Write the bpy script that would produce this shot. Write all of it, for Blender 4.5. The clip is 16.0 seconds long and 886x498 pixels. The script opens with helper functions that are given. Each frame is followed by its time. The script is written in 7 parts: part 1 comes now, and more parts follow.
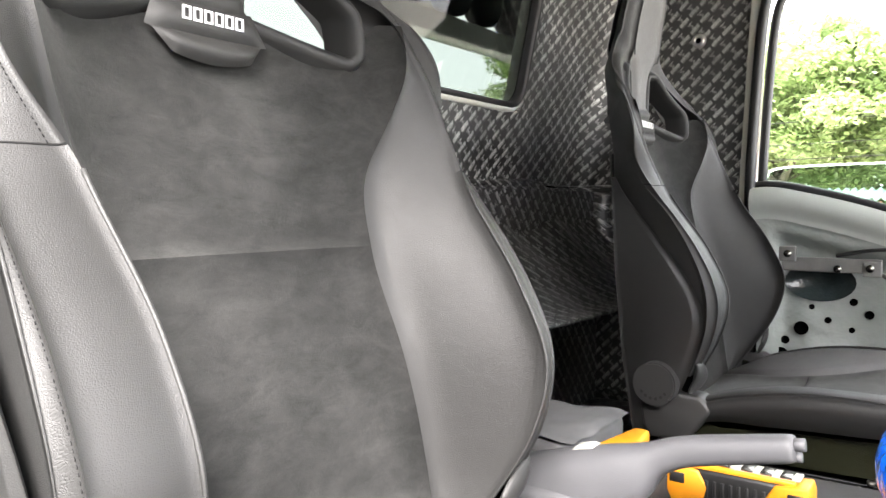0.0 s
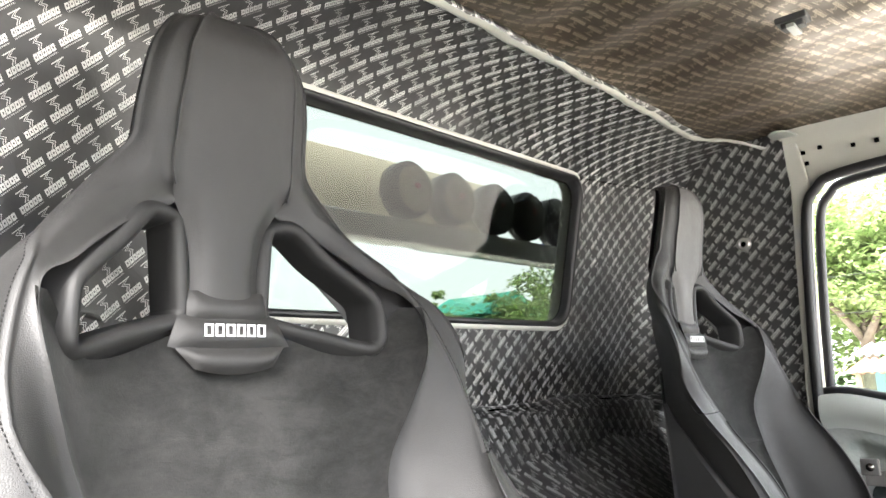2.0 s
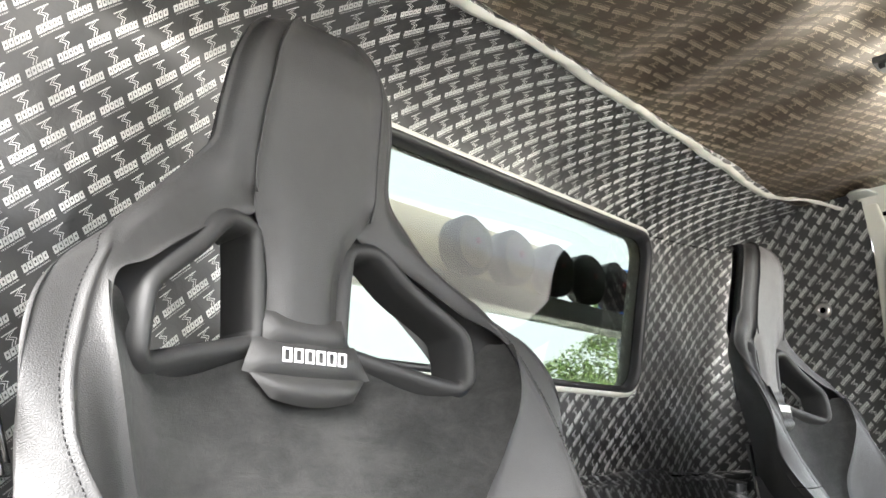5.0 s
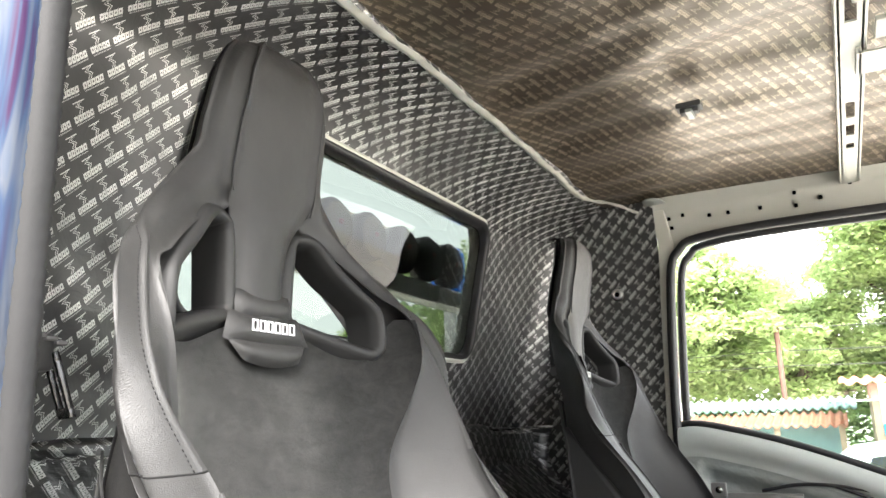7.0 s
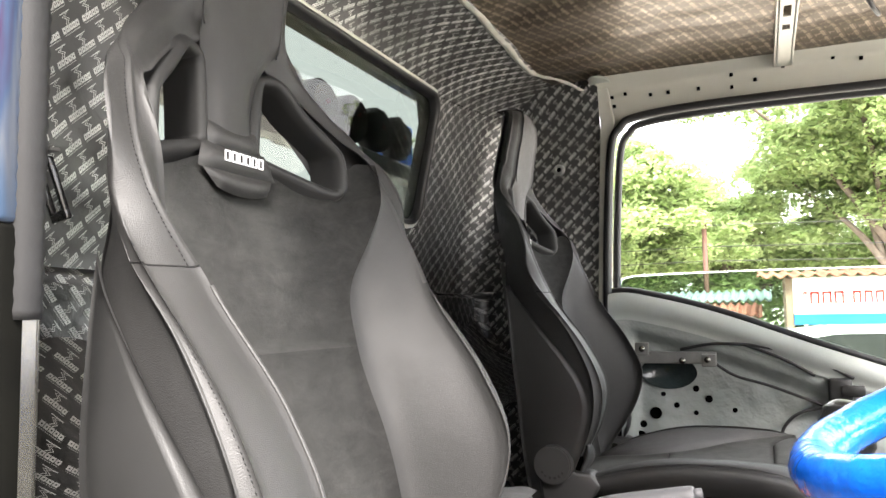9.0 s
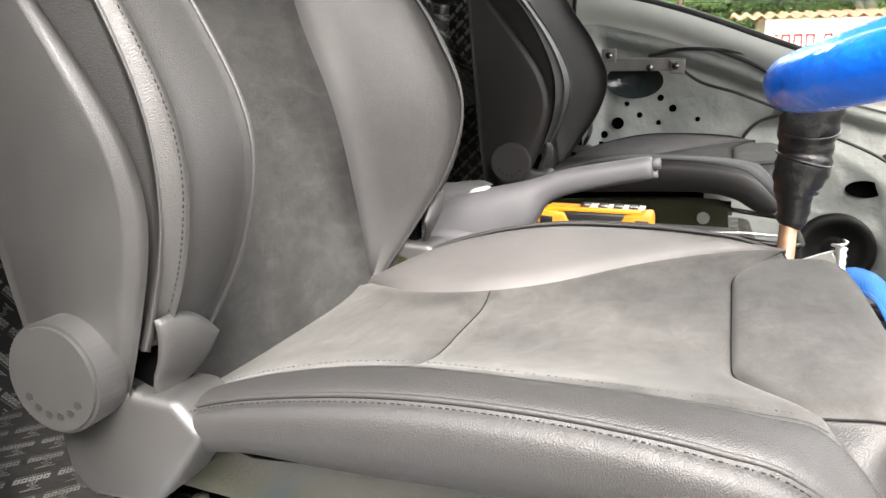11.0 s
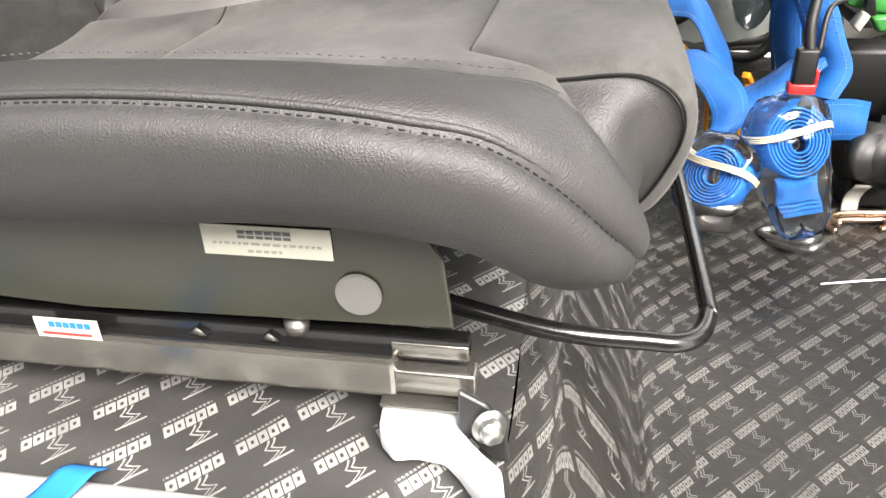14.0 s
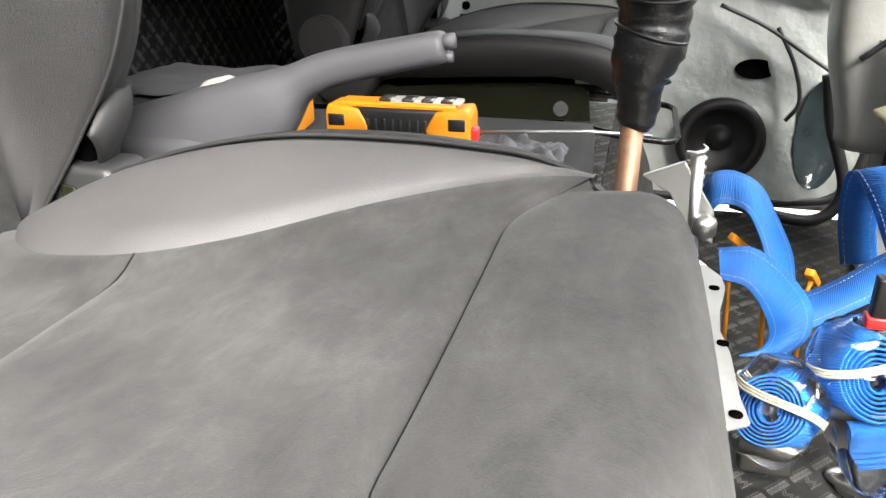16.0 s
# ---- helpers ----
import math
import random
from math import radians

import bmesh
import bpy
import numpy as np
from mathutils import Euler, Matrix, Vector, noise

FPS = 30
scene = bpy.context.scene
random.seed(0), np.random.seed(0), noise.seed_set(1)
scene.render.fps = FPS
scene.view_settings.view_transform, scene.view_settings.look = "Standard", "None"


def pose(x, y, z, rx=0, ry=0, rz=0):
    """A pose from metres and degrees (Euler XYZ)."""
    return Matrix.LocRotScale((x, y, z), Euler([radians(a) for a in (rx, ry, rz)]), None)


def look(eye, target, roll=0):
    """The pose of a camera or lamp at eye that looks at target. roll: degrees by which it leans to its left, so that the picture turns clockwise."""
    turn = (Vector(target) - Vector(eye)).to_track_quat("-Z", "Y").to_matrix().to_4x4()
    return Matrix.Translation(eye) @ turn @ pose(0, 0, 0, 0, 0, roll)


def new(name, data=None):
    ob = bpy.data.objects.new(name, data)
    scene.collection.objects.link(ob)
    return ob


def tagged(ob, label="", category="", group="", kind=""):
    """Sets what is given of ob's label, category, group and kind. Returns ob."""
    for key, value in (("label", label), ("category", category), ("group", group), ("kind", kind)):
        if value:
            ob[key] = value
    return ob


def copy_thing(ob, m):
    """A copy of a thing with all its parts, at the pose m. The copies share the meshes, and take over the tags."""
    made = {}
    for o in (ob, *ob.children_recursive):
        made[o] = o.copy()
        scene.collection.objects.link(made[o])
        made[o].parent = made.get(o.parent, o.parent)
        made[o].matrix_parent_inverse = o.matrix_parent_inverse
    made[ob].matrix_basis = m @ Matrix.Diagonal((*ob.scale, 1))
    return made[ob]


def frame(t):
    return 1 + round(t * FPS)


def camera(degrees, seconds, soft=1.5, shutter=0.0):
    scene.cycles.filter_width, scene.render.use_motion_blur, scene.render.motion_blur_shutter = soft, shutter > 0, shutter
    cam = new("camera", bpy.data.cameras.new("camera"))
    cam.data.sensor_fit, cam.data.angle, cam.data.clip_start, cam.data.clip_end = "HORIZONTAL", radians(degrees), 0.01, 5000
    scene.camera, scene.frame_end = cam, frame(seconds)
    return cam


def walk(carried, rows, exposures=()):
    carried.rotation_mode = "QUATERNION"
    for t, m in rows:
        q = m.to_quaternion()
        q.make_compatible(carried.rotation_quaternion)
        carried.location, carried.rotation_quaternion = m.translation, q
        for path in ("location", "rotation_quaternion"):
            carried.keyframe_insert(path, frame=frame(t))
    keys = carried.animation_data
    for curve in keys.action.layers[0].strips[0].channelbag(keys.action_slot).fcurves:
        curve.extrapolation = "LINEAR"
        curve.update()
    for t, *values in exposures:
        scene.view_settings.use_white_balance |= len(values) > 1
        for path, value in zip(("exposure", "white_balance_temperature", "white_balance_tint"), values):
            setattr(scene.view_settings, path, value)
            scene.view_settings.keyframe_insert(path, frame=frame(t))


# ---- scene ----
cam = camera(61.00, 16.0)
# seconds, place in the cab (x to the front, y across to the far door), yaw, pitch, roll
ROWS = [
    (0, -0.0000, 0.0000, 0.5600, 35.76, -3.10, 0.07),
    (0.5, 0.0032, 0.0012, 0.5885, 37.63, 0.74, 0.13),
    (1, 0.0062, 0.0198, 0.6164, 38.80, 3.71, 0.40),
    (1.5, 0.0138, 0.0348, 0.6451, 39.55, 6.13, 1.38),
    (2, 0.0453, 0.0286, 0.6768, 41.26, 9.63, 2.55),
    (2.5, 0.0616, 0.0157, 0.7137, 43.49, 13.04, 2.61),
    (3, 0.0630, 0.0207, 0.7013, 46.70, 13.82, 2.36),
    (3.2, 0.0498, 0.0289, 0.6942, 48.11, 13.75, 2.22),
    (5.3, -0.0626, 0.0491, 0.6373, 40.64, 16.53, 1.04),
    (5.5, -0.0660, 0.0198, 0.6373, 38.12, 16.05, 1.15),
    (6, -0.1160, -0.0482, 0.6383, 32.48, 14.53, 1.35),
    (6.5, -0.0955, -0.1051, 0.6355, 29.37, 13.57, 1.49),
    (7, -0.0529, -0.1665, 0.6259, 27.82, 13.19, 1.66),
    (7.5, -0.0493, -0.2010, 0.6119, 26.75, 12.80, 1.94),
    (8, -0.0469, -0.2206, 0.6023, 25.27, 11.10, 1.78),
    (8.2, -0.0440, -0.2269, 0.5953, 24.81, 10.13, 1.64),
    (10.3, -0.0683, -0.1854, 0.4863, 21.28, -6.51, 0.58),
    (10.5, -0.0678, -0.1758, 0.4747, 21.15, -8.45, 0.71),
    (11, -0.0624, -0.1552, 0.4538, 20.45, -14.03, 0.68),
    (11.5, -0.0479, -0.1308, 0.4270, 19.66, -18.76, 1.60),
    (12, -0.0416, -0.1215, 0.4099, 18.59, -22.17, 1.93),
    (12.5, -0.0360, -0.1143, 0.4002, 17.45, -24.80, 2.23),
    (13, -0.0222, -0.0950, 0.3819, 15.88, -27.13, 2.45),
    (13.5, -0.0050, -0.0765, 0.3657, 13.33, -29.12, 2.40),
    (14, 0.0054, -0.0504, 0.3632, 9.80, -30.04, 1.80),
    (14.5, -0.0129, 0.0071, 0.3744, 6.08, -29.48, 1.09),
    (15, -0.0202, 0.0730, 0.3872, 4.81, -27.90, 0.04),
    (15.5, 0.0004, 0.1123, 0.4045, 7.66, -25.80, -0.12),
    (16, 0.0188, 0.1503, 0.4171, 14.39, -23.01, 0.37),
]
EXPOSURES = [(0, 3.0, 6450, 13), (2, 3.1, 6330, 12), (3, 3.15, 6250, 12), (5.5, 3.2, 6250, 11), (6.5, 3.02, 6350, 11), (8.2, 2.58, 6500, 12), (10.3, 2.68, 6650, 14), (11.5, 2.5, 6650, 13), (13, 2.22, 6750, 13), (14.2, 2.1, 6650, 13), (15, 2.15, 6450, 12), (16, 2.24, 6450, 12)]
walk(cam, [(t, pose(x, y, z, 90 + pitch, roll, yaw)) for t, x, y, z, yaw, pitch, roll in ROWS], EXPOSURES)

# ---- light: bright overcast day, coming in by the open door, the windows and the windscreen ----
world = bpy.data.worlds.new("sky")
scene.world = world
world.use_nodes = True
wn = world.node_tree
wn.nodes.clear()
sky = wn.nodes.new("ShaderNodeTexSky")
sky.sky_type, sky.sun_disc = "NISHITA", False
sky.sun_elevation, sky.sun_rotation = radians(43), radians(147)
sky.air_density, sky.dust_density, sky.ozone_density = 1.0, 4.0, 1.0
haze = wn.nodes.new("ShaderNodeMixRGB")
haze.inputs[0].default_value = 0.75
haze.inputs[2].default_value = (12.0, 12.2, 12.2, 1)
wbg = wn.nodes.new("ShaderNodeBackground")
wbg.inputs[1].default_value = 0.15
wout = wn.nodes.new("ShaderNodeOutputWorld")
wn.links.new(sky.outputs[0], haze.inputs[1])
wn.links.new(haze.outputs[0], wbg.inputs[0])
wn.links.new(wbg.outputs[0], wout.inputs[0])
sun = new("sun", bpy.data.lights.new("sun", "SUN"))
sun.data.energy, sun.data.angle, sun.data.color = 4.8, radians(30), (1.0, 0.96, 0.9)
sun.matrix_world = look((2.4, -3.5, 4.3), (0, 0.2, 0.2))


# ---- materials ----
def mat(name, colour, rough=0.5, metal=0.0, spec=0.5):
    m = bpy.data.materials.new(name)
    m.use_nodes = True
    b = m.node_tree.nodes["Principled BSDF"]
    b.inputs["Base Color"].default_value = (*colour, 1)
    b.inputs["Roughness"].default_value = rough
    b.inputs["Metallic"].default_value = metal
    b.inputs["Specular IOR Level"].default_value = spec
    return m


def node(m, kind, **kw):
    n = m.node_tree.nodes.new("ShaderNode" + kind)
    for k, v in kw.items():
        n.inputs[k].default_value = v
    return n


def wire(m, a, b):
    m.node_tree.links.new(a, b)


def bsdf(m):
    return m.node_tree.nodes["Principled BSDF"]


def math_(m, op, a, b=None, clamp=False):
    n = m.node_tree.nodes.new("ShaderNodeMath")
    n.operation, n.use_clamp = op, clamp
    for i, v in enumerate((a, b)):
        if v is None:
            continue
        if isinstance(v, (int, float)):
            n.inputs[i].default_value = v
        else:
            wire(m, v, n.inputs[i])
    return n.outputs[0]


def ramp(m, fac, stops):
    n = m.node_tree.nodes.new("ShaderNodeValToRGB")
    e = n.color_ramp.elements
    while len(e) < len(stops):
        e.new(0.5)
    for el, (p, c) in zip(e, stops):
        el.position, el.color = p, (*c, 1) if len(c) == 3 else c
    wire(m, fac, n.inputs[0])
    return n.outputs[0]


def coords(m, which="Object"):
    n = m.node_tree.nodes.new("ShaderNodeTexCoord")
    return n.outputs[which]


def noise_tex(m, co, scale, detail=4.0, rough=0.55, dist=0.0):
    n = node(m, "TexNoise", Scale=scale, Detail=detail, Roughness=rough, Distortion=dist)
    wire(m, co, n.inputs["Vector"])
    return n.outputs["Fac"]


def bump(m, height, strength, distance, after=None):
    n = node(m, "Bump", Strength=strength, Distance=distance)
    wire(m, height, n.inputs["Height"])
    if after:
        wire(m, after, n.inputs["Normal"])
    return n.outputs["Normal"]


def worn(name, colour, colour2, rough, scale=9.0, metal=0.0, grain=220.0, relief=0.0004, spec=0.5, rough2=None, amount=0.5):
    """Two-scale surface: broad mottling between two colours, fine grain as relief."""
    m = mat(name, colour, rough, metal, spec)
    co = coords(m)
    broad = noise_tex(m, co, scale, 6.0, 0.6, 0.3)
    fine = noise_tex(m, co, grain, 3.0, 0.6)
    wire(m, ramp(m, broad, [(0.5 - amount / 2, colour), (0.5 + amount / 2, colour2)]), bsdf(m).inputs["Base Color"])
    r = math_(m, "MULTIPLY_ADD", broad, (rough2 or rough * 1.25) - rough)
    r.node.inputs[2].default_value = rough
    wire(m, r, bsdf(m).inputs["Roughness"])
    if relief:
        wire(m, bump(m, fine, 0.6, relief), bsdf(m).inputs["Normal"])
    return m


def leather(name, colour, rough=0.42):
    m = mat(name, colour, rough, 0.0, 0.5)
    co = coords(m)
    v = node(m, "TexVoronoi", Scale=620.0)
    v.feature = "DISTANCE_TO_EDGE"
    w = noise_tex(m, co, 60.0, 2.0)
    mix = node(m, "MixRGB", Fac=0.012)
    wire(m, co, mix.inputs[1])
    wire(m, w, mix.inputs[2])
    wire(m, mix.outputs[0], v.inputs["Vector"])
    cells = math_(m, "MULTIPLY", v.outputs["Distance"], 3.0, True)
    creases = noise_tex(m, co, 34.0, 5.0, 0.6, 0.3)
    n1 = bump(m, cells, 0.32, 0.00045)
    n2 = bump(m, creases, 0.14, 0.0018, n1)
    wire(m, n2, bsdf(m).inputs["Normal"])
    broad = noise_tex(m, co, 7.0, 5.0)
    c2 = tuple(c * 1.35 for c in colour)
    wire(m, ramp(m, broad, [(0.3, colour), (0.75, c2)]), bsdf(m).inputs["Base Color"])
    r = math_(m, "MULTIPLY_ADD", creases, 0.18)
    r.node.inputs[2].default_value = rough - 0.06
    wire(m, r, bsdf(m).inputs["Roughness"])
    return m


def suede(name, dark, light, lo=0.47, hi=0.71, sheen=0.26):
    m = mat(name, dark, 0.95, 0.0, 0.15)
    co = coords(m)
    mp = node(m, "Mapping", Rotation=(0.3, 0.5, 0.6), Scale=(1.0, 0.55, 1.3))
    wire(m, co, mp.inputs["Vector"])
    brushed = noise_tex(m, mp.outputs[0], 38.0, 10.0, 0.74, 0.35)
    fibre = noise_tex(m, co, 900.0, 2.0, 0.7)
    patch = noise_tex(m, co, 7.0, 5.0, 0.6, 0.3)
    s = math_(m, "MULTIPLY_ADD", patch, 0.55)
    wire(m, math_(m, "MULTIPLY", brushed, 0.5), s.node.inputs[2])
    s2 = math_(m, "MULTIPLY_ADD", fibre, 0.12)
    wire(m, s, s2.node.inputs[2])
    wire(m, ramp(m, s2, [(lo, dark), (0.585, tuple(a * 0.6 + b * 0.4 for a, b in zip(dark, light))), (hi, light)]), bsdf(m).inputs["Base Color"])
    bsdf(m).inputs["Sheen Weight"].default_value = sheen
    bsdf(m).inputs["Sheen Roughness"].default_value = 0.45
    bsdf(m).inputs["Sheen Tint"].default_value = (0.75, 0.76, 0.74, 1)
    n1 = bump(m, fibre, 0.4, 0.0006)
    wire(m, bump(m, brushed, 0.22, 0.004, n1), bsdf(m).inputs["Normal"])
    return m


def printed_mat(name, turn, base=(0.018, 0.018, 0.019), base2=(0.035, 0.034, 0.033), ink=(0.72, 0.72, 0.7), rough=0.34, shine=0.5, metal=0.0, tw=0.036, th=0.032, off=0.15, crease=0.35):
    """Sound-deadening sheet: dark foil with a repeating pale print of a double zigzag mark over a row of pierced blocks and a thin broken line."""
    m = mat(name, base, rough, metal, shine)
    uv = coords(m, "UV")
    mp = node(m, "Mapping", Rotation=(0, 0, radians(turn)))
    wire(m, uv, mp.inputs["Vector"])
    wob = node(m, "TexNoise", Scale=9.0, Detail=2.0)
    wire(m, mp.outputs[0], wob.inputs["Vector"])
    mixv = node(m, "MixRGB", Fac=0.006)
    wire(m, mp.outputs[0], mixv.inputs[1])
    wire(m, wob.outputs["Color"], mixv.inputs[2])
    sp = m.node_tree.nodes.new("ShaderNodeSeparateXYZ")
    wire(m, mixv.outputs[0], sp.inputs[0])

    def op(kind, a, b=None):
        return math_(m, kind, a, b)

    def inside(x, lo, hi):
        return op("MULTIPLY", op("GREATER_THAN", x, lo), op("LESS_THAN", x, hi))

    # place inside one cell of the print, in units of the cell's width
    vs = op("DIVIDE", sp.outputs[1], th)
    row = op("FLOOR", vs)
    fv = op("MULTIPLY", op("SUBTRACT", vs, row), th / tw)
    us = op("ADD", op("DIVIDE", sp.outputs[0], tw), op("MULTIPLY", row, off))
    fu = op("FRACT", us)
    # five slanted pierced blocks
    fs_ = op("SUBTRACT", fu, op("MULTIPLY", fv, 0.25))
    lu = op("DIVIDE", op("SUBTRACT", fs_, 0.05), 0.166)
    idx = op("FLOOR", lu)
    lf = op("SUBTRACT", lu, idx)
    lv = op("DIVIDE", op("SUBTRACT", fv, 0.12), 0.22)
    block = op("MULTIPLY", inside(fs_, 0.05, 0.88), inside(lv, 0.0, 1.0))
    block = op("MULTIPLY", block, op("GREATER_THAN", lf, 0.12))
    hollow = op("MULTIPLY", inside(lv, 0.34, 0.66), inside(lf, 0.44, 0.72))
    word = op("MULTIPLY", block, op("SUBTRACT", 1.0, hollow))
    # thin broken line below
    dash = op("FRACT", op("MULTIPLY", fu, 15.0))
    line = op("MULTIPLY", op("MULTIPLY", inside(fu, 0.12, 0.90), inside(fv, 0.03, 0.075)), op("GREATER_THAN", dash, 0.35))
    # zigzag drawn as a double line, wide at the top and narrow at its foot
    zv = op("SUBTRACT", fv, 0.36)
    zt = op("DIVIDE", zv, 0.40)
    swing = op("SUBTRACT", op("PINGPONG", op("MULTIPLY", zt, 3.0), 1.0), 0.5)
    zc = op("ADD", op("MULTIPLY", swing, op("ADD", op("MULTIPLY", zt, 0.22), 0.06)), op("ADD", op("MULTIPLY", zt, 0.08), 0.50))
    zd = op("ABSOLUTE", op("SUBTRACT", fu, zc))
    zig = op("SUBTRACT", op("LESS_THAN", zd, 0.066), op("LESS_THAN", zd, 0.030))
    cap = op("MULTIPLY", inside(fu, 0.34, 0.80), inside(zt, 0.93, 1.02))
    zig = op("MAXIMUM", op("MULTIPLY", zig, inside(zt, 0.0, 1.0)), cap)
    mark = op("MAXIMUM", word, op("MAXIMUM", op("MULTIPLY", line, 0.7), zig))
    rub = noise_tex(m, uv, 7.0, 6.0, 0.7, 0.5)
    wear = ramp(m, rub, [(0.34, (0.35,) * 3), (0.58, (1, 1, 1))])
    mark = op("MULTIPLY", mark, wear)
    broad = noise_tex(m, uv, 3.5, 5.0, 0.6, 0.4)
    basec = ramp(m, broad, [(0.3, base), (0.75, base2)])
    mx = node(m, "MixRGB")
    wire(m, mark, mx.inputs[0])
    wire(m, basec, mx.inputs[1])
    mx.inputs[2].default_value = (*ink, 1)
    wire(m, mx.outputs[0], bsdf(m).inputs["Base Color"])
    r = math_(m, "MULTIPLY_ADD", broad, 0.25)
    r.node.inputs[2].default_value = rough - 0.08
    wire(m, r, bsdf(m).inputs["Roughness"])
    creases = noise_tex(m, uv, 22.0, 6.0, 0.6, 0.8)
    soft = noise_tex(m, uv, 6.0, 3.0, 0.5, 0.4)
    wire(m, bump(m, creases, crease, 0.006, bump(m, soft, crease, 0.02)), bsdf(m).inputs["Normal"])
    return m


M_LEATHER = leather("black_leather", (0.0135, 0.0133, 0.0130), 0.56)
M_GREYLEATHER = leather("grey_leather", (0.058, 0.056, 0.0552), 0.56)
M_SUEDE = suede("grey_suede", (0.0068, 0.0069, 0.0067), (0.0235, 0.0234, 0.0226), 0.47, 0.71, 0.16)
# the same suede for the cushion, in a paler tone with less sheen
M_CUSHSUEDE = suede("rubbed_grey_suede", (0.0225, 0.0222, 0.0212), (0.060, 0.059, 0.0558), 0.45, 0.72, 0.10)
M_THREAD = mat("grey_thread", (0.045, 0.045, 0.045), 0.8)
M_SEAM = mat("seam_shadow_thread", (0.010, 0.010, 0.010), 0.9, 0.0, 0.1)
M_SHELL = worn("grey_plastic_shell", (0.0125, 0.0125, 0.0124), (0.018, 0.0179, 0.0175), 0.45, 20, grain=900, relief=0.0003, spec=0.75)
M_BEZEL = worn("black_plastic", (0.006, 0.006, 0.0062), (0.010, 0.010, 0.010), 0.42, 30, grain=900, relief=0.0002)
M_GUIDE = worn("black_grained_plastic", (0.0085, 0.0085, 0.0086), (0.0125, 0.0125, 0.0122), 0.56, 30, grain=900, relief=0.0003, spec=0.42)
M_CAP = worn("light_grey_plastic", (0.066, 0.066, 0.063), (0.086, 0.086, 0.083), 0.5, 30, grain=900, relief=0.0002)
# near black for holes, gaps and undersides: their shade is in the colour
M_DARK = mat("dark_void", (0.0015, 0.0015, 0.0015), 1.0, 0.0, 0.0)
M_WHITE_INK = mat("white_print", (0.75, 0.75, 0.75), 0.6)
# olive cast in the colour stands for green reflected from outside
M_PLATE = worn("black_coated_steel", (0.0088, 0.0095, 0.0050), (0.0150, 0.0160, 0.0088), 0.2, 12, grain=700, relief=0.0001, spec=0.5)
M_STEEL = worn("zinc_steel", (0.55, 0.55, 0.53), (0.42, 0.42, 0.40), 0.32, 25, metal=1.0, grain=500, relief=0.0002)
M_RAIL = worn("black_rail_steel", (0.13, 0.127, 0.115), (0.22, 0.213, 0.19), 0.2, 14, metal=0.85, grain=600, relief=0.0001)
M_SEAL = worn("grey_ribbed_seal", (0.008, 0.008, 0.0084), (0.013, 0.013, 0.0134), 0.6, 30, grain=300, relief=0.0004, spec=0.25)
M_GLOSS = worn("gloss_black_steel", (0.004, 0.004, 0.004), (0.007, 0.007, 0.007), 0.2, 20, grain=300, relief=0.0001)
M_STUD = worn("dull_steel", (0.10, 0.098, 0.09), (0.16, 0.155, 0.14), 0.35, 25, metal=0.9, grain=500, relief=0.0002)
M_LAMPFACE = mat("grey_lamp_face", (0.07, 0.075, 0.073), 0.5)
M_PAPER = worn("cream_label", (0.27, 0.27, 0.225), (0.33, 0.33, 0.285), 0.55, 40, relief=0)
M_FAINT = mat("faint_grey_print", (0.17, 0.17, 0.15), 0.7)
M_INK = mat("dark_print", (0.06, 0.065, 0.07), 0.7)
M_PAINT = worn("cream_white_paint", (0.46, 0.46, 0.41), (0.55, 0.55, 0.50), 0.32, 5, grain=300, relief=0.0002, amount=0.8)
M_DOORPAINT = worn("grey_white_door_paint", (0.30, 0.325, 0.305), (0.40, 0.42, 0.395), 0.3, 4, grain=250, relief=0.0003, amount=0.8)
M_RUBBER = worn("black_rubber", (0.010, 0.010, 0.011), (0.02, 0.02, 0.021), 0.42, 30, grain=400, relief=0.0003)
M_GREYRUB = worn("grey_rubber", (0.05, 0.05, 0.05), (0.085, 0.085, 0.083), 0.5, 30, grain=300, relief=0.0004)
M_WALLMAT = printed_mat("printed_sheet_wall", -45, (0.019, 0.019, 0.0193), (0.049, 0.0483, 0.047), ink=(0.62, 0.62, 0.60), rough=0.38, shine=1.0, metal=0.3, tw=0.0325, th=0.0295)
M_LOWMAT = printed_mat("printed_sheet_low", 52, (0.020, 0.020, 0.0202), (0.050, 0.050, 0.0495), ink=(0.46, 0.46, 0.45), rough=0.29, shine=1.0, metal=0.45, tw=0.0325, th=0.0295, crease=0.55)
# roof sheet tinted tan: warm reflected light put into its base and ink
M_ROOFMAT = printed_mat("printed_sheet_roof", -70, base=(0.072, 0.058, 0.043), base2=(0.125, 0.098, 0.070), ink=(0.42, 0.345, 0.26), rough=0.34, shine=0.7, metal=0.5, tw=0.0325, th=0.0295, crease=0.2)
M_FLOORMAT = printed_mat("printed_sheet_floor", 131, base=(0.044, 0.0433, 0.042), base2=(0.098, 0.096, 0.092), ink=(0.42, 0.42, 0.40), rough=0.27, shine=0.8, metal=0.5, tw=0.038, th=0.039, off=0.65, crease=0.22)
# dark copy of the floor print, with the footwell's shade in its colour
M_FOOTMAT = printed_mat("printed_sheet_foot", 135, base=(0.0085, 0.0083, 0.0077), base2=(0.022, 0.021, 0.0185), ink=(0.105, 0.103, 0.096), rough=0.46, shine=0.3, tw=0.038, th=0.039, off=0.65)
M_BLUE = worn("blue_webbing", (0.004, 0.090, 0.34), (0.008, 0.130, 0.43), 0.55, 30, grain=500, relief=0.0006)
M_BLUEFILM = worn("blue_plastic_film", (0.0, 0.085, 0.50), (0.004, 0.12, 0.60), 0.15, 14, grain=60, relief=0.004, spec=0.6)
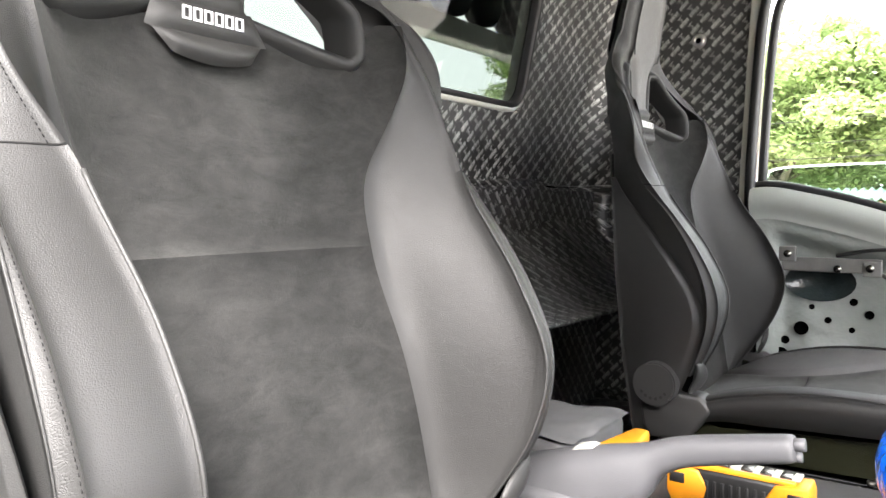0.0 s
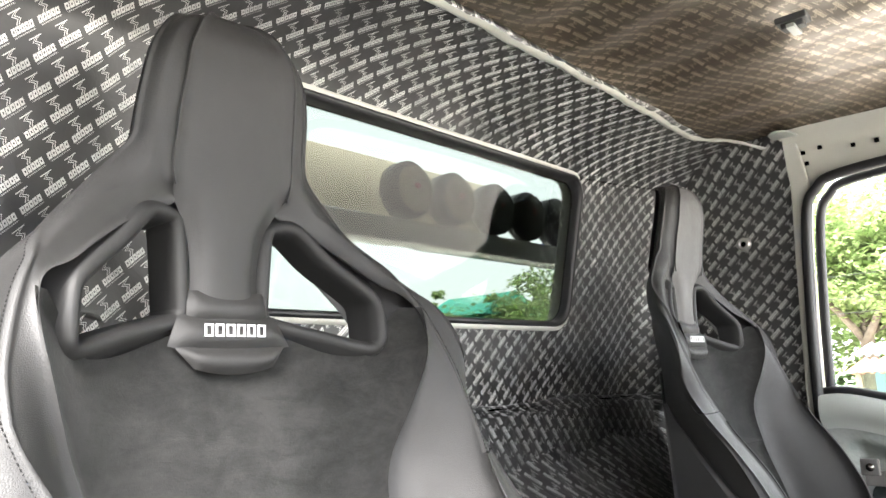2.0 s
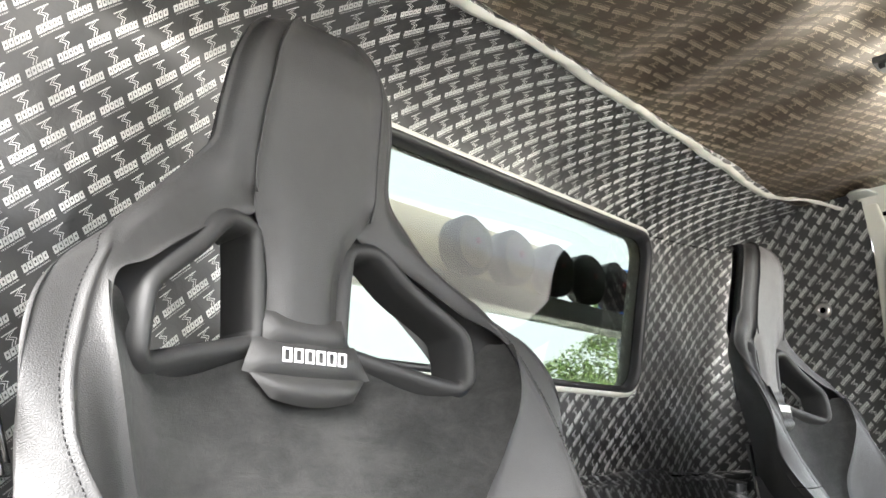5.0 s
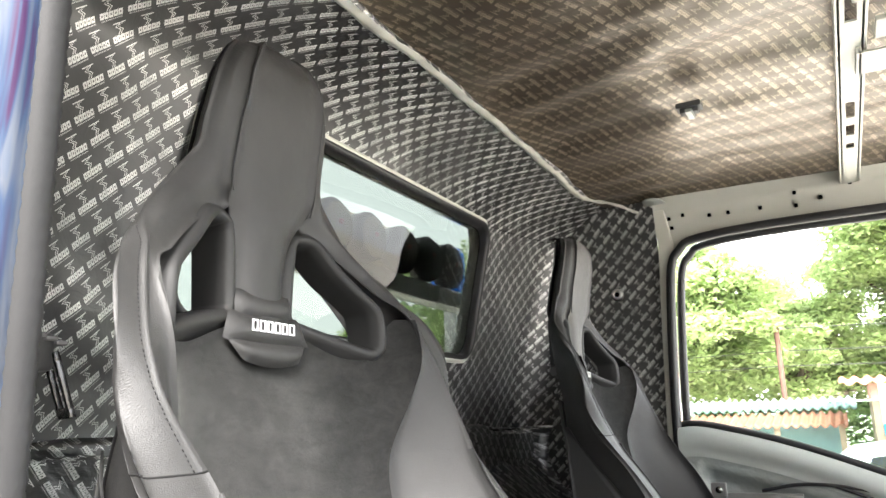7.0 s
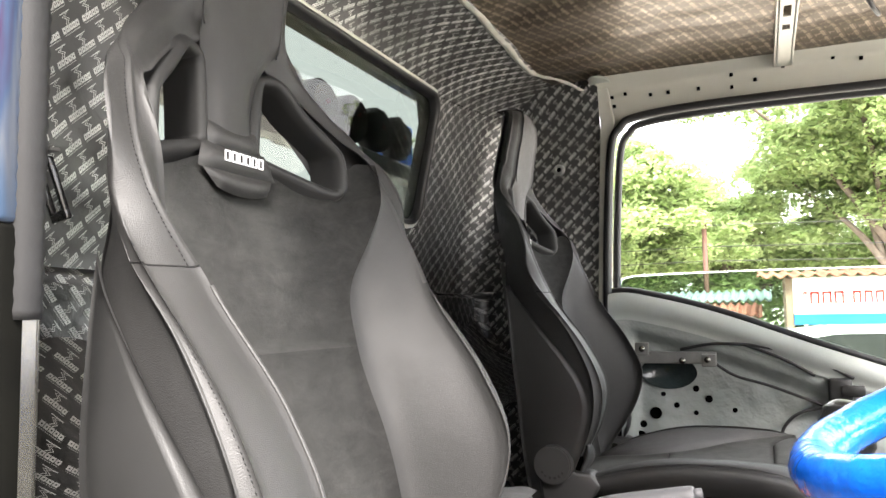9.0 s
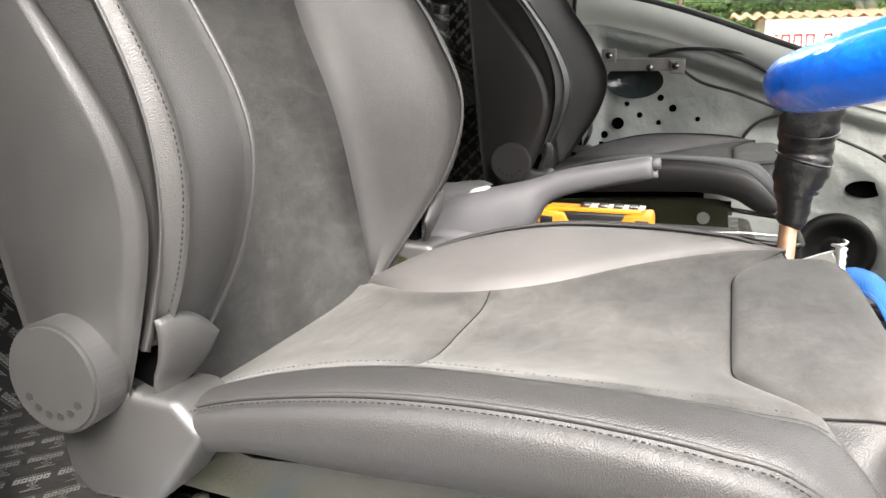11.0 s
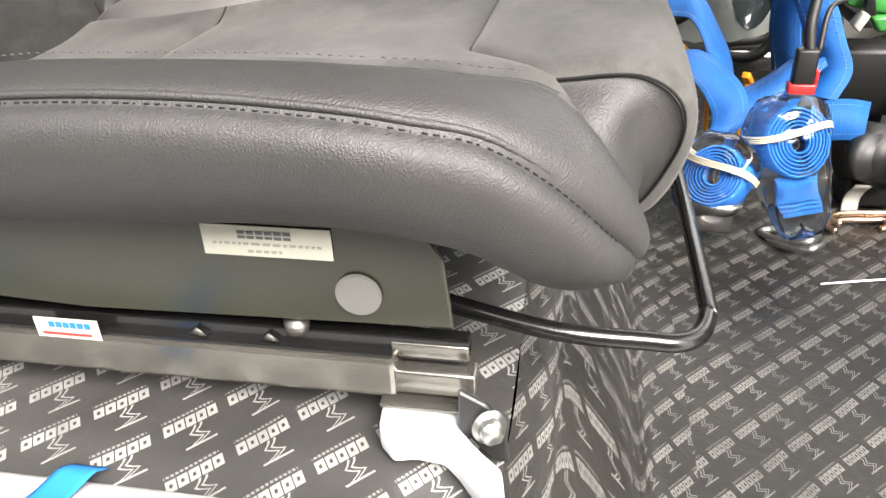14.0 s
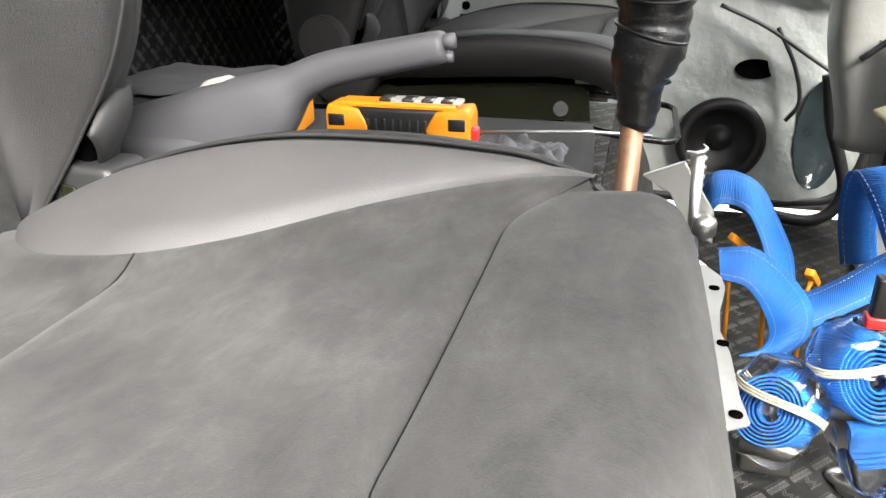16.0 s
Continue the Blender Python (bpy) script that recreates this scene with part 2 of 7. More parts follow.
M_TAPE = worn("blue_masking_tape", (0.006, 0.125, 0.38), (0.010, 0.16, 0.44), 0.55, 20, grain=500, relief=0.0002)
M_YELLOW = worn("yellow_plastic", (0.62, 0.22, 0.006), (0.68, 0.26, 0.010), 0.4, 30, grain=500, relief=0.0002)
M_GREYVINYL = leather("grey_vinyl", (0.060, 0.060, 0.0645), 0.5)
M_RED = mat("red_plastic", (0.6, 0.02, 0.02), 0.4)
M_COPPER = worn("rusty_copper_rod", (0.22, 0.11, 0.06), (0.32, 0.2, 0.13), 0.4, 60, metal=0.6, grain=400)
M_GOLD = worn("yellow_zinc", (0.75, 0.5, 0.28), (0.8, 0.6, 0.5), 0.25, 60, metal=1.0, grain=400, relief=0.0002)
M_PLASTICWHITE = worn("milky_plastic", (0.30, 0.30, 0.27), (0.42, 0.415, 0.375), 0.4, 9, grain=200, relief=0.0004)
M_GREEN = worn("green_plastic", (0.018, 0.15, 0.025), (0.06, 0.27, 0.06), 0.3, 40)
M_CREAM = worn("pale_yellow_plastic", (0.25, 0.228, 0.118), (0.33, 0.30, 0.165), 0.45, 30)
M_TAPEBLACK = worn("black_electrical_tape", (0.008, 0.008, 0.008), (0.014, 0.014, 0.014), 0.28, 30, grain=120, relief=0.002)


def glass(name, tint=(0.9, 0.95, 0.93), rough=0.0):
    m = mat(name, tint, rough)
    bsdf(m).inputs["Transmission Weight"].default_value = 1.0
    bsdf(m).inputs["IOR"].default_value = 1.45
    return m


M_TINT = glass("tinted_window_glass", (0.42, 0.53, 0.46))
M_REARGLASS = glass("rear_window_glass", (0.072, 0.082, 0.072))
bsdf(M_REARGLASS).inputs["IOR"].default_value = 1.25
M_BAG = glass("clear_plastic_bag", (0.95, 0.97, 1.0), 0.06)


# ---- building helpers ----
def part(name, bm, material, parent=None, label="", smooth=True):
    me = bpy.data.meshes.new(name)
    if isinstance(bm, tuple):
        verts, faces = bm[0], bm[1]
        me.from_pydata([tuple(v) for v in verts], [], [tuple(f) for f in faces])
        if len(bm) > 2 and bm[2]:
            layer = me.uv_layers.new(name="UVMap")
            uvs = bm[2]
            for poly in me.polygons:
                for li in poly.loop_indices:
                    layer.data[li].uv = uvs[me.loops[li].vertex_index]
        me.update()
    else:
        bm.to_mesh(me)
        bm.free()
    me.materials.append(material)
    for p in me.polygons:
        p.use_smooth = smooth
    ob = new(name, me)
    if parent:
        ob.parent = parent
    if label:
        tagged(ob, label)
    return ob


def root(name, place, label, category, group="", kind=""):
    ob = new(name)
    ob.location = place
    return tagged(ob, label, category, group, kind)


def setting(ob, label, category=""):
    return tagged(ob, label, category or ob.name.split("_")[0], kind="structure")


def merge(*pieces):
    V, F, T = [], [], []
    for p in pieces:
        o = len(V)
        V += list(p[0])
        F += [tuple(i + o for i in f) for f in p[1]]
        T += list(p[2]) if len(p) > 2 and p[2] else [(0, 0)] * len(p[0])
    return V, F, T


def grid(func, nu, nv, uv=None, close_u=False, flip=False):
    """A sheet of nu x nv cells from func(a, b), a and b in 0..1."""
    V, T, F = [], [], []
    cu = nu if close_u else nu + 1
    for j in range(nv + 1):
        for i in range(cu):
            a, b = i / nu, j / nv
            V.append(Vector(func(a, b)))
            T.append(uv(a, b) if uv else (a, b))
    for j in range(nv):
        for i in range(nu):
            i2 = (i + 1) % cu if close_u else i + 1
            q = (j * cu + i, j * cu + i2, (j + 1) * cu + i2, (j + 1) * cu + i)
            F.append(q[::-1] if flip else q)
    return V, F, T


def tube(pts, r, n=8, closed=False, caps=True):
    """A round bar along points; r is a radius or one for each point."""
    P = [Vector(p) for p in pts]
    k = len(P)
    R = r if isinstance(r, (list, tuple)) else [r] * k
    V, F = [], []
    side = None
    for i, p in enumerate(P):
        d = (P[(i + 1) % k] - P[i - 1]) if closed or 0 < i < k - 1 else (P[1] - P[0] if i == 0 else P[-1] - P[-2])
        d.normalize()
        if side is None:
            side = d.orthogonal().normalized()
        side = (side - d * side.dot(d))
        side = side.normalized() if side.length > 1e-6 else d.orthogonal().normalized()
        up = d.cross(side)
        for j in range(n):
            a = 2 * math.pi * j / n
            V.append(p + R[i] * (math.cos(a) * side + math.sin(a) * up))
    for i in range(k if closed else k - 1):
        for j in range(n):
            a, b = i * n, ((i + 1) % k) * n
            F.append((a + j, a + (j + 1) % n, b + (j + 1) % n, b + j))
    if caps and not closed:
        F.append(tuple(range(n))[::-1])
        F.append(tuple((k - 1) * n + j for j in range(n)))
    return V, F, [(0, 0)] * len(V)


def spline(pts, steps=6, closed=False):
    """Catmull-Rom points through pts."""
    P = [Vector(p) for p in pts]
    k = len(P)
    out = []
    for i in range(k if closed else k - 1):
        p0 = P[i - 1] if closed or i > 0 else P[0] * 2 - P[1]
        p1, p2 = P[i], P[(i + 1) % k]
        p3 = P[(i + 2) % k] if closed or i + 2 < k else P[-1] * 2 - P[-2]
        for s in range(steps):
            t = s / steps
            out.append(0.5 * (2 * p1 + (p2 - p0) * t + (2 * p0 - 5 * p1 + 4 * p2 - p3) * t * t + (3 * p1 - p0 - 3 * p2 + p3) * t ** 3))
    if not closed:
        out.append(P[-1])
    return out


def curve1(table):
    """A smooth function through (x, y) rows."""
    X = np.array([r[0] for r in table], float)
    Y = np.array([r[1] for r in table], float)
    d = np.gradient(Y, X)

    def f(x):
        x = min(max(x, X[0]), X[-1])
        i = min(int(np.searchsorted(X, x, side="right")) - 1, len(X) - 2)
        h = X[i + 1] - X[i]
        t = (x - X[i]) / h
        return float((2 * t ** 3 - 3 * t * t + 1) * Y[i] + (t ** 3 - 2 * t * t + t) * h * d[i] + (3 * t * t - 2 * t ** 3) * Y[i + 1] + (t ** 3 - t * t) * h * d[i + 1])

    return f


def box(x0, x1, y0, y1, z0, z1, bevel=0.0, seg=2):
    bm = bmesh.new()
    bmesh.ops.create_cube(bm, size=1.0)
    for v in bm.verts:
        v.co = Vector(((x0 + x1) / 2 + v.co.x * (x1 - x0), (y0 + y1) / 2 + v.co.y * (y1 - y0), (z0 + z1) / 2 + v.co.z * (z1 - z0)))
    if bevel:
        bmesh.ops.bevel(bm, geom=bm.edges[:], offset=bevel, segments=seg, affect="EDGES", profile=0.5)
    return bm


def pieces(bm):
    bm.verts.ensure_lookup_table()
    bm.verts.index_update()
    V = [v.co.copy() for v in bm.verts]
    F = [tuple(v.index for v in f.verts) for f in bm.faces]
    bm.free()
    return V, F, [(0, 0)] * len(V)


def prism(poly, d0, d1, axis="y", bevel=0.0, seg=2):
    """A polygon in the plane across axis, extruded from d0 to d1. Poly is (x, z) for y, (x, y) for z, (y, z) for x."""
    def at(p, d):
        return {"y": (p[0], d, p[1]), "z": (p[0], p[1], d), "x": (d, p[0], p[1])}[axis]
    bm = bmesh.new()
    a = [bm.verts.new(at(p, d0)) for p in poly]
    b = [bm.verts.new(at(p, d1)) for p in poly]
    bm.faces.new(a)
    bm.faces.new(b[::-1])
    for i in range(len(poly)):
        j = (i + 1) % len(poly)
        bm.faces.new((a[i], b[i], b[j], a[j]))
    bmesh.ops.recalc_face_normals(bm, faces=bm.faces[:])
    if bevel:
        bmesh.ops.bevel(bm, geom=bm.edges[:], offset=bevel, segments=seg, affect="EDGES", profile=0.5)
    return bm


def disc(c, axis, r, h, n=28, bevel=0.0):
    """A short cylinder centred at c along axis."""
    bm = bmesh.new()
    bmesh.ops.create_cone(bm, cap_ends=True, segments=n, radius1=r, radius2=r, depth=h)
    if bevel:
        bmesh.ops.bevel(bm, geom=[e for e in bm.edges if abs(e.calc_face_angle(0)) > 1], offset=bevel, segments=2, affect="EDGES")
    q = Vector((0, 0, 1)).rotation_difference(Vector(axis).normalized())
    bmesh.ops.transform(bm, matrix=Matrix.Translation(c) @ q.to_matrix().to_4x4(), verts=bm.verts[:])
    return bm


def sm(a, b, x):
    t = min(max((x - a) / (b - a), 0), 1)
    return t * t * (3 - 2 * t)


# ---- seat ----
def puffed(func, nu, nv, height=0.005, width=0.014, sign=1, soft=(1, 1, 1, 1), uv=None):
    """An upholstered panel: the sheet of func, raised between its sewn edges. soft: which edges (a0, a1, b0, b1) are sewn down."""
    V, F, T = grid(func, nu, nv, uv)
    w = nu + 1
    P = np.array([tuple(v) for v in V]).reshape(nv + 1, w, 3)
    du = np.gradient(P, axis=1)
    dv = np.gradient(P, axis=0)
    N = np.cross(du, dv)
    N /= np.maximum(np.linalg.norm(N, axis=2, keepdims=True), 1e-9)
    lu = np.cumsum(np.linalg.norm(np.diff(P, axis=1, prepend=P[:, :1]), axis=2), axis=1)
    lv = np.cumsum(np.linalg.norm(np.diff(P, axis=0, prepend=P[:1]), axis=2), axis=0)
    D = np.full(lu.shape, 9.0)
    if soft[0]:
        D = np.minimum(D, lu)
    if soft[1]:
        D = np.minimum(D, lu[:, -1:] - lu)
    if soft[2]:
        D = np.minimum(D, lv)
    if soft[3]:
        D = np.minimum(D, lv[-1:] - lv)
    t = np.clip(D / width, 0, 1)
    g = np.sqrt(np.maximum(1 - (1 - t) ** 2, 0))
    P = P + N * (sign * height * g)[..., None]
    return [Vector(p) for p in P.reshape(-1, 3)], F, T


def thread(points, lift, gap=0.0040, length=0.0021, r=0.00042):
    """A row of short stitches along a line of points, with the direction they stand out."""
    pts = [Vector(p) for p in points]
    lift = Vector(lift)
    acc, out, nxt = 0.0, [], 0.0
    for a, b in zip(pts, pts[1:]):
        L = (b - a).length
        while nxt < acc + L and L > 0:
            t = (nxt - acc) / L
            p = a.lerp(b, t) + lift
            q = a.lerp(b, min(1, t + length / L)) + lift
            out.append(tube([p, (p + q) / 2 + lift.normalized() * 0.0004, q], r, 5))
            nxt += gap
        acc += L
    return merge(*out)


# backrest, by height: centre line, sewn edge of the insert, crest of the side bolster, outer stitching, edge of the shell, back of the shell
xc = curve1([(0.15, -0.425), (0.20, -0.438), (0.30, -0.458), (0.41, -0.480), (0.522, -0.512), (0.62, -0.543), (0.727, -0.573), (0.80, -0.585)])
ub = curve1([(0.15, 0.165), (0.27, 0.168), (0.34, 0.162), (0.42, 0.153), (0.52, 0.144), (0.58, 0.148), (0.65, 0.174), (0.70, 0.190), (0.74, 0.197), (0.80, 0.190)])
xb = curve1([(0.15, -0.425), (0.25, -0.442), (0.41, -0.468), (0.522, -0.503), (0.60, -0.516), (0.66, -0.501), (0.70, -0.494), (0.74, -0.502), (0.80, -0.525)])
uc = curve1([(0.15, 0.170), (0.21, 0.180), (0.27, 0.192), (0.34, 0.201), (0.41, 0.206), (0.487, 0.208), (0.586, 0.216), (0.62, 0.220), (0.66, 0.221), (0.70, 0.217), (0.74, 0.207), (0.80, 0.190)])
xk = curve1([(0.15, -0.455), (0.21, -0.428), (0.267, -0.392), (0.34, -0.350), (0.41, -0.336), (0.487, -0.368), (0.586, -0.436), (0.62, -0.452), (0.66, -0.469), (0.70, -0.486), (0.74, -0.505), (0.80, -0.54)])
uo = curve1([(0.15, 0.205), (0.27, 0.226), (0.34, 0.236), (0.41, 0.241), (0.50, 0.243), (0.60, 0.245), (0.65, 0.247), (0.70, 0.250), (0.74, 0.243), (0.80, 0.225)])
xo = curve1([(0.15, -0.47), (0.21, -0.43), (0.27, -0.392), (0.34, -0.356), (0.41, -0.346), (0.487, -0.376), (0.54, -0.412), (0.586, -0.448), (0.62, -0.470), (0.65, -0.484), (0.70, -0.487), (0.74, -0.499), (0.80, -0.545)])
us = curve1([(0.15, 0.222), (0.27, 0.243), (0.41, 0.254), (0.50, 0.254), (0.55, 0.250), (0.60, 0.245), (0.66, 0.236), (0.72, 0.229), (0.80, 0.20)])
xs = curve1([(0.15, -0.460), (0.21, -0.422), (0.30, -0.380), (0.36, -0.362), (0.43, -0.364), (0.487, -0.386), (0.55, -0.427), (0.60, -0.475), (0.66, -0.510), (0.72, -0.518), (0.80, -0.56)])
ue = curve1([(0.15, 0.205), (0.50, 0.226), (0.60, 0.205), (0.66, 0.182), (0.72, 0.165), (0.80, 0.12)])
xr = curve1([(0.15, -0.495), (0.27, -0.510), (0.41, -0.520), (0.60, -0.545), (0.72, -0.575), (0.80, -0.605), (0.90, -0.62)])


def crest(z, s):
    """Crest of the bolster; the stitched one by the near door lies a little further in."""
    d = 0.030 * sm(0.20, 0.34, z) * sm(0.68, 0.58, z) if s < 0 else 0.0
    return uc(z) - d, xk(z) - 0.35 * d


ZSEAM, ZTOP = 0.522, 0.712

HOLE = [(0.076, 0.838), (0.056, 0.836), (0.045, 0.822), (0.040, 0.756), (0.042, 0.740), (0.055, 0.731), (0.105, 0.718), (0.146, 0.706), (0.159, 0.708), (0.165, 0.720), (0.163, 0.750), (0.157, 0.766), (0.140, 0.782), (0.112, 0.806), (0.090, 0.830)]


def hole_x(u):
    return -0.584 + 0.050 * (abs(u) / 0.165) ** 2


def hole_ring(inset, dx, s):
    c = Vector((0.10, 0.77))
    pts = [Vector(p) for p in HOLE]
    k = len(pts)
    out = []
    for i, p in enumerate(pts):
        t = (pts[(i + 1) % k] - pts[i - 1]).normalized()
        n = Vector((-t.y, t.x))
        if n.dot(c - p) < 0:
            n = -n
        q = p + n * inset
        out.append(Vector((hole_x(p.x) + dx, s * q.x, q.y)))
    return spline(out, 3, True)


def seat(place):
    base = Vector((-0.2, 0.43, 0.075))
    r = root("car_seat", base, "black leather bucket seat with grey suede centre and slotted headrest", "car seat", "front seats")

    def rel(p):
        return [Vector((v[0] - base.x, v[1], v[2] - base.z)) for v in p[0]], p[1], (p[2] if len(p) > 2 else None)

    def add(name, p, m, parent=None, label="", smooth=True):
        if not isinstance(p, tuple):
            p = pieces(p)
        return part(name, rel(p), m, parent or r, label, smooth)

    # -- backrest: suede insert in two panels
    def ins(z0, z1f):
        def f(a, b):
            s = 2 * a - 1
            zt = z1f(s)
            z = z0 + (zt - z0) * b
            u = s * ub(z)
            k = abs(s) ** 4
            return (xc(z) * (1 - k) + xb(z) * k, u, z)
        return f

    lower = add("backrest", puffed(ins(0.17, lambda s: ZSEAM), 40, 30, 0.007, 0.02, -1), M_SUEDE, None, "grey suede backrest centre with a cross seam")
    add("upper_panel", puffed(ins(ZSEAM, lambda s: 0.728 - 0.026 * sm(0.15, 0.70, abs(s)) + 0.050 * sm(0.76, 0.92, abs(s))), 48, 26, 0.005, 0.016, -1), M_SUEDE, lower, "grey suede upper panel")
    # leather sides: one sheet from the top of the headrest over the shoulder into the bolster, sewn along its outer line
    hw = curve1([(0.735, 0.038), (0.80, 0.038), (0.825, 0.044), (0.840, 0.052), (0.855, 0.060), (0.868, 0.0635), (0.88, 0.0650), (0.90, 0.064), (0.95, 0.061), (1.00, 0.053), (1.025, 0.038), (1.04, 0.020)])
    hx = curve1([(0.735, -0.566), (0.80, -0.566), (0.85, -0.562), (0.92, -0.553), (0.98, -0.543), (1.015, -0.545), (1.035, -0.558), (1.045, -0.58)])
    ho = curve1([(0.80, 0.10), (0.86, 0.113), (0.885, 0.105), (0.92, 0.101), (0.96, 0.097), (1.00, 0.086), (1.022, 0.070), (1.038, 0.045), (1.045, 0.02)])
    ZS = 0.715

    def low(z, s):
        c = crest(z, s)
        return [Vector((ub(z), xb(z), z)), Vector((c[0], c[1], z)), Vector((uo(z), xo(z), z)), Vector((us(z), xs(z), z)), Vector((ue(z), xr(z), z))]

    shoulder_rows = [
        [(0.0630, -0.564, 0.864), (0.087, -0.560, 0.877), (0.108, -0.578, 0.888), (0.098, -0.598, 0.884), (0.050, -0.618, 0.878)],
        [(0.0550, -0.574, 0.845), (0.096, -0.562, 0.858), (0.128, -0.576, 0.865), (0.112, -0.598, 0.859), (0.060, -0.618, 0.852)],
        [(0.0920, -0.567, 0.827), (0.127, -0.558, 0.840), (0.152, -0.573, 0.838), (0.132, -0.598, 0.830), (0.080, -0.618, 0.826)],
        [(0.132, -0.550, 0.799), (0.157, -0.545, 0.814), (0.178, -0.560, 0.811), (0.155, -0.588, 0.802), (0.108, -0.604, 0.796)],
        [(0.160, -0.534, 0.777), (0.180, -0.532, 0.791), (0.208, -0.540, 0.784), (0.183, -0.570, 0.775), (0.130, -0.594, 0.772)],
        [(0.184, -0.520, 0.764), (0.194, -0.520, 0.772), (0.230, -0.516, 0.762), (0.206, -0.546, 0.755), (0.148, -0.586, 0.752)],
        [(0.194, -0.505, 0.743), (0.205, -0.507, 0.747), (0.242, -0.501, 0.740), (0.222, -0.528, 0.736), (0.158, -0.580, 0.735)]]
    for s in (-1, 1):
        rows = []
        for z in (1.041, 1.030, 1.012, 0.985, 0.955, 0.925, 0.902):
            i, o, x = hw(z), ho(z), hx(z)
            rows.append([(i, x - 0.001, z), (i + 0.55 * (o - i), x - 0.004, z), (i + 0.92 * (o - i), x - 0.018, z), (o - 0.003, x - 0.032, z), (max(o - 0.030, 0.01), x - 0.050, z)])
        rows += shoulder_rows + [low(z, s) for z in (ZS, 0.69, 0.66)]
        cols = [spline([r_[j] for r_ in rows], 5) for j in range(5)]
        sections = [[c[i] for c in cols] for i in range(len(cols[0]))]
        z = 0.65
        while z > 0.17:
            sections.append(low(z, s))
            z -= 0.01
        NA = 16
        V, N, cut, SEW = [], [], [], []
        for sec in sections:
            z = sec[0].z
            w = sm(0.66, 0.58, z)
            ring = []
            for q in range(4 * NA + 1):
                m = min(q // NA, 3)
                f = q / NA - m
                p0 = sec[m - 1] if m else sec[0] * 2 - sec[1]
                p3 = sec[m + 2] if m < 3 else sec[4] * 2 - sec[3]
                p1, p2 = sec[m], sec[m + 1]
                cat = 0.5 * (2 * p1 + (p2 - p0) * f + (2 * p0 - 5 * p1 + 4 * p2 - p3) * f * f + (3 * p1 - p0 - 3 * p2 + p3) * f ** 3)
                lin = p1.lerp(p2, f) + Vector((0, 0.004 * math.sin(math.pi * f) if m == 1 else 0, 0))
                v = cat.lerp(lin, w)
                ring.append(Vector((v.y, s * v.x, v.z)))
            V.append(ring)
        P = np.array([[tuple(v) for v in ring] for ring in V])
        dn = np.cross(np.gradient(P, axis=1), np.gradient(P, axis=0)) * s
        dn /= np.maximum(np.linalg.norm(dn, axis=2, keepdims=True), 1e-9)
        L = np.cumsum(np.linalg.norm(np.diff(P, axis=1, prepend=P[:, :1]), axis=2), axis=1)
        def dome(d, width):
            t = np.clip(d / width, 0, 1)
            return np.sqrt(np.maximum(1 - (1 - t) ** 2, 0))
        lb, lc = L[:, NA:NA + 1], L[:, 2 * NA:2 * NA + 1]
        W = np.array([sm(0.66, 0.58, sec[0].z) for sec in sections])[:, None]
        g_low = np.where(L < lb, 0.012 * dome(np.minimum(L, lb - L), 0.035), np.where(L < lc, 0.004 * dome(np.minimum(L - lb, lc - L), 0.012), 0.005 * dome(L - lc, 0.012)))
        ks = [2.0 - sm(45, 60, i) for i in range(len(sections))]
        ls = np.array([[np.interp(k_ * NA, range(L.shape[1]), L[i])] for i, k_ in enumerate(ks)])
        g_up = 0.006 * dome(L, 0.016) - 0.0028 * np.exp(-((L - ls) / 0.0028) ** 2)
        P = P + dn * (W * g_low + (1 - W) * g_up)[..., None]
        cw = 4 * NA + 1
        verts = [Vector(p_) for p_ in P.reshape(-1, 3)]
        cut = min(i for i, sec in enumerate(sections) if sec[0].z < 0.603)
        def cell(i, q):
            f = (i * cw + q, (i + 1) * cw + q, (i + 1) * cw + q + 1, i * cw + q + 1)
            return f if s < 0 else f[::-1]
        def sheet_of(test):
            F = [cell(i, q) for i in range(len(sections) - 1) for q in range(4 * NA) if test(i, q)]
            used = sorted({v for f in F for v in f})
            num = {v: k for k, v in enumerate(used)}
            return [verts[v] for v in used], [tuple(num[v] for v in f) for f in F]
        below = [sec[0].z < 0.285 for sec in sections]
        add("shoulder", sheet_of(lambda i, q: i < cut), M_LEATHER, None, "black leather shoulder wing rising into the headrest side")
        bol = add("bolster", sheet_of(lambda i, q: i >= cut and q < NA), M_LEATHER, None, "smooth black leather side bolster")
        add("bolster_front", sheet_of(lambda i, q: i >= cut and NA <= q < 2 * NA and not below[i]), M_LEATHER, bol)
        add("bolster_side", sheet_of(lambda i, q: i >= cut and q >= 2 * NA and not below[i]), M_LEATHER, bol)
        zs = [0.20 + 0.512 * i / 60 for i in range(61)]
        add("piping", tube([(crest(z, s)[1] + 0.0002, s * crest(z, s)[0], z) for z in zs if z < 0.585], 0.0018, 6), M_LEATHER, bol, "leather piping")
        def sewn(i, k_):
            q = k_ * NA + 3
            j, f = int(q), q - int(q)
            return tuple(P[i, j] * (1 - f) + P[i, j + 1] * f + dn[i, j] * 0.0002)
        add("stitching", thread([sewn(i, ks[i]) for i in range(3, cut + 1)], (0.0004, 0, 0)), M_SEAM, bol, "dark stitching")
        add("stitching", thread([sewn(i, 2.0) for i in range(cut, len(sections)) if not below[i]], (0.0004, 0, 0)), M_SEAM, bol, "dark stitching")
        # cross seam on the wing
        add("cross_seam", tube([tuple(P[cut, q] + dn[cut, q] * 0.0002) for q in range(NA, 3 * NA)], 0.0009, 6), M_SEAM, bol)
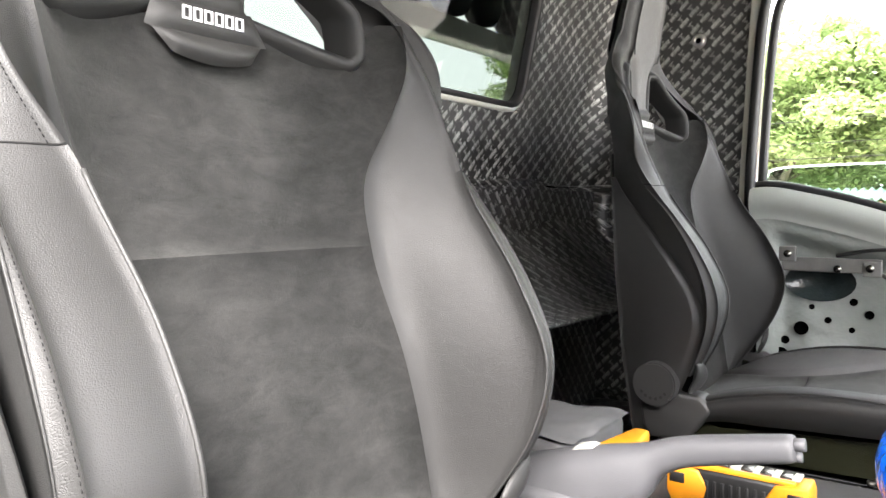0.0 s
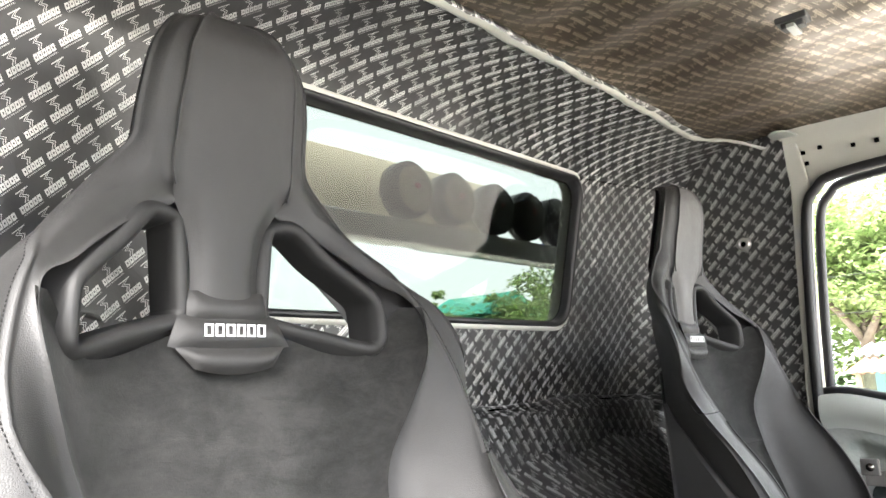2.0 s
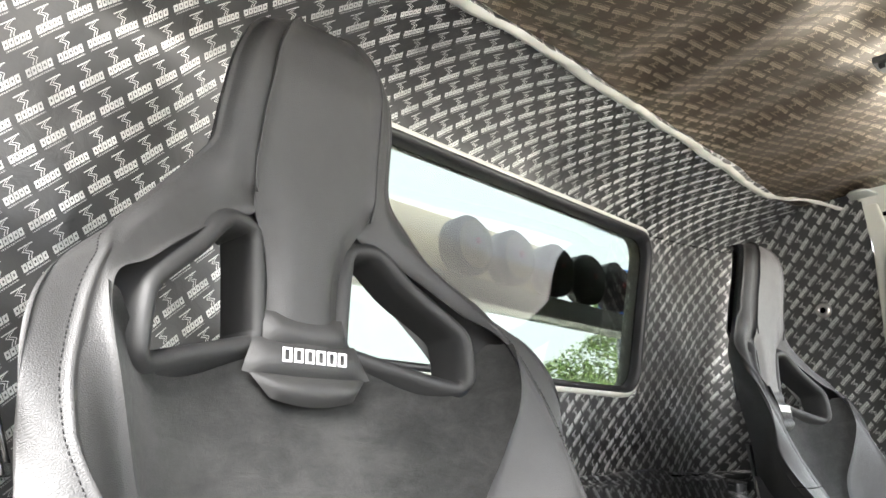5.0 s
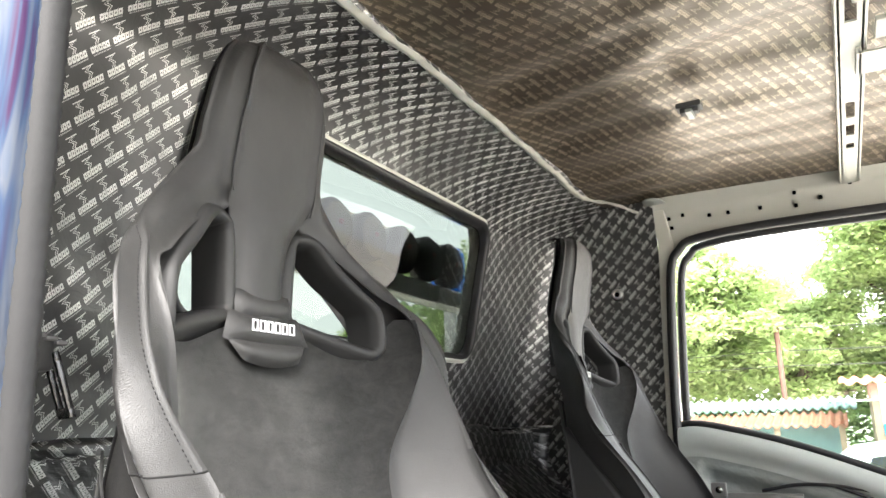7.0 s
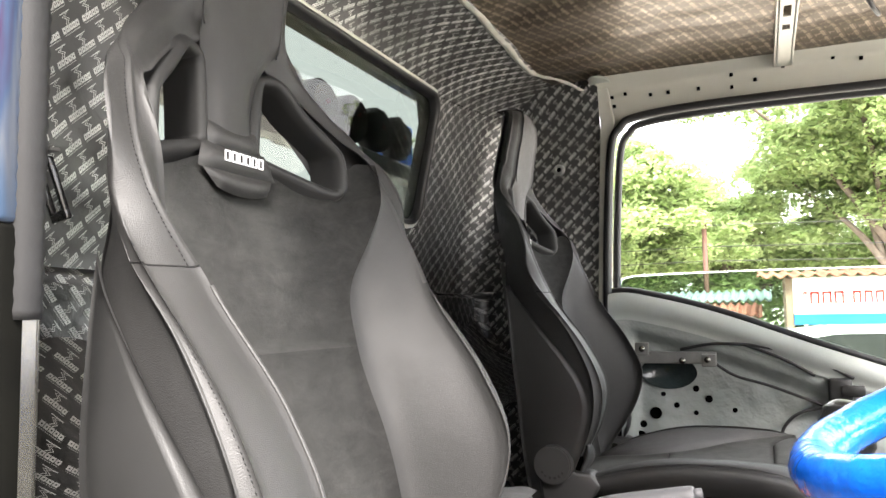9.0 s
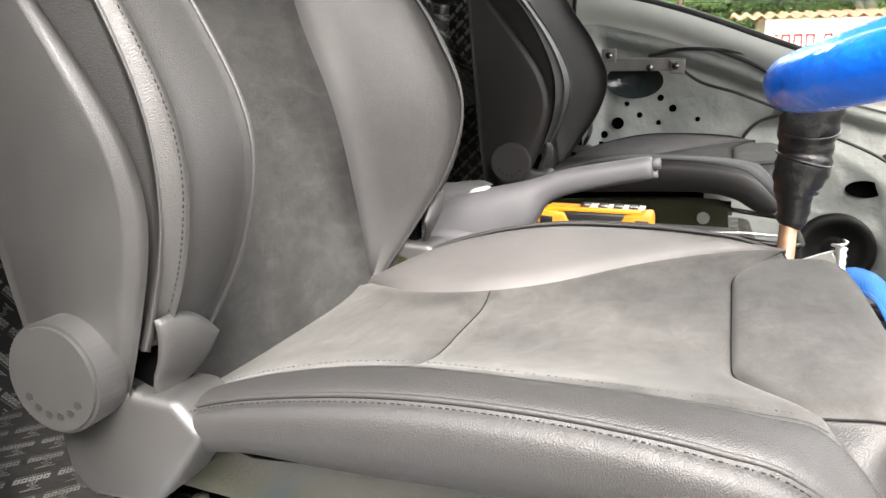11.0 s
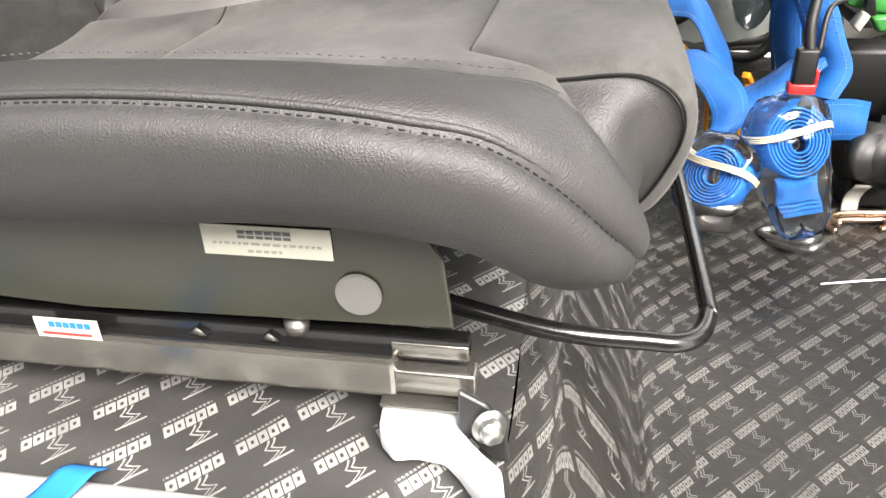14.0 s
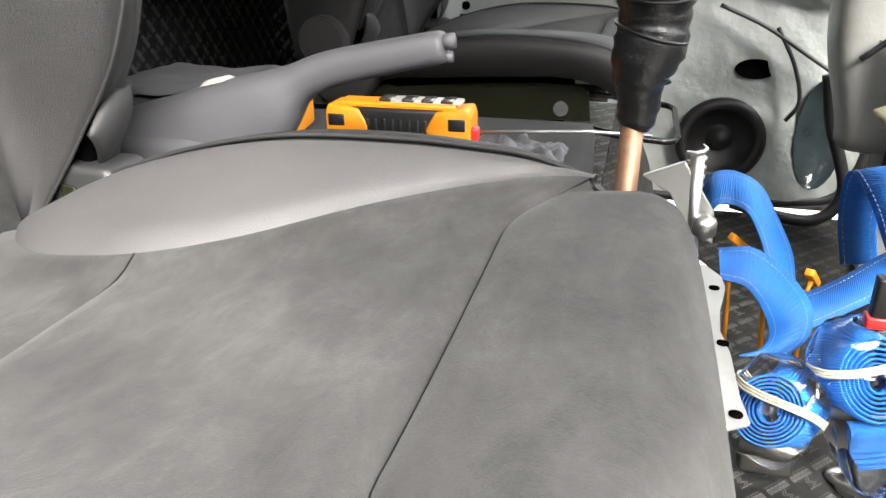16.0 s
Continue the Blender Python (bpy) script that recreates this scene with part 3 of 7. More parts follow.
        # shell side panel of grey plastic, pointed at the top
        def shellside(a, b, s=s):
            z = 0.165 + (0.615 - 0.165) * b
            x0, x1 = xs(z) - 0.004, xr(z)
            g = 1 - 0.75 * max(0, (b - 0.45) / 0.55) ** 1.6
            x0 = x1 + (x0 - x1) * g
            x = x0 + (x1 - x0) * a
            f = min(1.0, max(0.0, (xs(z) - x) / (xs(z) - xr(z))))
            lip = 0.004 * sm(0.009, 0.015, a * (x0 - x1)) * (1 - sm(0.6, 0.97, b))
            return (x, s * (us(z) + (ue(z) - us(z)) * f ** 1.5 + 0.0015 + lip + 0.006 * math.sin(math.pi * f) * (1 - sm(0.6, 1.0, b))), z)
        add("side_panel", puffed(shellside, 32, 40, 0.003, 0.006, -s), M_SHELL, None, "grey plastic side panel of the shell")
    # back of the shell
    def back(a, b):
        z = 0.15 + 0.515 * b
        s = 2 * a - 1
        w = ue(z) - 0.004
        k = abs(s) ** 3
        return (xr(z) - 0.040 * (1 - k), s * w, z)
    add("back_shell", grid(back, 40, 30), M_SHELL, None, "grey plastic back shell")
    for s in (-1, 1):
        # belt opening bezel with deep inner walls
        rings = [hole_ring(-0.018, -0.016, s), hole_ring(-0.013, -0.010, s), hole_ring(-0.007, -0.004, s), hole_ring(-0.003, 0.002, s), hole_ring(0.001, 0.007, s), hole_ring(0.006, 0.0075, s), hole_ring(0.0105, 0.002, s), hole_ring(0.0115, -0.012, s), hole_ring(0.013, -0.040, s)]
        k = len(rings[0])
        V = [p for ring in rings for p in ring]
        F = [(j * k + i, j * k + (i + 1) % k, (j + 1) * k + (i + 1) % k, (j + 1) * k + i) for j in range(len(rings) - 1) for i in range(k)]
        add("belt_guide", (V, F if s > 0 else [f[::-1] for f in F]), M_GUIDE, None, "black plastic bezel of the belt opening")
    # headrest
    front = add("headrest", puffed(lambda a, b: (hx(0.735 + 0.305 * b) + 0.002 * (1 - (2 * a - 1) ** 2) - 0.013 * (2 * a - 1) ** 4 * sm(0.88, 0.835, 0.735 + 0.305 * b), (2 * a - 1) * hw(0.735 + 0.305 * b), 0.735 + 0.305 * b), 20, 50, 0.0035, 0.010, -1, (1, 1, 1, 0)), M_LEATHER, None, "black leather headrest front with two seams")
    for s in (-1, 1):
        add("headrest_seam", tube([(hx(z) - 0.0006, s * hw(z), z) for z in [0.858 + 0.170 * i / 40 for i in range(41)]], 0.0013, 6), M_LEATHER, front)
    def hback(a, b):
        z = 0.81 + 0.235 * b
        s = 2 * a - 1
        k = 1 - abs(s) ** 2.5
        xf = hx(z) - 0.044
        w = 0.042 + (ho(z) - 0.058) * sm(0.835, 0.875, z)
        return (xf - (0.016 + 0.012 * (1 - b)) * k * min(1, (1 - b) * 6 + 0.2), s * w, z)
    add("headrest_back", grid(hback, 24, 24), M_LEATHER, front)
    # padded rolls with the maker's mark below the headrest
    def roll(z0, z1, w0, w1, bulge):
        def f(a, b):
            s = 2 * a - 1
            z = z0 + (z1 - z0) * b
            w = w0 + (w1 - w0) * b
            return (xc(z) + 0.004 + bulge * math.sin(math.pi * b) * (1 - abs(s) ** 6), s * w, z - 0.006 * (1 - s * s) * (1 - b))
        return f
    pad = add("neck_pad", grid(roll(0.713, 0.742, 0.065, 0.052, 0.011), 24, 10), M_LEATHER, None, "leather neck pad with a white maker's mark")
    add("lower_roll", grid(roll(0.693, 0.714, 0.042, 0.060, 0.010), 24, 10), M_LEATHER, pad)
    add("upper_roll", grid(roll(0.738, 0.765, 0.044, 0.041, 0.010), 20, 10), M_LEATHER, pad)
    for i in range(6):
        u = -0.0335 + i * 0.0112
        x = xc(0.727) + 0.0148
        strokes = [(u, u + 0.0090, 0.7316, 0.7332), (u, u + 0.0090, 0.7216, 0.7232), (u, u + 0.0021, 0.7216, 0.7332), (u + 0.0069, u + 0.0090, 0.7216, 0.7332)]
        add("mark", merge(*[pieces(box(x, x + 0.0010, y0, y1, z0, z1, 0.0003)) for y0, y1, z0, z1 in strokes]), M_WHITE_INK, pad)

    # -- cushion
    zc = curve1([(-0.47, 0.175), (-0.44, 0.192), (-0.40, 0.206), (-0.30, 0.224), (-0.20, 0.237), (-0.10, 0.249), (-0.05, 0.256), (0.0, 0.264), (0.03, 0.263)])
    leaf = curve1([(-0.47, 0.175), (-0.44, 0.166), (-0.40, 0.124), (-0.36, 0.090), (-0.30, 0.072), (-0.26, 0.072), (-0.21, 0.092), (-0.14, 0.148), (-0.08, 0.178), (-0.03, 0.184), (0.0, 0.172)])
    cz = curve1([(-0.47, 0.185), (-0.45, 0.196), (-0.37, 0.240), (-0.30, 0.264), (-0.24, 0.276), (-0.16, 0.280), (-0.09, 0.279), (-0.035, 0.274), (0.0, 0.263), (0.010, 0.255), (0.020, 0.242), (0.028, 0.230), (0.035, 0.216)])
    cu = curve1([(-0.47, 0.185), (-0.40, 0.195), (-0.30, 0.202), (-0.10, 0.204), (-0.04, 0.198), (0.0, 0.187), (0.01, 0.190), (0.02, 0.193), (0.035, 0.190)])
    oz = curve1([(-0.47, 0.193), (-0.43, 0.209), (-0.356, 0.243), (-0.288, 0.261), (-0.22, 0.272), (-0.16, 0.275), (-0.106, 0.273), (-0.056, 0.267), (-0.02, 0.256), (0.003, 0.237), (0.023, 0.213), (0.035, 0.196)])
    ou = curve1([(-0.47, 0.205), (-0.40, 0.225), (-0.30, 0.236), (-0.12, 0.240), (-0.04, 0.234), (0.0, 0.222), (0.023, 0.208), (0.035, 0.195)])
    bz = curve1([(-0.47, 0.188), (-0.40, 0.200), (-0.353, 0.212), (-0.28, 0.217), (-0.15, 0.224), (-0.096, 0.225), (-0.054, 0.219), (-0.029, 0.210), (-0.017, 0.202), (-0.004, 0.193), (0.017, 0.186), (0.035, 0.189)])
    def xf(u):
        return -0.048 + 0.048 * max(0.0, (abs(u) - 0.105) / 0.07) ** 2
    def xm(u):
        return -0.262 - 0.06 * min(0.0, u + 0.02)
    def bed(x, u):
        """Height of the suede at a place."""
        if u < 0:
            return zc(x) + (cz(x) - 0.002 - zc(x)) * min(1.0, -u / cu(x)) ** 2.6
        return zc(x) + 0.012 * min(1.0, u / leaf(x)) ** 5
    def sheet(x0f, x1f):
        def f(a, b):
            s = 2 * a - 1
            u = s * 0.1
            for _ in range(8):
                x = x0f(u) + (x1f(u) - x0f(u)) * b
                u = s * (leaf(x) if s > 0 else cu(x) - 0.001)
            return (x, u, bed(x, u))
        return f
    cush = add("cushion", puffed(sheet(lambda u: -0.465, xm), 36, 24, 0.006, 0.016, -1), M_CUSHSUEDE, None, "grey suede seat cushion centre")
    add("middle_panel", puffed(sheet(xm, xf), 40, 30, 0.006, 0.016, -1), M_CUSHSUEDE, cush, "brushed grey suede middle panel")
    for s in (-1, 1):
        def inner(a, b, s=s):
            if s < 0:
                x = -0.465 + 0.463 * b
                return (x, -cu(x) + 0.004 * (1 - a), cz(x) - 0.004 * (1 - a))
            x = -0.465 + 0.463 * b
            u = leaf(x) + (cu(x) - leaf(x)) * a
            z = zc(x) + 0.012 + (cz(x) - zc(x) - 0.012) * a
            return (x, s * u, z)
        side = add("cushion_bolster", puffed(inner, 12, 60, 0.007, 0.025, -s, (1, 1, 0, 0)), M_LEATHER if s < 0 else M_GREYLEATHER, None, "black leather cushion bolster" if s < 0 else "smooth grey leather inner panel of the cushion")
        def top(a, b, s=s):
            x = -0.465 + 0.50 * b
            return (x, s * (cu(x) + (ou(x) - cu(x)) * a), cz(x) + (oz(x) - cz(x)) * a)
        add("bolster_top", puffed(top, 10, 70, 0.006, 0.014, -s, (1, 1, 0, 0)), M_LEATHER, side)
        def outer(a, b, s=s):
            x = -0.465 + 0.50 * b
            k = math.sin(math.pi * a)
            return (x, s * (ou(x) + 0.004 * k - 0.022 * a * a), oz(x) + (bz(x) - oz(x)) * a)
        add("bolster_side", puffed(outer, 12, 70, 0.008, 0.016, -s, (1, 0, 0, 1)), M_LEATHER, side)
        xsn = [-0.44 + 0.465 * i / 80 for i in range(81)]
        add("stitching", thread([(x, s * (ou(x) + 0.0015), oz(x) + 0.002) for x in xsn], (0, s * 0.0030, 0.0006)), M_SEAM, side, "dark stitching")
        add("welt", tube([(x, s * (ou(x) - 0.0025), oz(x) + 0.0034) for x in xsn], 0.0020, 6), M_LEATHER, side, "leather welt")
        if s > 0:
            add("piping", tube([(x, s * cu(x), cz(x) + 0.004) for x in xsn if x < 0.0], 0.002, 6), M_LEATHER, side, "leather piping")
        else:
            add("stitching", thread([(x, s * (cu(x) - 0.002), cz(x) + 0.0035) for x in xsn if x < -0.01], (0, 0, 0.0008), 0.0042, 0.0020, 0.00028), M_THREAD, side, "grey stitching")
    # rounded front panel
    def roll_front(a, b):
        s = 2 * a - 1
        u = s * 0.171
        x0 = xf(u)
        prof = [(x0, bed(x0, u) + 0.001), (0.5 * x0 + 0.005, 0.266), (0.032, 0.268), (0.053, 0.256), (0.058, 0.232), (0.046, 0.202), (0.016, 0.187)]
        t = b * (len(prof) - 1)
        i = min(int(t), len(prof) - 2)
        f = t - i
        p0 = prof[max(i - 1, 0)]
        p1, p2 = prof[i], prof[i + 1]
        p3 = prof[min(i + 2, len(prof) - 1)]
        out = [0.5 * (2 * p1[k] + (p2[k] - p0[k]) * f + (2 * p0[k] - 5 * p1[k] + 4 * p2[k] - p3[k]) * f * f + (3 * p1[k] - p0[k] - 3 * p2[k] + p3[k]) * f ** 3) for k in (0, 1)]
        u -= s * abs(s) ** 9 * 0.020 * sm(0.45, 0.95, b)
        return (out[0] - (0.004 * s * s + 0.008 * s ** 8) * sm(0.3, 0.8, b), u, out[1] - 0.003 * abs(s) ** 3 * sm(0.2, 0.6, b))
    for s in (-1, 1):
        low_edge = spline([(-0.003, 0.185, 0.263), (0.008, 0.190, 0.256), (0.018, 0.193, 0.244), (0.028, 0.195, 0.230), (0.036, 0.190, 0.214), (0.040, 0.182, 0.203), (0.030, 0.172, 0.190)], 8)
        def corner(a, b, s=s):
            p = Vector(roll_front((s + 1) / 2, b))
            t = b * (len(low_edge) - 1)
            i = min(int(t), len(low_edge) - 2)
            q = low_edge[i].lerp(low_edge[i + 1], t - i)
            m = p.lerp(Vector((q.x, s * q.y, q.z)), a)
            k = math.sin(math.pi * a) * (0.003 * sm(0.1, 0.25, b) - 0.011 * sm(0.26, 0.50, b) * (1 - sm(0.85, 1.0, b)))
            return (m.x + 0.6 * min(k, 0), m.y + s * k, m.z)
        add("corner", puffed(corner, 16, 20, 0.0015, 0.012, s, (1, 1, 0, 0)), M_LEATHER, cush, "leather front corner")
        add("corner_seam", tube([Vector(corner(0.0, 0.06 + 0.94 * i / 40)) + Vector((0.0008, s * 0.0012, 0.0012)) for i in range(41)], 0.0007, 6), M_SEAM, cush, "sewn edge of the front corner")
    add("front_panel", puffed(roll_front, 40, 36, 0.005, 0.014, -1, (1, 1, 1, 0)), M_CUSHSUEDE, cush, "grey suede front roll")
    for f0, nm, w0, w1 in ((xm, "cross_seam", -0.19, 0.074), (xf, "front_seam", -0.172, 0.172)):
        pts = [(f0(u), u, bed(f0(u), u) + 0.0006) for u in [w0 + (w1 - w0) * i / 40 for i in range(41)]]
        add(nm, tube(pts, 0.0007, 5), M_SEAM, cush)
    # underside pan, near black for the shade under the cushion
    add("seat_pan", merge(pieces(box(-0.44, -0.100, -0.165, 0.165, 0.136, 0.200, 0.008)), pieces(box(-0.47, -0.100, -0.160, 0.160, 0.105, 0.150, 0.004))), M_DARK, cush, "underside pan, near black for the shade under the cushion")
    # -- frame: side plates, rails, feet, adjuster bar
    plate = [(-0.418, 0.156), (-0.412, 0.236), (-0.400, 0.234), (-0.390, 0.212), (-0.376, 0.196), (-0.352, 0.190), (-0.24, 0.200), (-0.12, 0.205), (-0.066, 0.203), (-0.056, 0.198), (-0.050, 0.188), (-0.046, 0.150), (-0.24, 0.146)]
    for s in (-1, 1):
        y0, y1 = sorted((s * 0.189, s * 0.193))
        pl = add("side_plate", prism(plate, y0, y1, "y", 0.0008, 1), M_PLATE, None, "black coated steel side plate", False)
        add("cap", pieces(disc((-0.091, s * 0.1945, 0.167), (0, 1, 0), 0.0114, 0.0022, 32, 0.0006)), M_CAP, pl, "round light grey plastic cap", False)
        rail = add("rail", pieces(box(-0.490, -0.077, s * 0.182 - 0.009, s * 0.182 + 0.009, 0.101, 0.126, 0.003)), M_RAIL, None, "black steel sliding rail", False)
        add("rail_channel", merge(pieces(box(-0.490, -0.040, s * 0.179 - 0.005, s * 0.179 + 0.005, 0.122, 0.136, 0.001)), pieces(box(-0.488, -0.079, s * 0.1815 - 0.0075, s * 0.1815 + 0.0075, 0.1255, 0.1272))), M_GLOSS, rail, "black inner channel", False)
        add("lower_rail", merge(pieces(box(-0.080, -0.036, s * 0.182 - 0.007, s * 0.182 + 0.007, 0.103, 0.118, 0.002)), pieces(box(-0.080, -0.040, s * 0.182 - 0.003, s * 0.182 + 0.007, 0.124, 0.133, 0.001))), M_RAIL, rail)
        for x in (-0.406, -0.128):
            add("stud", pieces(disc((x, s * 0.1865, 0.141), (0, 0, 1), 0.0065, 0.008, 18, 0.001)), M_STUD, rail, "dull steel stud")
        for x in (-0.32, -0.19, -0.15):
            add("notch", pieces(prism([(x, 0.1285), (x + 0.011, 0.1285), (x + 0.0055, 0.1335)], s * 0.1862, s * 0.1868, "y")), M_STUD, rail)
        add("foot", merge(pieces(box(-0.495, -0.425, s * 0.194 - 0.012, s * 0.194 + 0.012, 0.0775, 0.0835, 0.001)), pieces(box(-0.475, -0.43, s * 0.186 - 0.004, s * 0.186 + 0.004, 0.08, 0.104, 0.001)), pieces(box(-0.42, -0.375, s * 0.19 - 0.003, s * 0.19 + 0.004, 0.084, 0.087))), M_RAIL, rail, "bent steel mounting foot")
        add("bolt", merge(pieces(disc((-0.462, s * 0.196, 0.0865), (0, 0, 1), 0.0125, 0.005, 24, 0.001)), pieces(disc((-0.462, s * 0.196, 0.094), (0, 0, 1), 0.0085, 0.012, 6))), M_STEEL, rail, "zinc plated bolt")
        # recliner hinge cover and round knob
        hinge = [(-0.478, 0.245), (-0.462, 0.260), (-0.412, 0.256), (-0.402, 0.250), (-0.372, 0.250), (-0.352, 0.228), (-0.390, 0.176), (-0.405, 0.170), (-0.452, 0.168), (-0.468, 0.185)]
        a, b = sorted((s * 0.192, s * 0.242))
        hp = add("hinge_cover", prism(hinge, a, b, "y", 0.007, 3), M_SHELL, None, "grey plastic hinge cover")
        knob = disc((-0.441, s * 0.254, 0.266), (0, 1, 0), 0.0365, 0.028, 48, 0.0025)
        add("knob", pieces(knob), M_SHELL, hp, "round grey recliner knob", False)
        for i in range(6):
            t = radians(-35 - 22 * i) if s < 0 else radians(-145 + 22 * i)
            c = Vector((-0.441 + 0.024 * math.cos(t), s * 0.2683, 0.266 + 0.024 * math.sin(t)))
            add("mark", pieces(disc(c, (0, 1, 0), 0.0030, 0.0006, 6)), M_BEZEL, hp, "", False)
        # folded tab that closes the lower end of the bolster, black block for the shaded gap beside it
        def tab(a, b, s=s):
            p = Vector((0.186, -0.377, 0.278)).lerp(Vector((0.244, -0.378, 0.304)), a) + Vector((0, 0, 0.010 * math.sin(math.pi * a)))
            q = Vector((0.214, -0.392, 0.240)).lerp(Vector((0.234, -0.394, 0.246)), a)
            m_ = p.lerp(q, b)
            return (m_.y + 0.008 * math.sin(math.pi * min(1, b * 1.2 + 0.1)) * math.sin(math.pi * (0.15 + 0.7 * a)), s * m_.x, m_.z)
        add("bolster_tab", puffed(tab, 14, 12, 0.003, 0.010, -s, (1, 1, 1, 0)), M_LEATHER, None, "folded leather tab").modifiers.new("t", "SOLIDIFY").thickness = 0.003
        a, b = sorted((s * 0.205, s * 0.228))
        add("recess", pieces(box(-0.425, -0.393, a, b, 0.235, 0.315, 0.006)), M_DARK, None, "black block for the shaded gap above the hinge")
    bar = [(-0.07, -0.135, 0.128), (0.000, -0.144, 0.118), (0.050, -0.140, 0.113), (0.068, -0.137, 0.111), (0.080, -0.127, 0.110), (0.0865, -0.108, 0.110), (0.088, -0.085, 0.110), (0.088, 0.085, 0.110), (0.0865, 0.108, 0.110), (0.080, 0.127, 0.110), (0.068, 0.137, 0.111), (0.050, 0.140, 0.113), (0.000, 0.144, 0.118), (-0.07, 0.135, 0.128)]
    add("adjuster_bar", tube(spline(bar, 5), 0.0055, 12), M_GLOSS, None, "glossy black steel adjuster bar")
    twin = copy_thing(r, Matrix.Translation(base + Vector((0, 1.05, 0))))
    # passenger headrest front in the paler leather: light falling on it put into colour
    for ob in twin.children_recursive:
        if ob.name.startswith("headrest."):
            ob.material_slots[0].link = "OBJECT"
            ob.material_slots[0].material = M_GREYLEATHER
    # stickers
    lab = add("label", pieces(box(-0.1655, -0.1015, -0.1942, -0.1934, 0.1845, 0.2010, 0.0003)), M_PAPER, None, "cream approval label with printed lines", False)
    def dash(name, x0, x1, z0, z1, y=-0.1945, m=M_INK, par=lab):
        add(name, pieces(box(x0, x1, y - 0.0003, y, z0, z1)), m, par, "", False)
    for i in range(6):
        x = -0.147 + i * 0.0045
        dash("print", x, x + 0.0036, 0.1968, 0.1985)
        dash("print", x, x + 0.0036, 0.1944, 0.1958)
    rnd = random.Random(4)
    x = -0.160
    while x < -0.108:
        w = rnd.uniform(0.001, 0.0045)
        dash("print", x, x + w, 0.1909, 0.1921, m=M_FAINT)
        x += w + 0.0014
    x = -0.143
    while x < -0.126:
        w = rnd.uniform(0.001, 0.003)
        dash("print", x, x + w, 0.1869, 0.1882, m=M_FAINT)
        x += w + 0.0012
    tag = add("rail_label", pieces(box(-0.276, -0.238, -0.1922, -0.1915, 0.1235, 0.1365, 0.0003)), M_PAPER, None, "small white rail label with blue print", False)
    for i in range(6):
        x = -0.267 + i * 0.0042
        dash("print", x, x + 0.0033, 0.131, 0.1345, -0.1924, M_BLUE, tag)
    dash("print", -0.272, -0.243, 0.126, 0.1275, -0.1924, M_RED, tag)
    return r, twin


driver_seat, passenger_seat = seat(None)
_b = passenger_seat.location
part("wing_tag", ([Vector((-0.431 - 0.30 * 0.9 * (0.034 * k_) + d_[0], 1.266 + d_[1], 0.534 + 0.034 * k_)) - _b for k_ in (0, 1) for d_ in ((0, 0), (0.002, 0.004), (0.001, 0.004), (-0.001, 0))], [(0, 1, 5, 4), (1, 2, 6, 5), (2, 3, 7, 6), (3, 0, 4, 7), (4, 5, 6, 7), (3, 2, 1, 0)]), M_WHITE_INK, passenger_seat, "white sewn-in tag", False)


# ---- cab: rear wall with its window, roof, far door side, floor ----
wall_profile = [(-0.57, 1.186), (-0.66, 1.150), (-0.735, 1.095), (-0.760, 1.03), (-0.800, 0.84), (-0.826, 0.72), (-0.845, 0.635), (-0.849, 0.610)]
low_profile = [(-0.846, 0.618), (-0.835, 0.575), (-0.790, 0.500), (-0.715, 0.425), (-0.640, 0.372), (-0.600, 0.352)]
Y0, Y1 = 0.115, 1.785
WIN = (0.505, 1.405, 0.765, 1.080)  # y from, y to, z from, z to of the rear window opening


def along(profile, steps=6):
    pts = spline([(p[0], 0, p[1]) for p in profile], steps)
    L = [0.0]
    for a, b in zip(pts, pts[1:]):
        L.append(L[-1] + (b - a).length)
    return pts, L


def wall_x(z):
    f = curve1([(p[1], p[0]) for p in sorted(wall_profile, key=lambda p: p[1])])
    return f(z)


def dent(y, z, amount=0.009, seed=0.0):
    return amount * (noise.noise(Vector((y * 5.0 + seed, z * 7.0, seed))) + 0.5 * noise.noise(Vector((y * 14.0, z * 17.0 + seed, 3.0 + seed))))


def corner_in(y, depth=0.10):
    """How far the rear wall bends forward as it runs into the side walls."""
    d = min(y - Y0, Y1 - y)
    return 0.0 if d > depth else depth * (1 - math.sqrt(max(0.0, 1 - (1 - d / depth) ** 2)))


def arc_more(y, depth=0.10):
    """Length of the bent sheet beyond its straight run, signed by the side."""
    far = Y1 - y < y - Y0
    k = min(1.0, max(0.0, 1 - min(y - Y0, Y1 - y) / depth))
    return depth * (math.asin(k) - k) * (1 if far else -1)


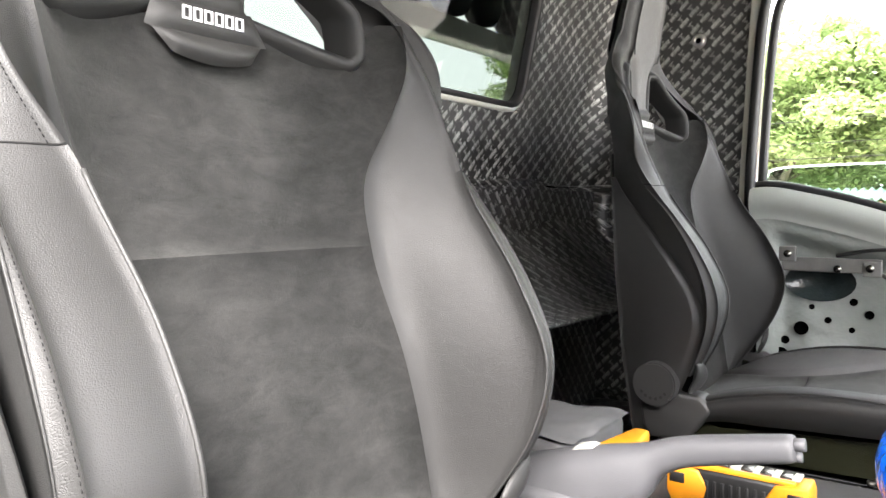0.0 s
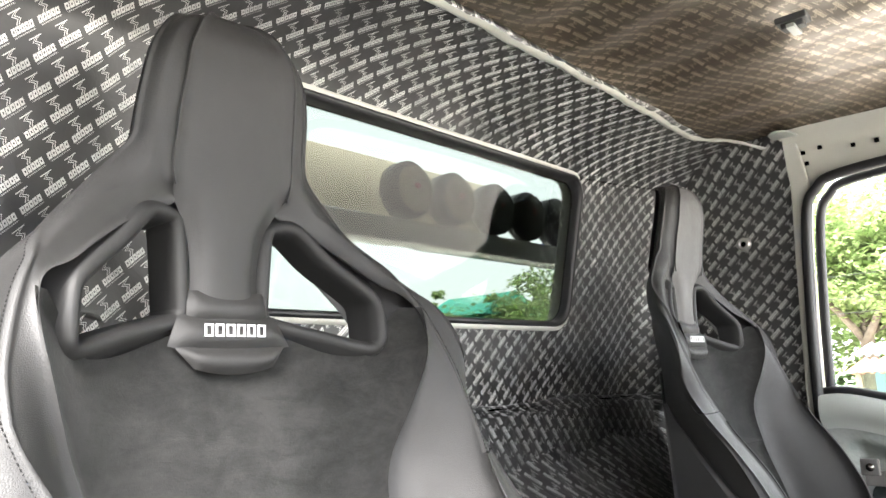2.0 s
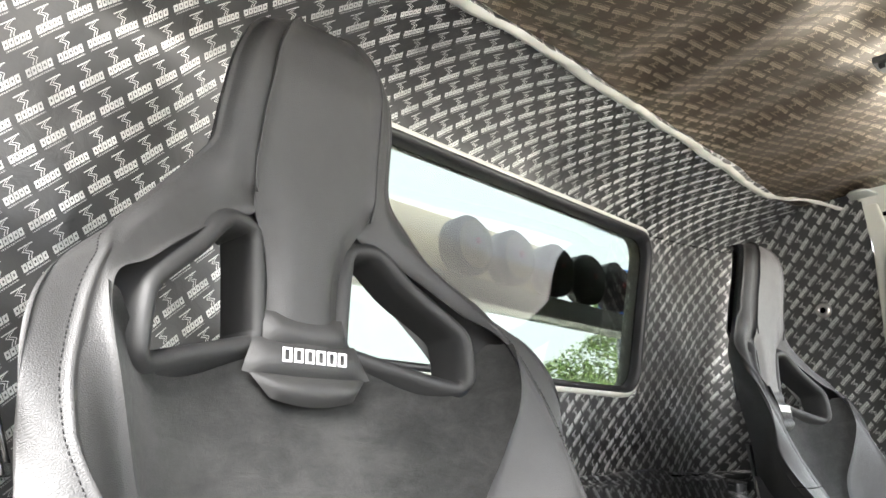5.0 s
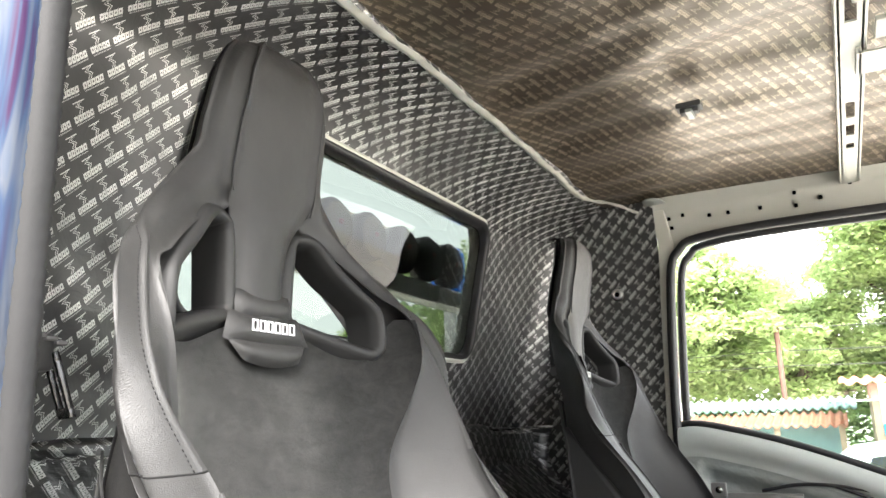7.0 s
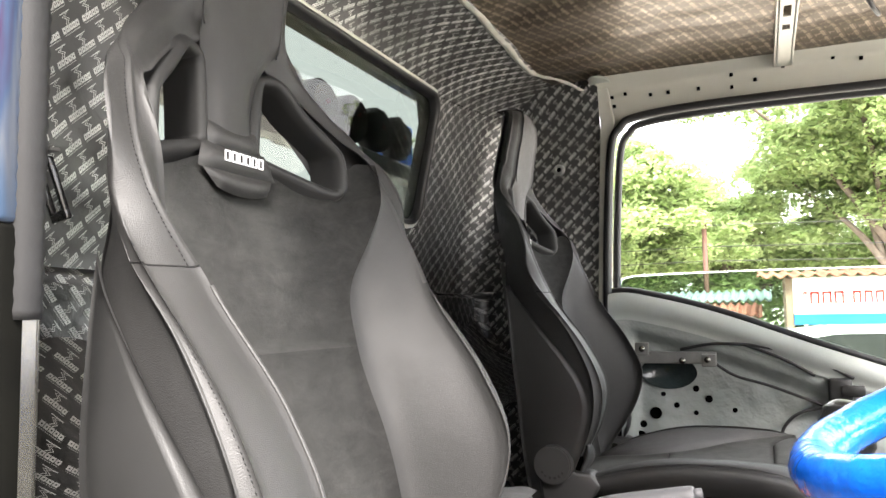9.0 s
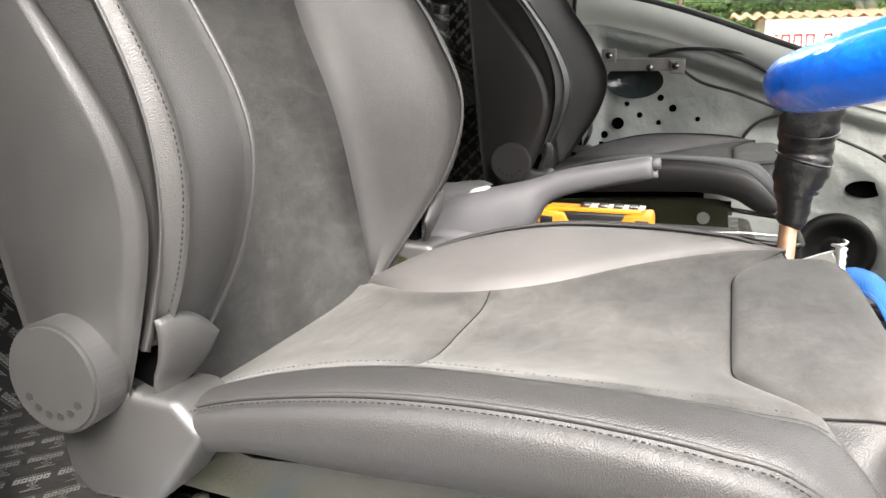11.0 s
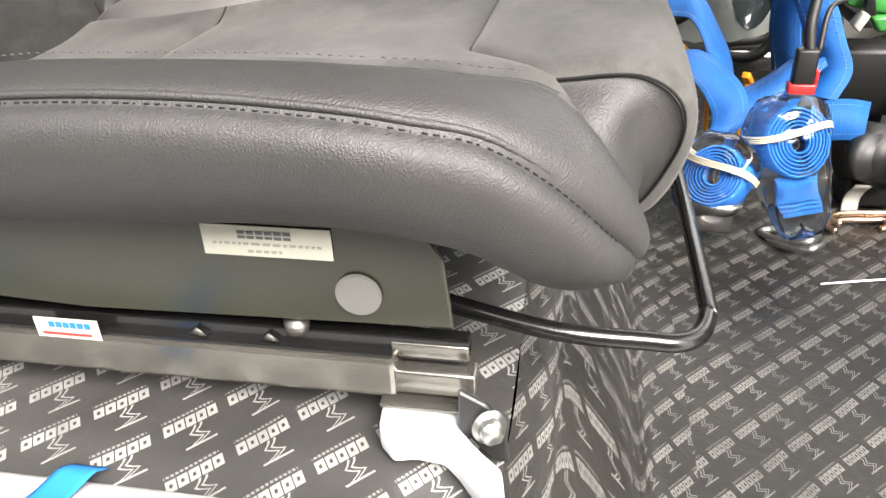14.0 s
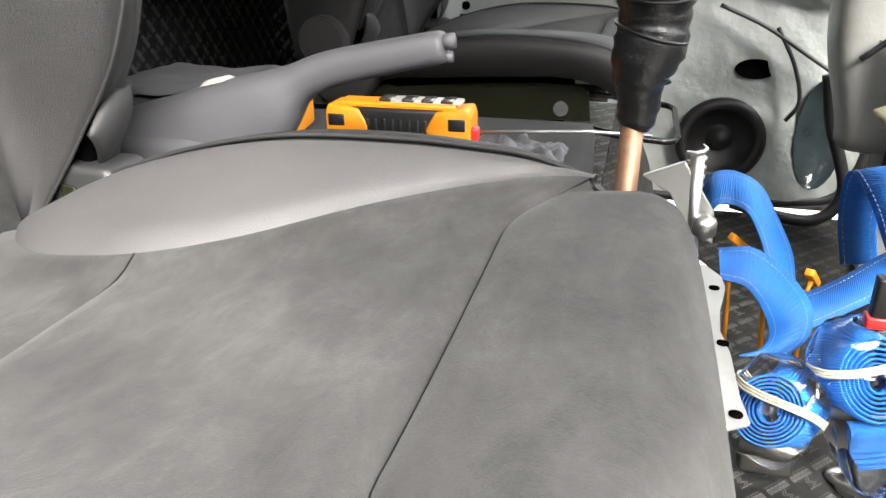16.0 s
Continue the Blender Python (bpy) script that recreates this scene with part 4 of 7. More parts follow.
def rear_wall():
    """Sheet with a real opening for the window: bands round it."""
    pts, L = along(wall_profile, 8)
    V, F, T = [], [], []
    zs = [p.z for p in pts]
    ny = 110
    ends = [0.1 * (1 - math.sin(math.pi / 2 * i / 14)) for i in range(1, 15)]
    ys = sorted(set([Y0 + 0.1 + (Y1 - Y0 - 0.2) * i / ny for i in range(ny + 1)] + [Y0 + e for e in ends] + [Y1 - e for e in ends] + [WIN[0], WIN[1]]))
    rows = sorted(set(zs + [WIN[2], WIN[3]]), reverse=True)
    fl = curve1(sorted((p.z, l) for p, l in zip(pts, L)))
    idx = {}
    for j, z in enumerate(rows):
        for i, y in enumerate(ys):
            x = wall_x(z) + corner_in(y) + dent(y, z)
            idx[i, j] = len(V)
            V.append(Vector((x, y, z)))
            T.append((y + arc_more(y), -fl(z)))
    for j in range(len(rows) - 1):
        for i in range(len(ys) - 1):
            ym, zm = (ys[i] + ys[i + 1]) / 2, (rows[j] + rows[j + 1]) / 2
            if WIN[0] < ym < WIN[1] and WIN[2] < zm < WIN[3]:
                continue
            F.append((idx[i, j], idx[i, j + 1], idx[i + 1, j + 1], idx[i + 1, j]))
    return V, F, T


wall_north = setting(part("wall_rear", rear_wall(), M_WALLMAT), "rear cab wall covered with black printed sound-deadening sheet", "wall")
sol = wall_north.modifiers.new("thick", "SOLIDIFY")
sol.thickness, sol.offset = 0.012, -1


def low_wall(a, b):
    pts, L = along(low_profile, 8)
    t = b * (len(pts) - 1)
    i = min(int(t), len(pts) - 2)
    p = pts[i].lerp(pts[i + 1], t - i)
    y = Y0 + (Y1 - Y0) * a
    return (p.x + corner_in(y) * (1 - b) ** 2 + dent(y, p.z, 0.009 + 0.010 * sm(0.02, 0.2, b), 4.0 * sm(0.0, 0.1, b)), y, p.z + dent(y, p.x, 0.006, 7.0))


low = setting(part("wall_low", grid(low_wall, 110, 30, uv=lambda a, b: (Y0 + (Y1 - Y0) * a, -b * 0.42)), M_LOWMAT), "lower rear wall bulge with printed sheet and a loose lower edge", "wall")
sol = low.modifiers.new("thick", "SOLIDIFY")
sol.thickness, sol.offset = 0.006, -1
part("lap_seam", tube([(-0.845 + corner_in(y) + dent(y, 0.612), y, 0.611) for y in [Y0 + 0.03 + (Y1 - Y0 - 0.06) * i / 60 for i in range(61)]], 0.0022, 6), M_DARK, wall_north)
part("sheet_joint", tube([(wall_x(z) + corner_in(y) + dent(y, z) + 0.0006, y, z) for y, z in [(1.391 + (1.761 - 1.391) * i / 40, 1.081 + (1.102 - 1.081) * i / 40 + 0.0022 * noise.noise(Vector((i * 0.45, 0, 0)))) for i in range(41)]], [0.0005 + 0.0011 * abs(noise.noise(Vector((i * 0.37, 3.0, 0)))) for i in range(41)], 6), M_DARK, wall_north)
setting(part("wall_under", grid(lambda a, b: (-0.800, Y0 + (Y1 - Y0) * a, 0.60 - 0.56 * b), 20, 10, uv=lambda a, b: (1.67 * a, -0.56 * b)), M_LOWMAT), "dark printed sheet under the bulge", "wall")

setting(part("wall_quarter_far", grid(lambda a, b: (-0.97 + 0.545 * a, 1.796, 0.03 + 0.62 * b), 12, 12, uv=lambda a, b: (0.55 * a, 0.62 * b)), M_LOWMAT), "far quarter panel with dark printed sheet", "wall")

# rear window: painted flange, rubber gasket, pane
def round_rect(y0, y1, z0, z1, rad, n=7):
    out = []
    for cy, cz_, a0 in ((y1 - rad, z1 - rad, 0), (y0 + rad, z1 - rad, 90), (y0 + rad, z0 + rad, 180), (y1 - rad, z0 + rad, 270)):
        for k in range(n):
            a = radians(a0 + 90 * k / (n - 1))
            out.append((cy + rad * math.cos(a), cz_ + rad * math.sin(a)))
    return out


def win_ring(grow, dx, rad):
    return [Vector((wall_x(z) + dx, y, z)) for y, z in round_rect(WIN[0] - grow, WIN[1] + grow, WIN[2] - grow, WIN[3] + grow, rad)]


def rings_mesh(rings):
    k = len(rings[0])
    V = [p for ring in rings for p in ring]
    F = [(j * k + i, j * k + (i + 1) % k, (j + 1) * k + (i + 1) % k, (j + 1) * k + i) for j in range(len(rings) - 1) for i in range(k)]
    return V, F, [(0, 0)] * len(V)


rear_window = root("window_1", (-0.79, 0.955, 0.92), "rear cab window with rounded corners in a black rubber gasket", "window", kind="structure")
def at(ob, p):
    return [Vector(v) - ob.location for v in p[0]], p[1], (p[2] if len(p) > 2 else None)
part("window_frame", at(rear_window, rings_mesh([win_ring(0.005, 0.0, 0.05), win_ring(0.005, 0.008, 0.05), win_ring(0.001, 0.009, 0.046), win_ring(-0.003, 0.010, 0.044), win_ring(-0.003, -0.04, 0.044)])), M_PAINT, rear_window, "grey-white painted flange")
part("gasket", at(rear_window, rings_mesh([win_ring(-0.002, 0.004, 0.045), win_ring(-0.004, 0.016, 0.044), win_ring(-0.009, 0.017, 0.042), win_ring(-0.014, 0.010, 0.040), win_ring(-0.015, -0.004, 0.039), win_ring(-0.015, -0.010, 0.039)])), M_RUBBER, rear_window, "black rubber gasket")
ring = win_ring(-0.010, -0.004, 0.040)
ring2 = win_ring(-0.010, -0.008, 0.040)
k = len(ring)
pane = part("pane", at(rear_window, (ring + ring2, [tuple(range(k)), tuple(range(2 * k - 1, k - 1, -1))] + [(i, k + i, k + (i + 1) % k, (i + 1) % k) for i in range(k)])), M_REARGLASS, rear_window, "", False)
pane.visible_shadow = False

# roof lining with folds, in two sheets with a pale seam between them and the rear wall
def roof_z(x, y):
    return 1.196 - 0.018 * ((y - 0.955) / 0.83) ** 2 - 0.02 * max(0, (x - 0.2)) ** 2


def lining(a, b):
    x = -0.575 + 1.40 * a
    y = Y0 + 0.02 + (Y1 - Y0 - 0.04) * b
    q = y * 5.2 + x * 0.7 + 0.5 * noise.noise(Vector((x * 2.0, y * 1.6, 0)))
    run = noise.noise(Vector((q, x * 0.9, 1.0))) + 0.45 * noise.noise(Vector((q * 2.3, x * 1.8, 4.0)))
    fold = 0.034 * run * (0.45 + 0.9 * abs(noise.noise(Vector((x * 2.2, y * 1.7, 8.0))))) + 0.0022 * noise.noise(Vector((x * 16.0, y * 19.0, 6.0)))
    w = sm(0, 0.06, a) * sm(0, 0.05, b) * sm(0, 0.05, 1 - b)
    pocket = -0.005 * math.exp(-(((x + 0.22) / 0.07) ** 2 + ((y - 1.16) / 0.08) ** 2))
    return (x, y, roof_z(x, y) + fold * w * (1.0 - 0.5 * sm(-0.1, 0.25, x)) - pocket)


setting(part("ceiling", grid(lining, 180, 120, uv=lambda a, b: (1.40 * a, 1.63 * b)), M_ROOFMAT), "roof lining of wrinkled printed sound-deadening sheet", "ceiling")
seam_pts = [(-0.572 + 0.012 * noise.noise(Vector((y * 7, 0, 0))) + (0.10 * sm(1.55, 1.80, y)) + 0.10 * sm(0.36, 0.12, y), y, 1.184 + 0.004 * noise.noise(Vector((y * 11, 5, 0))) - 0.02 * ((y - 0.955) / 0.83) ** 2) for y in [Y0 + 0.01 + (Y1 - Y0 - 0.01) * i / 90 for i in range(91)]]
def strip(a, b):
    i = min(int(a * 90), 89)
    p = Vector(seam_pts[i]).lerp(Vector(seam_pts[i + 1]), a * 90 - i)
    w = 0.026 + 0.008 * noise.noise(Vector((a * 14, 2, 0)))
    return (p.x + (b - 0.5) * w, p.y, p.z - 0.004 - 0.007 * math.sin(math.pi * b) + 0.003 * noise.noise(Vector((a * 60, b * 2, 0))) + 0.010 * (0.5 - b))
setting(part("trim_roof_seam", grid(strip, 180, 8), M_PAINT), "pale crumpled seam strip between roof lining and rear wall", "trim")
setting(part("trim_corner_tab", prism([(-0.456, 1.772), (-0.452, 1.718), (-0.440, 1.700), (-0.426, 1.696), (-0.412, 1.703), (-0.404, 1.722), (-0.398, 1.772)], 1.166, 1.170, "z", 0.0015, 2), M_DOORPAINT), "cream painted corner tab of the door header", "trim")
clip = root("grab_clip", (-0.236, 1.172, 1.176), "small steel clip poking through the roof lining", "clip")
part("bracket", merge(pieces(box(-0.022, 0.022, -0.016, 0.016, -0.006, 0.004, 0.002)), pieces(box(-0.016, 0.016, -0.010, 0.010, -0.014, -0.004, 0.002))), M_GREYRUB, clip, "", False)
part("clip_tab", pieces(box(-0.006, 0.006, -0.020, 0.020, -0.018, -0.012, 0.001)), M_DOORPAINT, clip, "", False)

# painted roof bow with slots, and the front cross member
def slotted(x0, x1, y0, y1, z, t, slots):
    out = []
    edges = sorted([y0] + [v for s in slots for v in s] + [y1])
    solid = True
    m = (x1 - x0) * 0.28
    for a, b in zip(edges, edges[1:]):
        if solid:
            out.append(pieces(box(x0, x1, a, b, z, z + t)))
        else:
            out.append(pieces(box(x0, x0 + m, a, b, z, z + t)))
            out.append(pieces(box(x1 - m, x1, a, b, z, z + t)))
        solid = not solid
    out.append(pieces(box(x0 - 0.004, x0 + 0.004, y0, y1, z, z + 0.018, 0.001)))
    out.append(pieces(box(x1 - 0.004, x1 + 0.004, y0, y1, z, z + 0.018, 0.001)))
    return merge(*out)


bow = setting(part("beam_roof_bow", slotted(0.003, 0.037, 0.16, 1.765, 1.150, 0.003, [(1.24, 1.32), (1.36, 1.42), (1.47, 1.50), (0.35, 0.43), (0.55, 0.61), (0.85, 0.93)]), M_PAINT, None, "", False), "cream painted steel roof bow with slots", "beam")
cross = setting(part("beam_front", merge(slotted(0.03, 0.60, 1.02, 1.10, 1.140, 0.003, [(1.04, 1.07)]), pieces(box(0.05, 0.60, 0.94, 1.00, 1.148, 1.156, 0.002)), pieces(box(0.02, 0.60, 0.80, 0.86, 1.140, 1.152, 0.002))), M_PAINT, None, "", False), "cream painted front roof member", "beam")
wireloop = root("roof_cable", (0.12, 1.10, 1.14), "dark cable hanging from the roof member", "cable")
part("cable", tube(spline([(-0.01, -0.06, 0.0), (0.01, 0.0, -0.03), (0.0, 0.03, -0.06), (0.015, 0.06, -0.085), (0.03, 0.10, -0.09)], 6), 0.004, 8), M_RUBBER, wireloop)

# outer skin of the roof, so that no light leaks in
setting(part("roof", pieces(box(-0.98, 0.86, 0.06, 1.85, 1.225, 1.245, 0.004)), M_PAINT, None, "", False), "painted cab roof", "roof")
setting(part("wall_skin", merge(pieces(box(-0.98, -0.955, 0.06, 1.85, -0.3, 0.70)), pieces(box(-0.98, -0.955, 0.06, 0.30, 0.70, 1.235)), pieces(box(-0.98, -0.955, 1.80, 1.85, 0.70, 1.235)), pieces(box(-0.98, -0.955, 0.30, 1.80, 1.19, 1.235))), M_PAINT, None, "", False), "painted rear skin of the cab", "wall")

# far side: quarter panel with sheet, door frame, weatherstrip, door
def quarter(a, b):
    x = -0.97 + 0.535 * a
    z = 0.10 + 1.09 * b
    return (x, Y1 + dent(x * 2, z, 0.005, 2.0) - 0.028 * sm(0.85, 1.0, b), z)
setting(part("wall_quarter_far", grid(quarter, 40, 60, uv=lambda a, b: (0.535 * a, 1.09 * b)), M_WALLMAT), "far quarter panel behind the door with black printed sheet", "wall")
grom = root("grommet", (-0.55, 1.779, 0.946), "small pale round bolt washer on the quarter panel", "washer")
part("washer", rings_mesh([[Vector((r_ * math.cos(t * math.pi / 12), dy, r_ * math.sin(t * math.pi / 12))) for t in range(24)] for r_, dy in ((0.016, 0.004), (0.0155, -0.004), (0.012, -0.008), (0.007, -0.008), (0.006, 0.002))]), M_STEEL, grom)
part("hole", pieces(disc((0, -0.002, 0), (0, 1, 0), 0.0065, 0.004, 16)), M_DARK, grom)

OPEN = [(-0.425, 0.60), (-0.418, 0.80), (-0.405, 1.00), (-0.385, 1.045), (-0.340, 1.070), (-0.15, 1.082), (0.20, 1.082), (0.60, 1.07), (0.72, 1.02)]
def header(a, b):
    pts = spline([(p[0], 0, p[1]) for p in OPEN[2:]], 6)
    t = a * (len(pts) - 1)
    i = min(int(t), len(pts) - 2)
    p = pts[i].lerp(pts[i + 1], t - i)
    top = Vector((-0.445 + 1.24 * a, 0, 1.182))
    q = p.lerp(top, b)
    return (q.x, 1.775 + 0.010 * math.sin(math.pi * b) - 0.030 * sm(0.72, 1.0, b), q.z)
head = setting(part("door_frame", grid(header, 60, 16), M_PAINT), "cream painted door header with small holes", "door frame")
rnd = random.Random(7)
for i, (hx_, hz) in enumerate([(-0.40, 1.13), (-0.395, 1.105), (-0.365, 1.135), (-0.30, 1.125), (-0.255, 1.125), (-0.18, 1.125), (-0.10, 1.15), (-0.10, 1.118), (-0.045, 1.13), (0.02, 1.155), (0.13, 1.16), (0.19, 1.15)]):
    part("hole", pieces(box(hx_ - 0.004, hx_ + 0.004, 1.7755, 1.784, hz - 0.004, hz + 0.004, 0.001)), M_DARK, head)
setting(part("pillar_far", merge(pieces(prism([(-0.458, 0.30), (-0.452, 0.62), (-0.440, 0.90), (-0.432, 1.06), (-0.445, 1.19), (-0.415, 1.19), (-0.395, 1.06), (-0.408, 0.90), (-0.420, 0.62), (-0.425, 0.30)], 1.768, 1.80, "y", 0.003))), M_PAINT, None, "", False), "cream painted edge of the door pillar", "pillar")
strip_pts = [(x, 1.765, z) for x, z in [(-0.432, 0.30), (-0.428, 0.60), (-0.420, 0.80), (-0.405, 0.99), (-0.380, 1.042), (-0.335, 1.066), (-0.15, 1.078), (0.20, 1.078), (0.60, 1.066), (0.72, 1.02)]]
setting(part("trim_weatherstrip", tube(spline(strip_pts, 6), 0.011, 10), M_RUBBER), "black rubber door weatherstrip", "trim")
strip2 = [(x + 0.020, 1.79, z - 0.012) for x, y, z in strip_pts]
setting(part("trim_window_channel", tube(spline(strip2, 6), 0.010, 8), M_RUBBER), "black window channel", "trim")

# far door: stripped steel panel with plastic film, holes, bracket, loudspeaker, wiring
belt = curve1([(-0.43, 0.600), (-0.40, 0.604), (-0.30, 0.588), (-0.195, 0.560), (-0.10, 0.528), (0.0, 0.490), (0.106, 0.452), (0.25, 0.405), (0.45, 0.370), (0.75, 0.36)])
door = root("door_1", (-0.42, 1.80, -0.12), "stripped far door with bare painted steel, clear film and wiring", "door", kind="structure")


def dworld(p):
    if not isinstance(p, tuple):
        p = pieces(p)
    return [Vector(v) - door.location for v in p[0]], p[1], (p[2] if len(p) > 2 else None)


def door_face(x, z):
    t = belt(x) - z
    y = 1.762 + 0.014 * sm(0.012, 0.0, t)
    rim = sm(0.085, 0.125, t) * sm(-0.395, -0.35, x)
    y += 0.030 * rim
    y -= 0.010 * sm(0.30, 0.36, t) * sm(-0.33, -0.29, x)
    film = noise.noise(Vector((x * 9, z * 13, 0.5))) + 0.6 * noise.noise(Vector((x * 25 + z * 10, z * 18, 2.0)))
    return y + 0.005 * film * rim


def dsheet(a, b):
    x = -0.425 + 0.93 * a
    z = belt(x) + 0.008 - (belt(x) + 0.13) * b
    return (x, door_face(x, z), z)


M_FILM = worn("film_over_steel", (0.21, 0.235, 0.225), (0.34, 0.355, 0.34), 0.16, 7, grain=22, relief=0.010, spec=0.6)
dp = part("inner_panel", dworld(grid(dsheet, 150, 90)), M_FILM, door, "grey-white steel covered with wrinkled clear film")
part("outer_skin", dworld(pieces(box(-0.44, 0.75, 1.835, 1.85, -0.15, 0.40, 0.003))), M_PAINT, door)
part("belt_moulding", dworld(tube([(x, 1.782, belt(x) + 0.008) for x in [-0.42 + 0.95 * i / 40 for i in range(41)]], 0.009, 8)), M_RUBBER, door, "black belt moulding")
def upper_lip(a, b):
    x = -0.425 + 0.93 * a
    z = belt(x) + 0.002 - 0.070 * b
    return (x, 1.756 - 0.012 * math.sin(math.pi * min(1, b * 1.2)), z)
part("upper_lip", dworld(grid(upper_lip, 80, 10)), M_DOORPAINT, door, "bright painted upper lip")
def dhole(x, z, r_, nm="hole", rz=None, m=M_DARK):
    y = door_face(x, z) - 0.0035
    rz = rz or r_
    V = [Vector((x + r_ * math.cos(t * math.pi / 12), y + (0.003 if kk else 0.0), z + rz * math.sin(t * math.pi / 12))) for kk in (0, 1) for t in range(24)]
    F = [tuple(range(24))] + [(t, (t + 1) % 24, 24 + (t + 1) % 24, 24 + t) for t in range(24)]
    part(nm, dworld((V, F)), m, dp)
for x, z, r_ in [(-0.32, 0.297, 0.015), (-0.352, 0.268, 0.009), (-0.36, 0.235, 0.016), (-0.268, 0.318, 0.007), (-0.222, 0.30, 0.006), (-0.19, 0.335, 0.009), (-0.22, 0.36, 0.008), (-0.30, 0.345, 0.006), (-0.383, 0.57, 0.006), (-0.37, 0.562, 0.008), (-0.383, 0.545, 0.005), (-0.16, 0.25, 0.005), (-0.13, 0.31, 0.006)]:
    dhole(x, z, r_)
M_TEALDARK = worn("dark_film_opening", (0.012, 0.018, 0.019), (0.03, 0.042, 0.044), 0.15, 14, grain=30, relief=0.006)
dhole(-0.285, 0.400, 0.070, "access_opening", 0.042, M_TEALDARK)
dhole(0.245, 0.155, 0.040, "access_opening", 0.020)
for x0, z0, rx_, rz_ in ((0.385, 0.03, 0.048, 0.115),):
    dhole(x0, z0, rx_, "access_opening", rz_, M_TEALDARK)
M_DOORBRACKET = worn("dull_bracket_steel", (0.13, 0.13, 0.125), (0.20, 0.20, 0.19), 0.45, 25, metal=0.3, grain=400, relief=0.0003)
bk = part("bracket", dworld(merge(pieces(box(-0.355, -0.165, 1.748, 1.756, 0.425, 0.455, 0.002)), pieces(box(-0.36, -0.325, 1.742, 1.750, 0.445, 0.478, 0.003)), pieces(box(-0.20, -0.165, 1.744, 1.750, 0.418, 0.450, 0.003)))), M_DOORBRACKET, door, "dull grey steel bracket", False)
for x, z in ((-0.342, 0.462), (-0.186, 0.436), (-0.245, 0.433)):
    part("screw", dworld(pieces(disc((x, 1.741, z), (0, 1, 0), 0.008, 0.006, 12, 0.001))), M_RAIL, bk)
part("loudspeaker", dworld(rings_mesh([[Vector((0.192 + r_ * math.cos(t * math.pi / 20), 1.752 + dy, 0.015 + r_ * math.sin(t * math.pi / 20))) for t in range(40)] for r_, dy in ((0.088, 0.006), (0.088, -0.006), (0.080, -0.012), (0.068, -0.012), (0.064, -0.004), (0.054, 0.004), (0.030, 0.020), (0.024, 0.020), (0.020, 0.010), (0.001, 0.006))])), M_BEZEL, door, "round black loudspeaker")
part("door_edge", dworld(tube(spline([(-0.42, 1.79, 0.6), (-0.425, 1.79, 0.2), (-0.40, 1.79, -0.10), (0.0, 1.79, -0.118), (0.35, 1.79, -0.118), (0.46, 1.785, -0.06), (0.50, 1.78, 0.2), (0.50, 1.77, 0.40)], 6), 0.012, 8)), M_RUBBER, door, "black rubber edge of the door")
for pts in ([(-0.25, 1.752, 0.46), (-0.16, 1.75, 0.475), (-0.05, 1.752, 0.465), (0.06, 1.752, 0.43), (0.13, 1.75, 0.395)],
            [(-0.10, 1.752, 0.472), (-0.02, 1.752, 0.44), (0.05, 1.754, 0.40)],
            [(-0.20, 1.752, 0.45), (-0.13, 1.756, 0.40), (-0.05, 1.758, 0.375), (0.03, 1.758, 0.345), (0.09, 1.756, 0.325), (0.14, 1.756, 0.34)],
            [(0.07, 1.757, 0.33), (0.01, 1.76, 0.31), (-0.02, 1.76, 0.28), (-0.03, 1.762, 0.25)],
            [(0.16, 1.757, 0.28), (0.25, 1.755, 0.24), (0.33, 1.755, 0.19), (0.44, 1.755, 0.12)],
            [(0.27, 1.755, 0.24), (0.31, 1.757, 0.17), (0.33, 1.758, 0.10), (0.31, 1.758, 0.06)]):
    part("wiring", dworld(tube(spline(pts, 8), 0.0042, 6)), M_RUBBER, door, "black wiring loom")
part("door_handle", dworld(merge(pieces(box(0.075, 0.125, 1.735, 1.765, 0.325, 0.395, 0.006)), pieces(box(0.10, 0.15, 1.728, 1.75, 0.355, 0.38, 0.004)))), M_BEZEL, door, "black inner door handle")
gl = part("pane", dworld(merge(pieces(prism([(-0.405, 0.55), (-0.402, 0.625), (-0.392, 0.640), (-0.36, 0.648), (-0.10, 0.652), (0.30, 0.650), (0.62, 0.645), (0.70, 0.60), (0.70, 0.35), (0.0, 0.42)], 1.798, 1.802, "y")))), M_TINT, door, "tinted side window wound half down", False)
gl.visible_shadow = False
part("pane_edge", dworld(tube(spline([(-0.403, 1.80, 0.60), (-0.398, 1.80, 0.630), (-0.36, 1.80, 0.649), (-0.10, 1.80, 0.653), (0.30, 1.80, 0.651), (0.62, 1.80, 0.646)], 6), 0.0022, 6)), glass("ground_glass_edge", (0.75, 0.85, 0.78), 0.25), door)

# near side: pillar with a printed vinyl wrap in blue, white and purple
M_WRAP = mat("vinyl_wrap_blue_white_purple", (0.05, 0.1, 0.3), 0.35, 0.0, 0.12)
_m = node(M_WRAP, "Mapping", Scale=(2.6, 2.6, 0.4), Rotation=(0, radians(12), 0))
wire(M_WRAP, coords(M_WRAP), _m.inputs["Vector"])
_n = noise_tex(M_WRAP, _m.outputs[0], 8.0, 3.0, 0.5, 1.2)
wire(M_WRAP, ramp(M_WRAP, _n, [(0.30, (0.006, 0.010, 0.030)), (0.40, (0.010, 0.026, 0.062)), (0.46, (0.028, 0.044, 0.074)), (0.52, (0.050, 0.056, 0.070)), (0.57, (0.018, 0.030, 0.058)), (0.62, (0.020, 0.007, 0.026)), (0.72, (0.008, 0.012, 0.030))]), bsdf(M_WRAP).inputs["Base Color"])
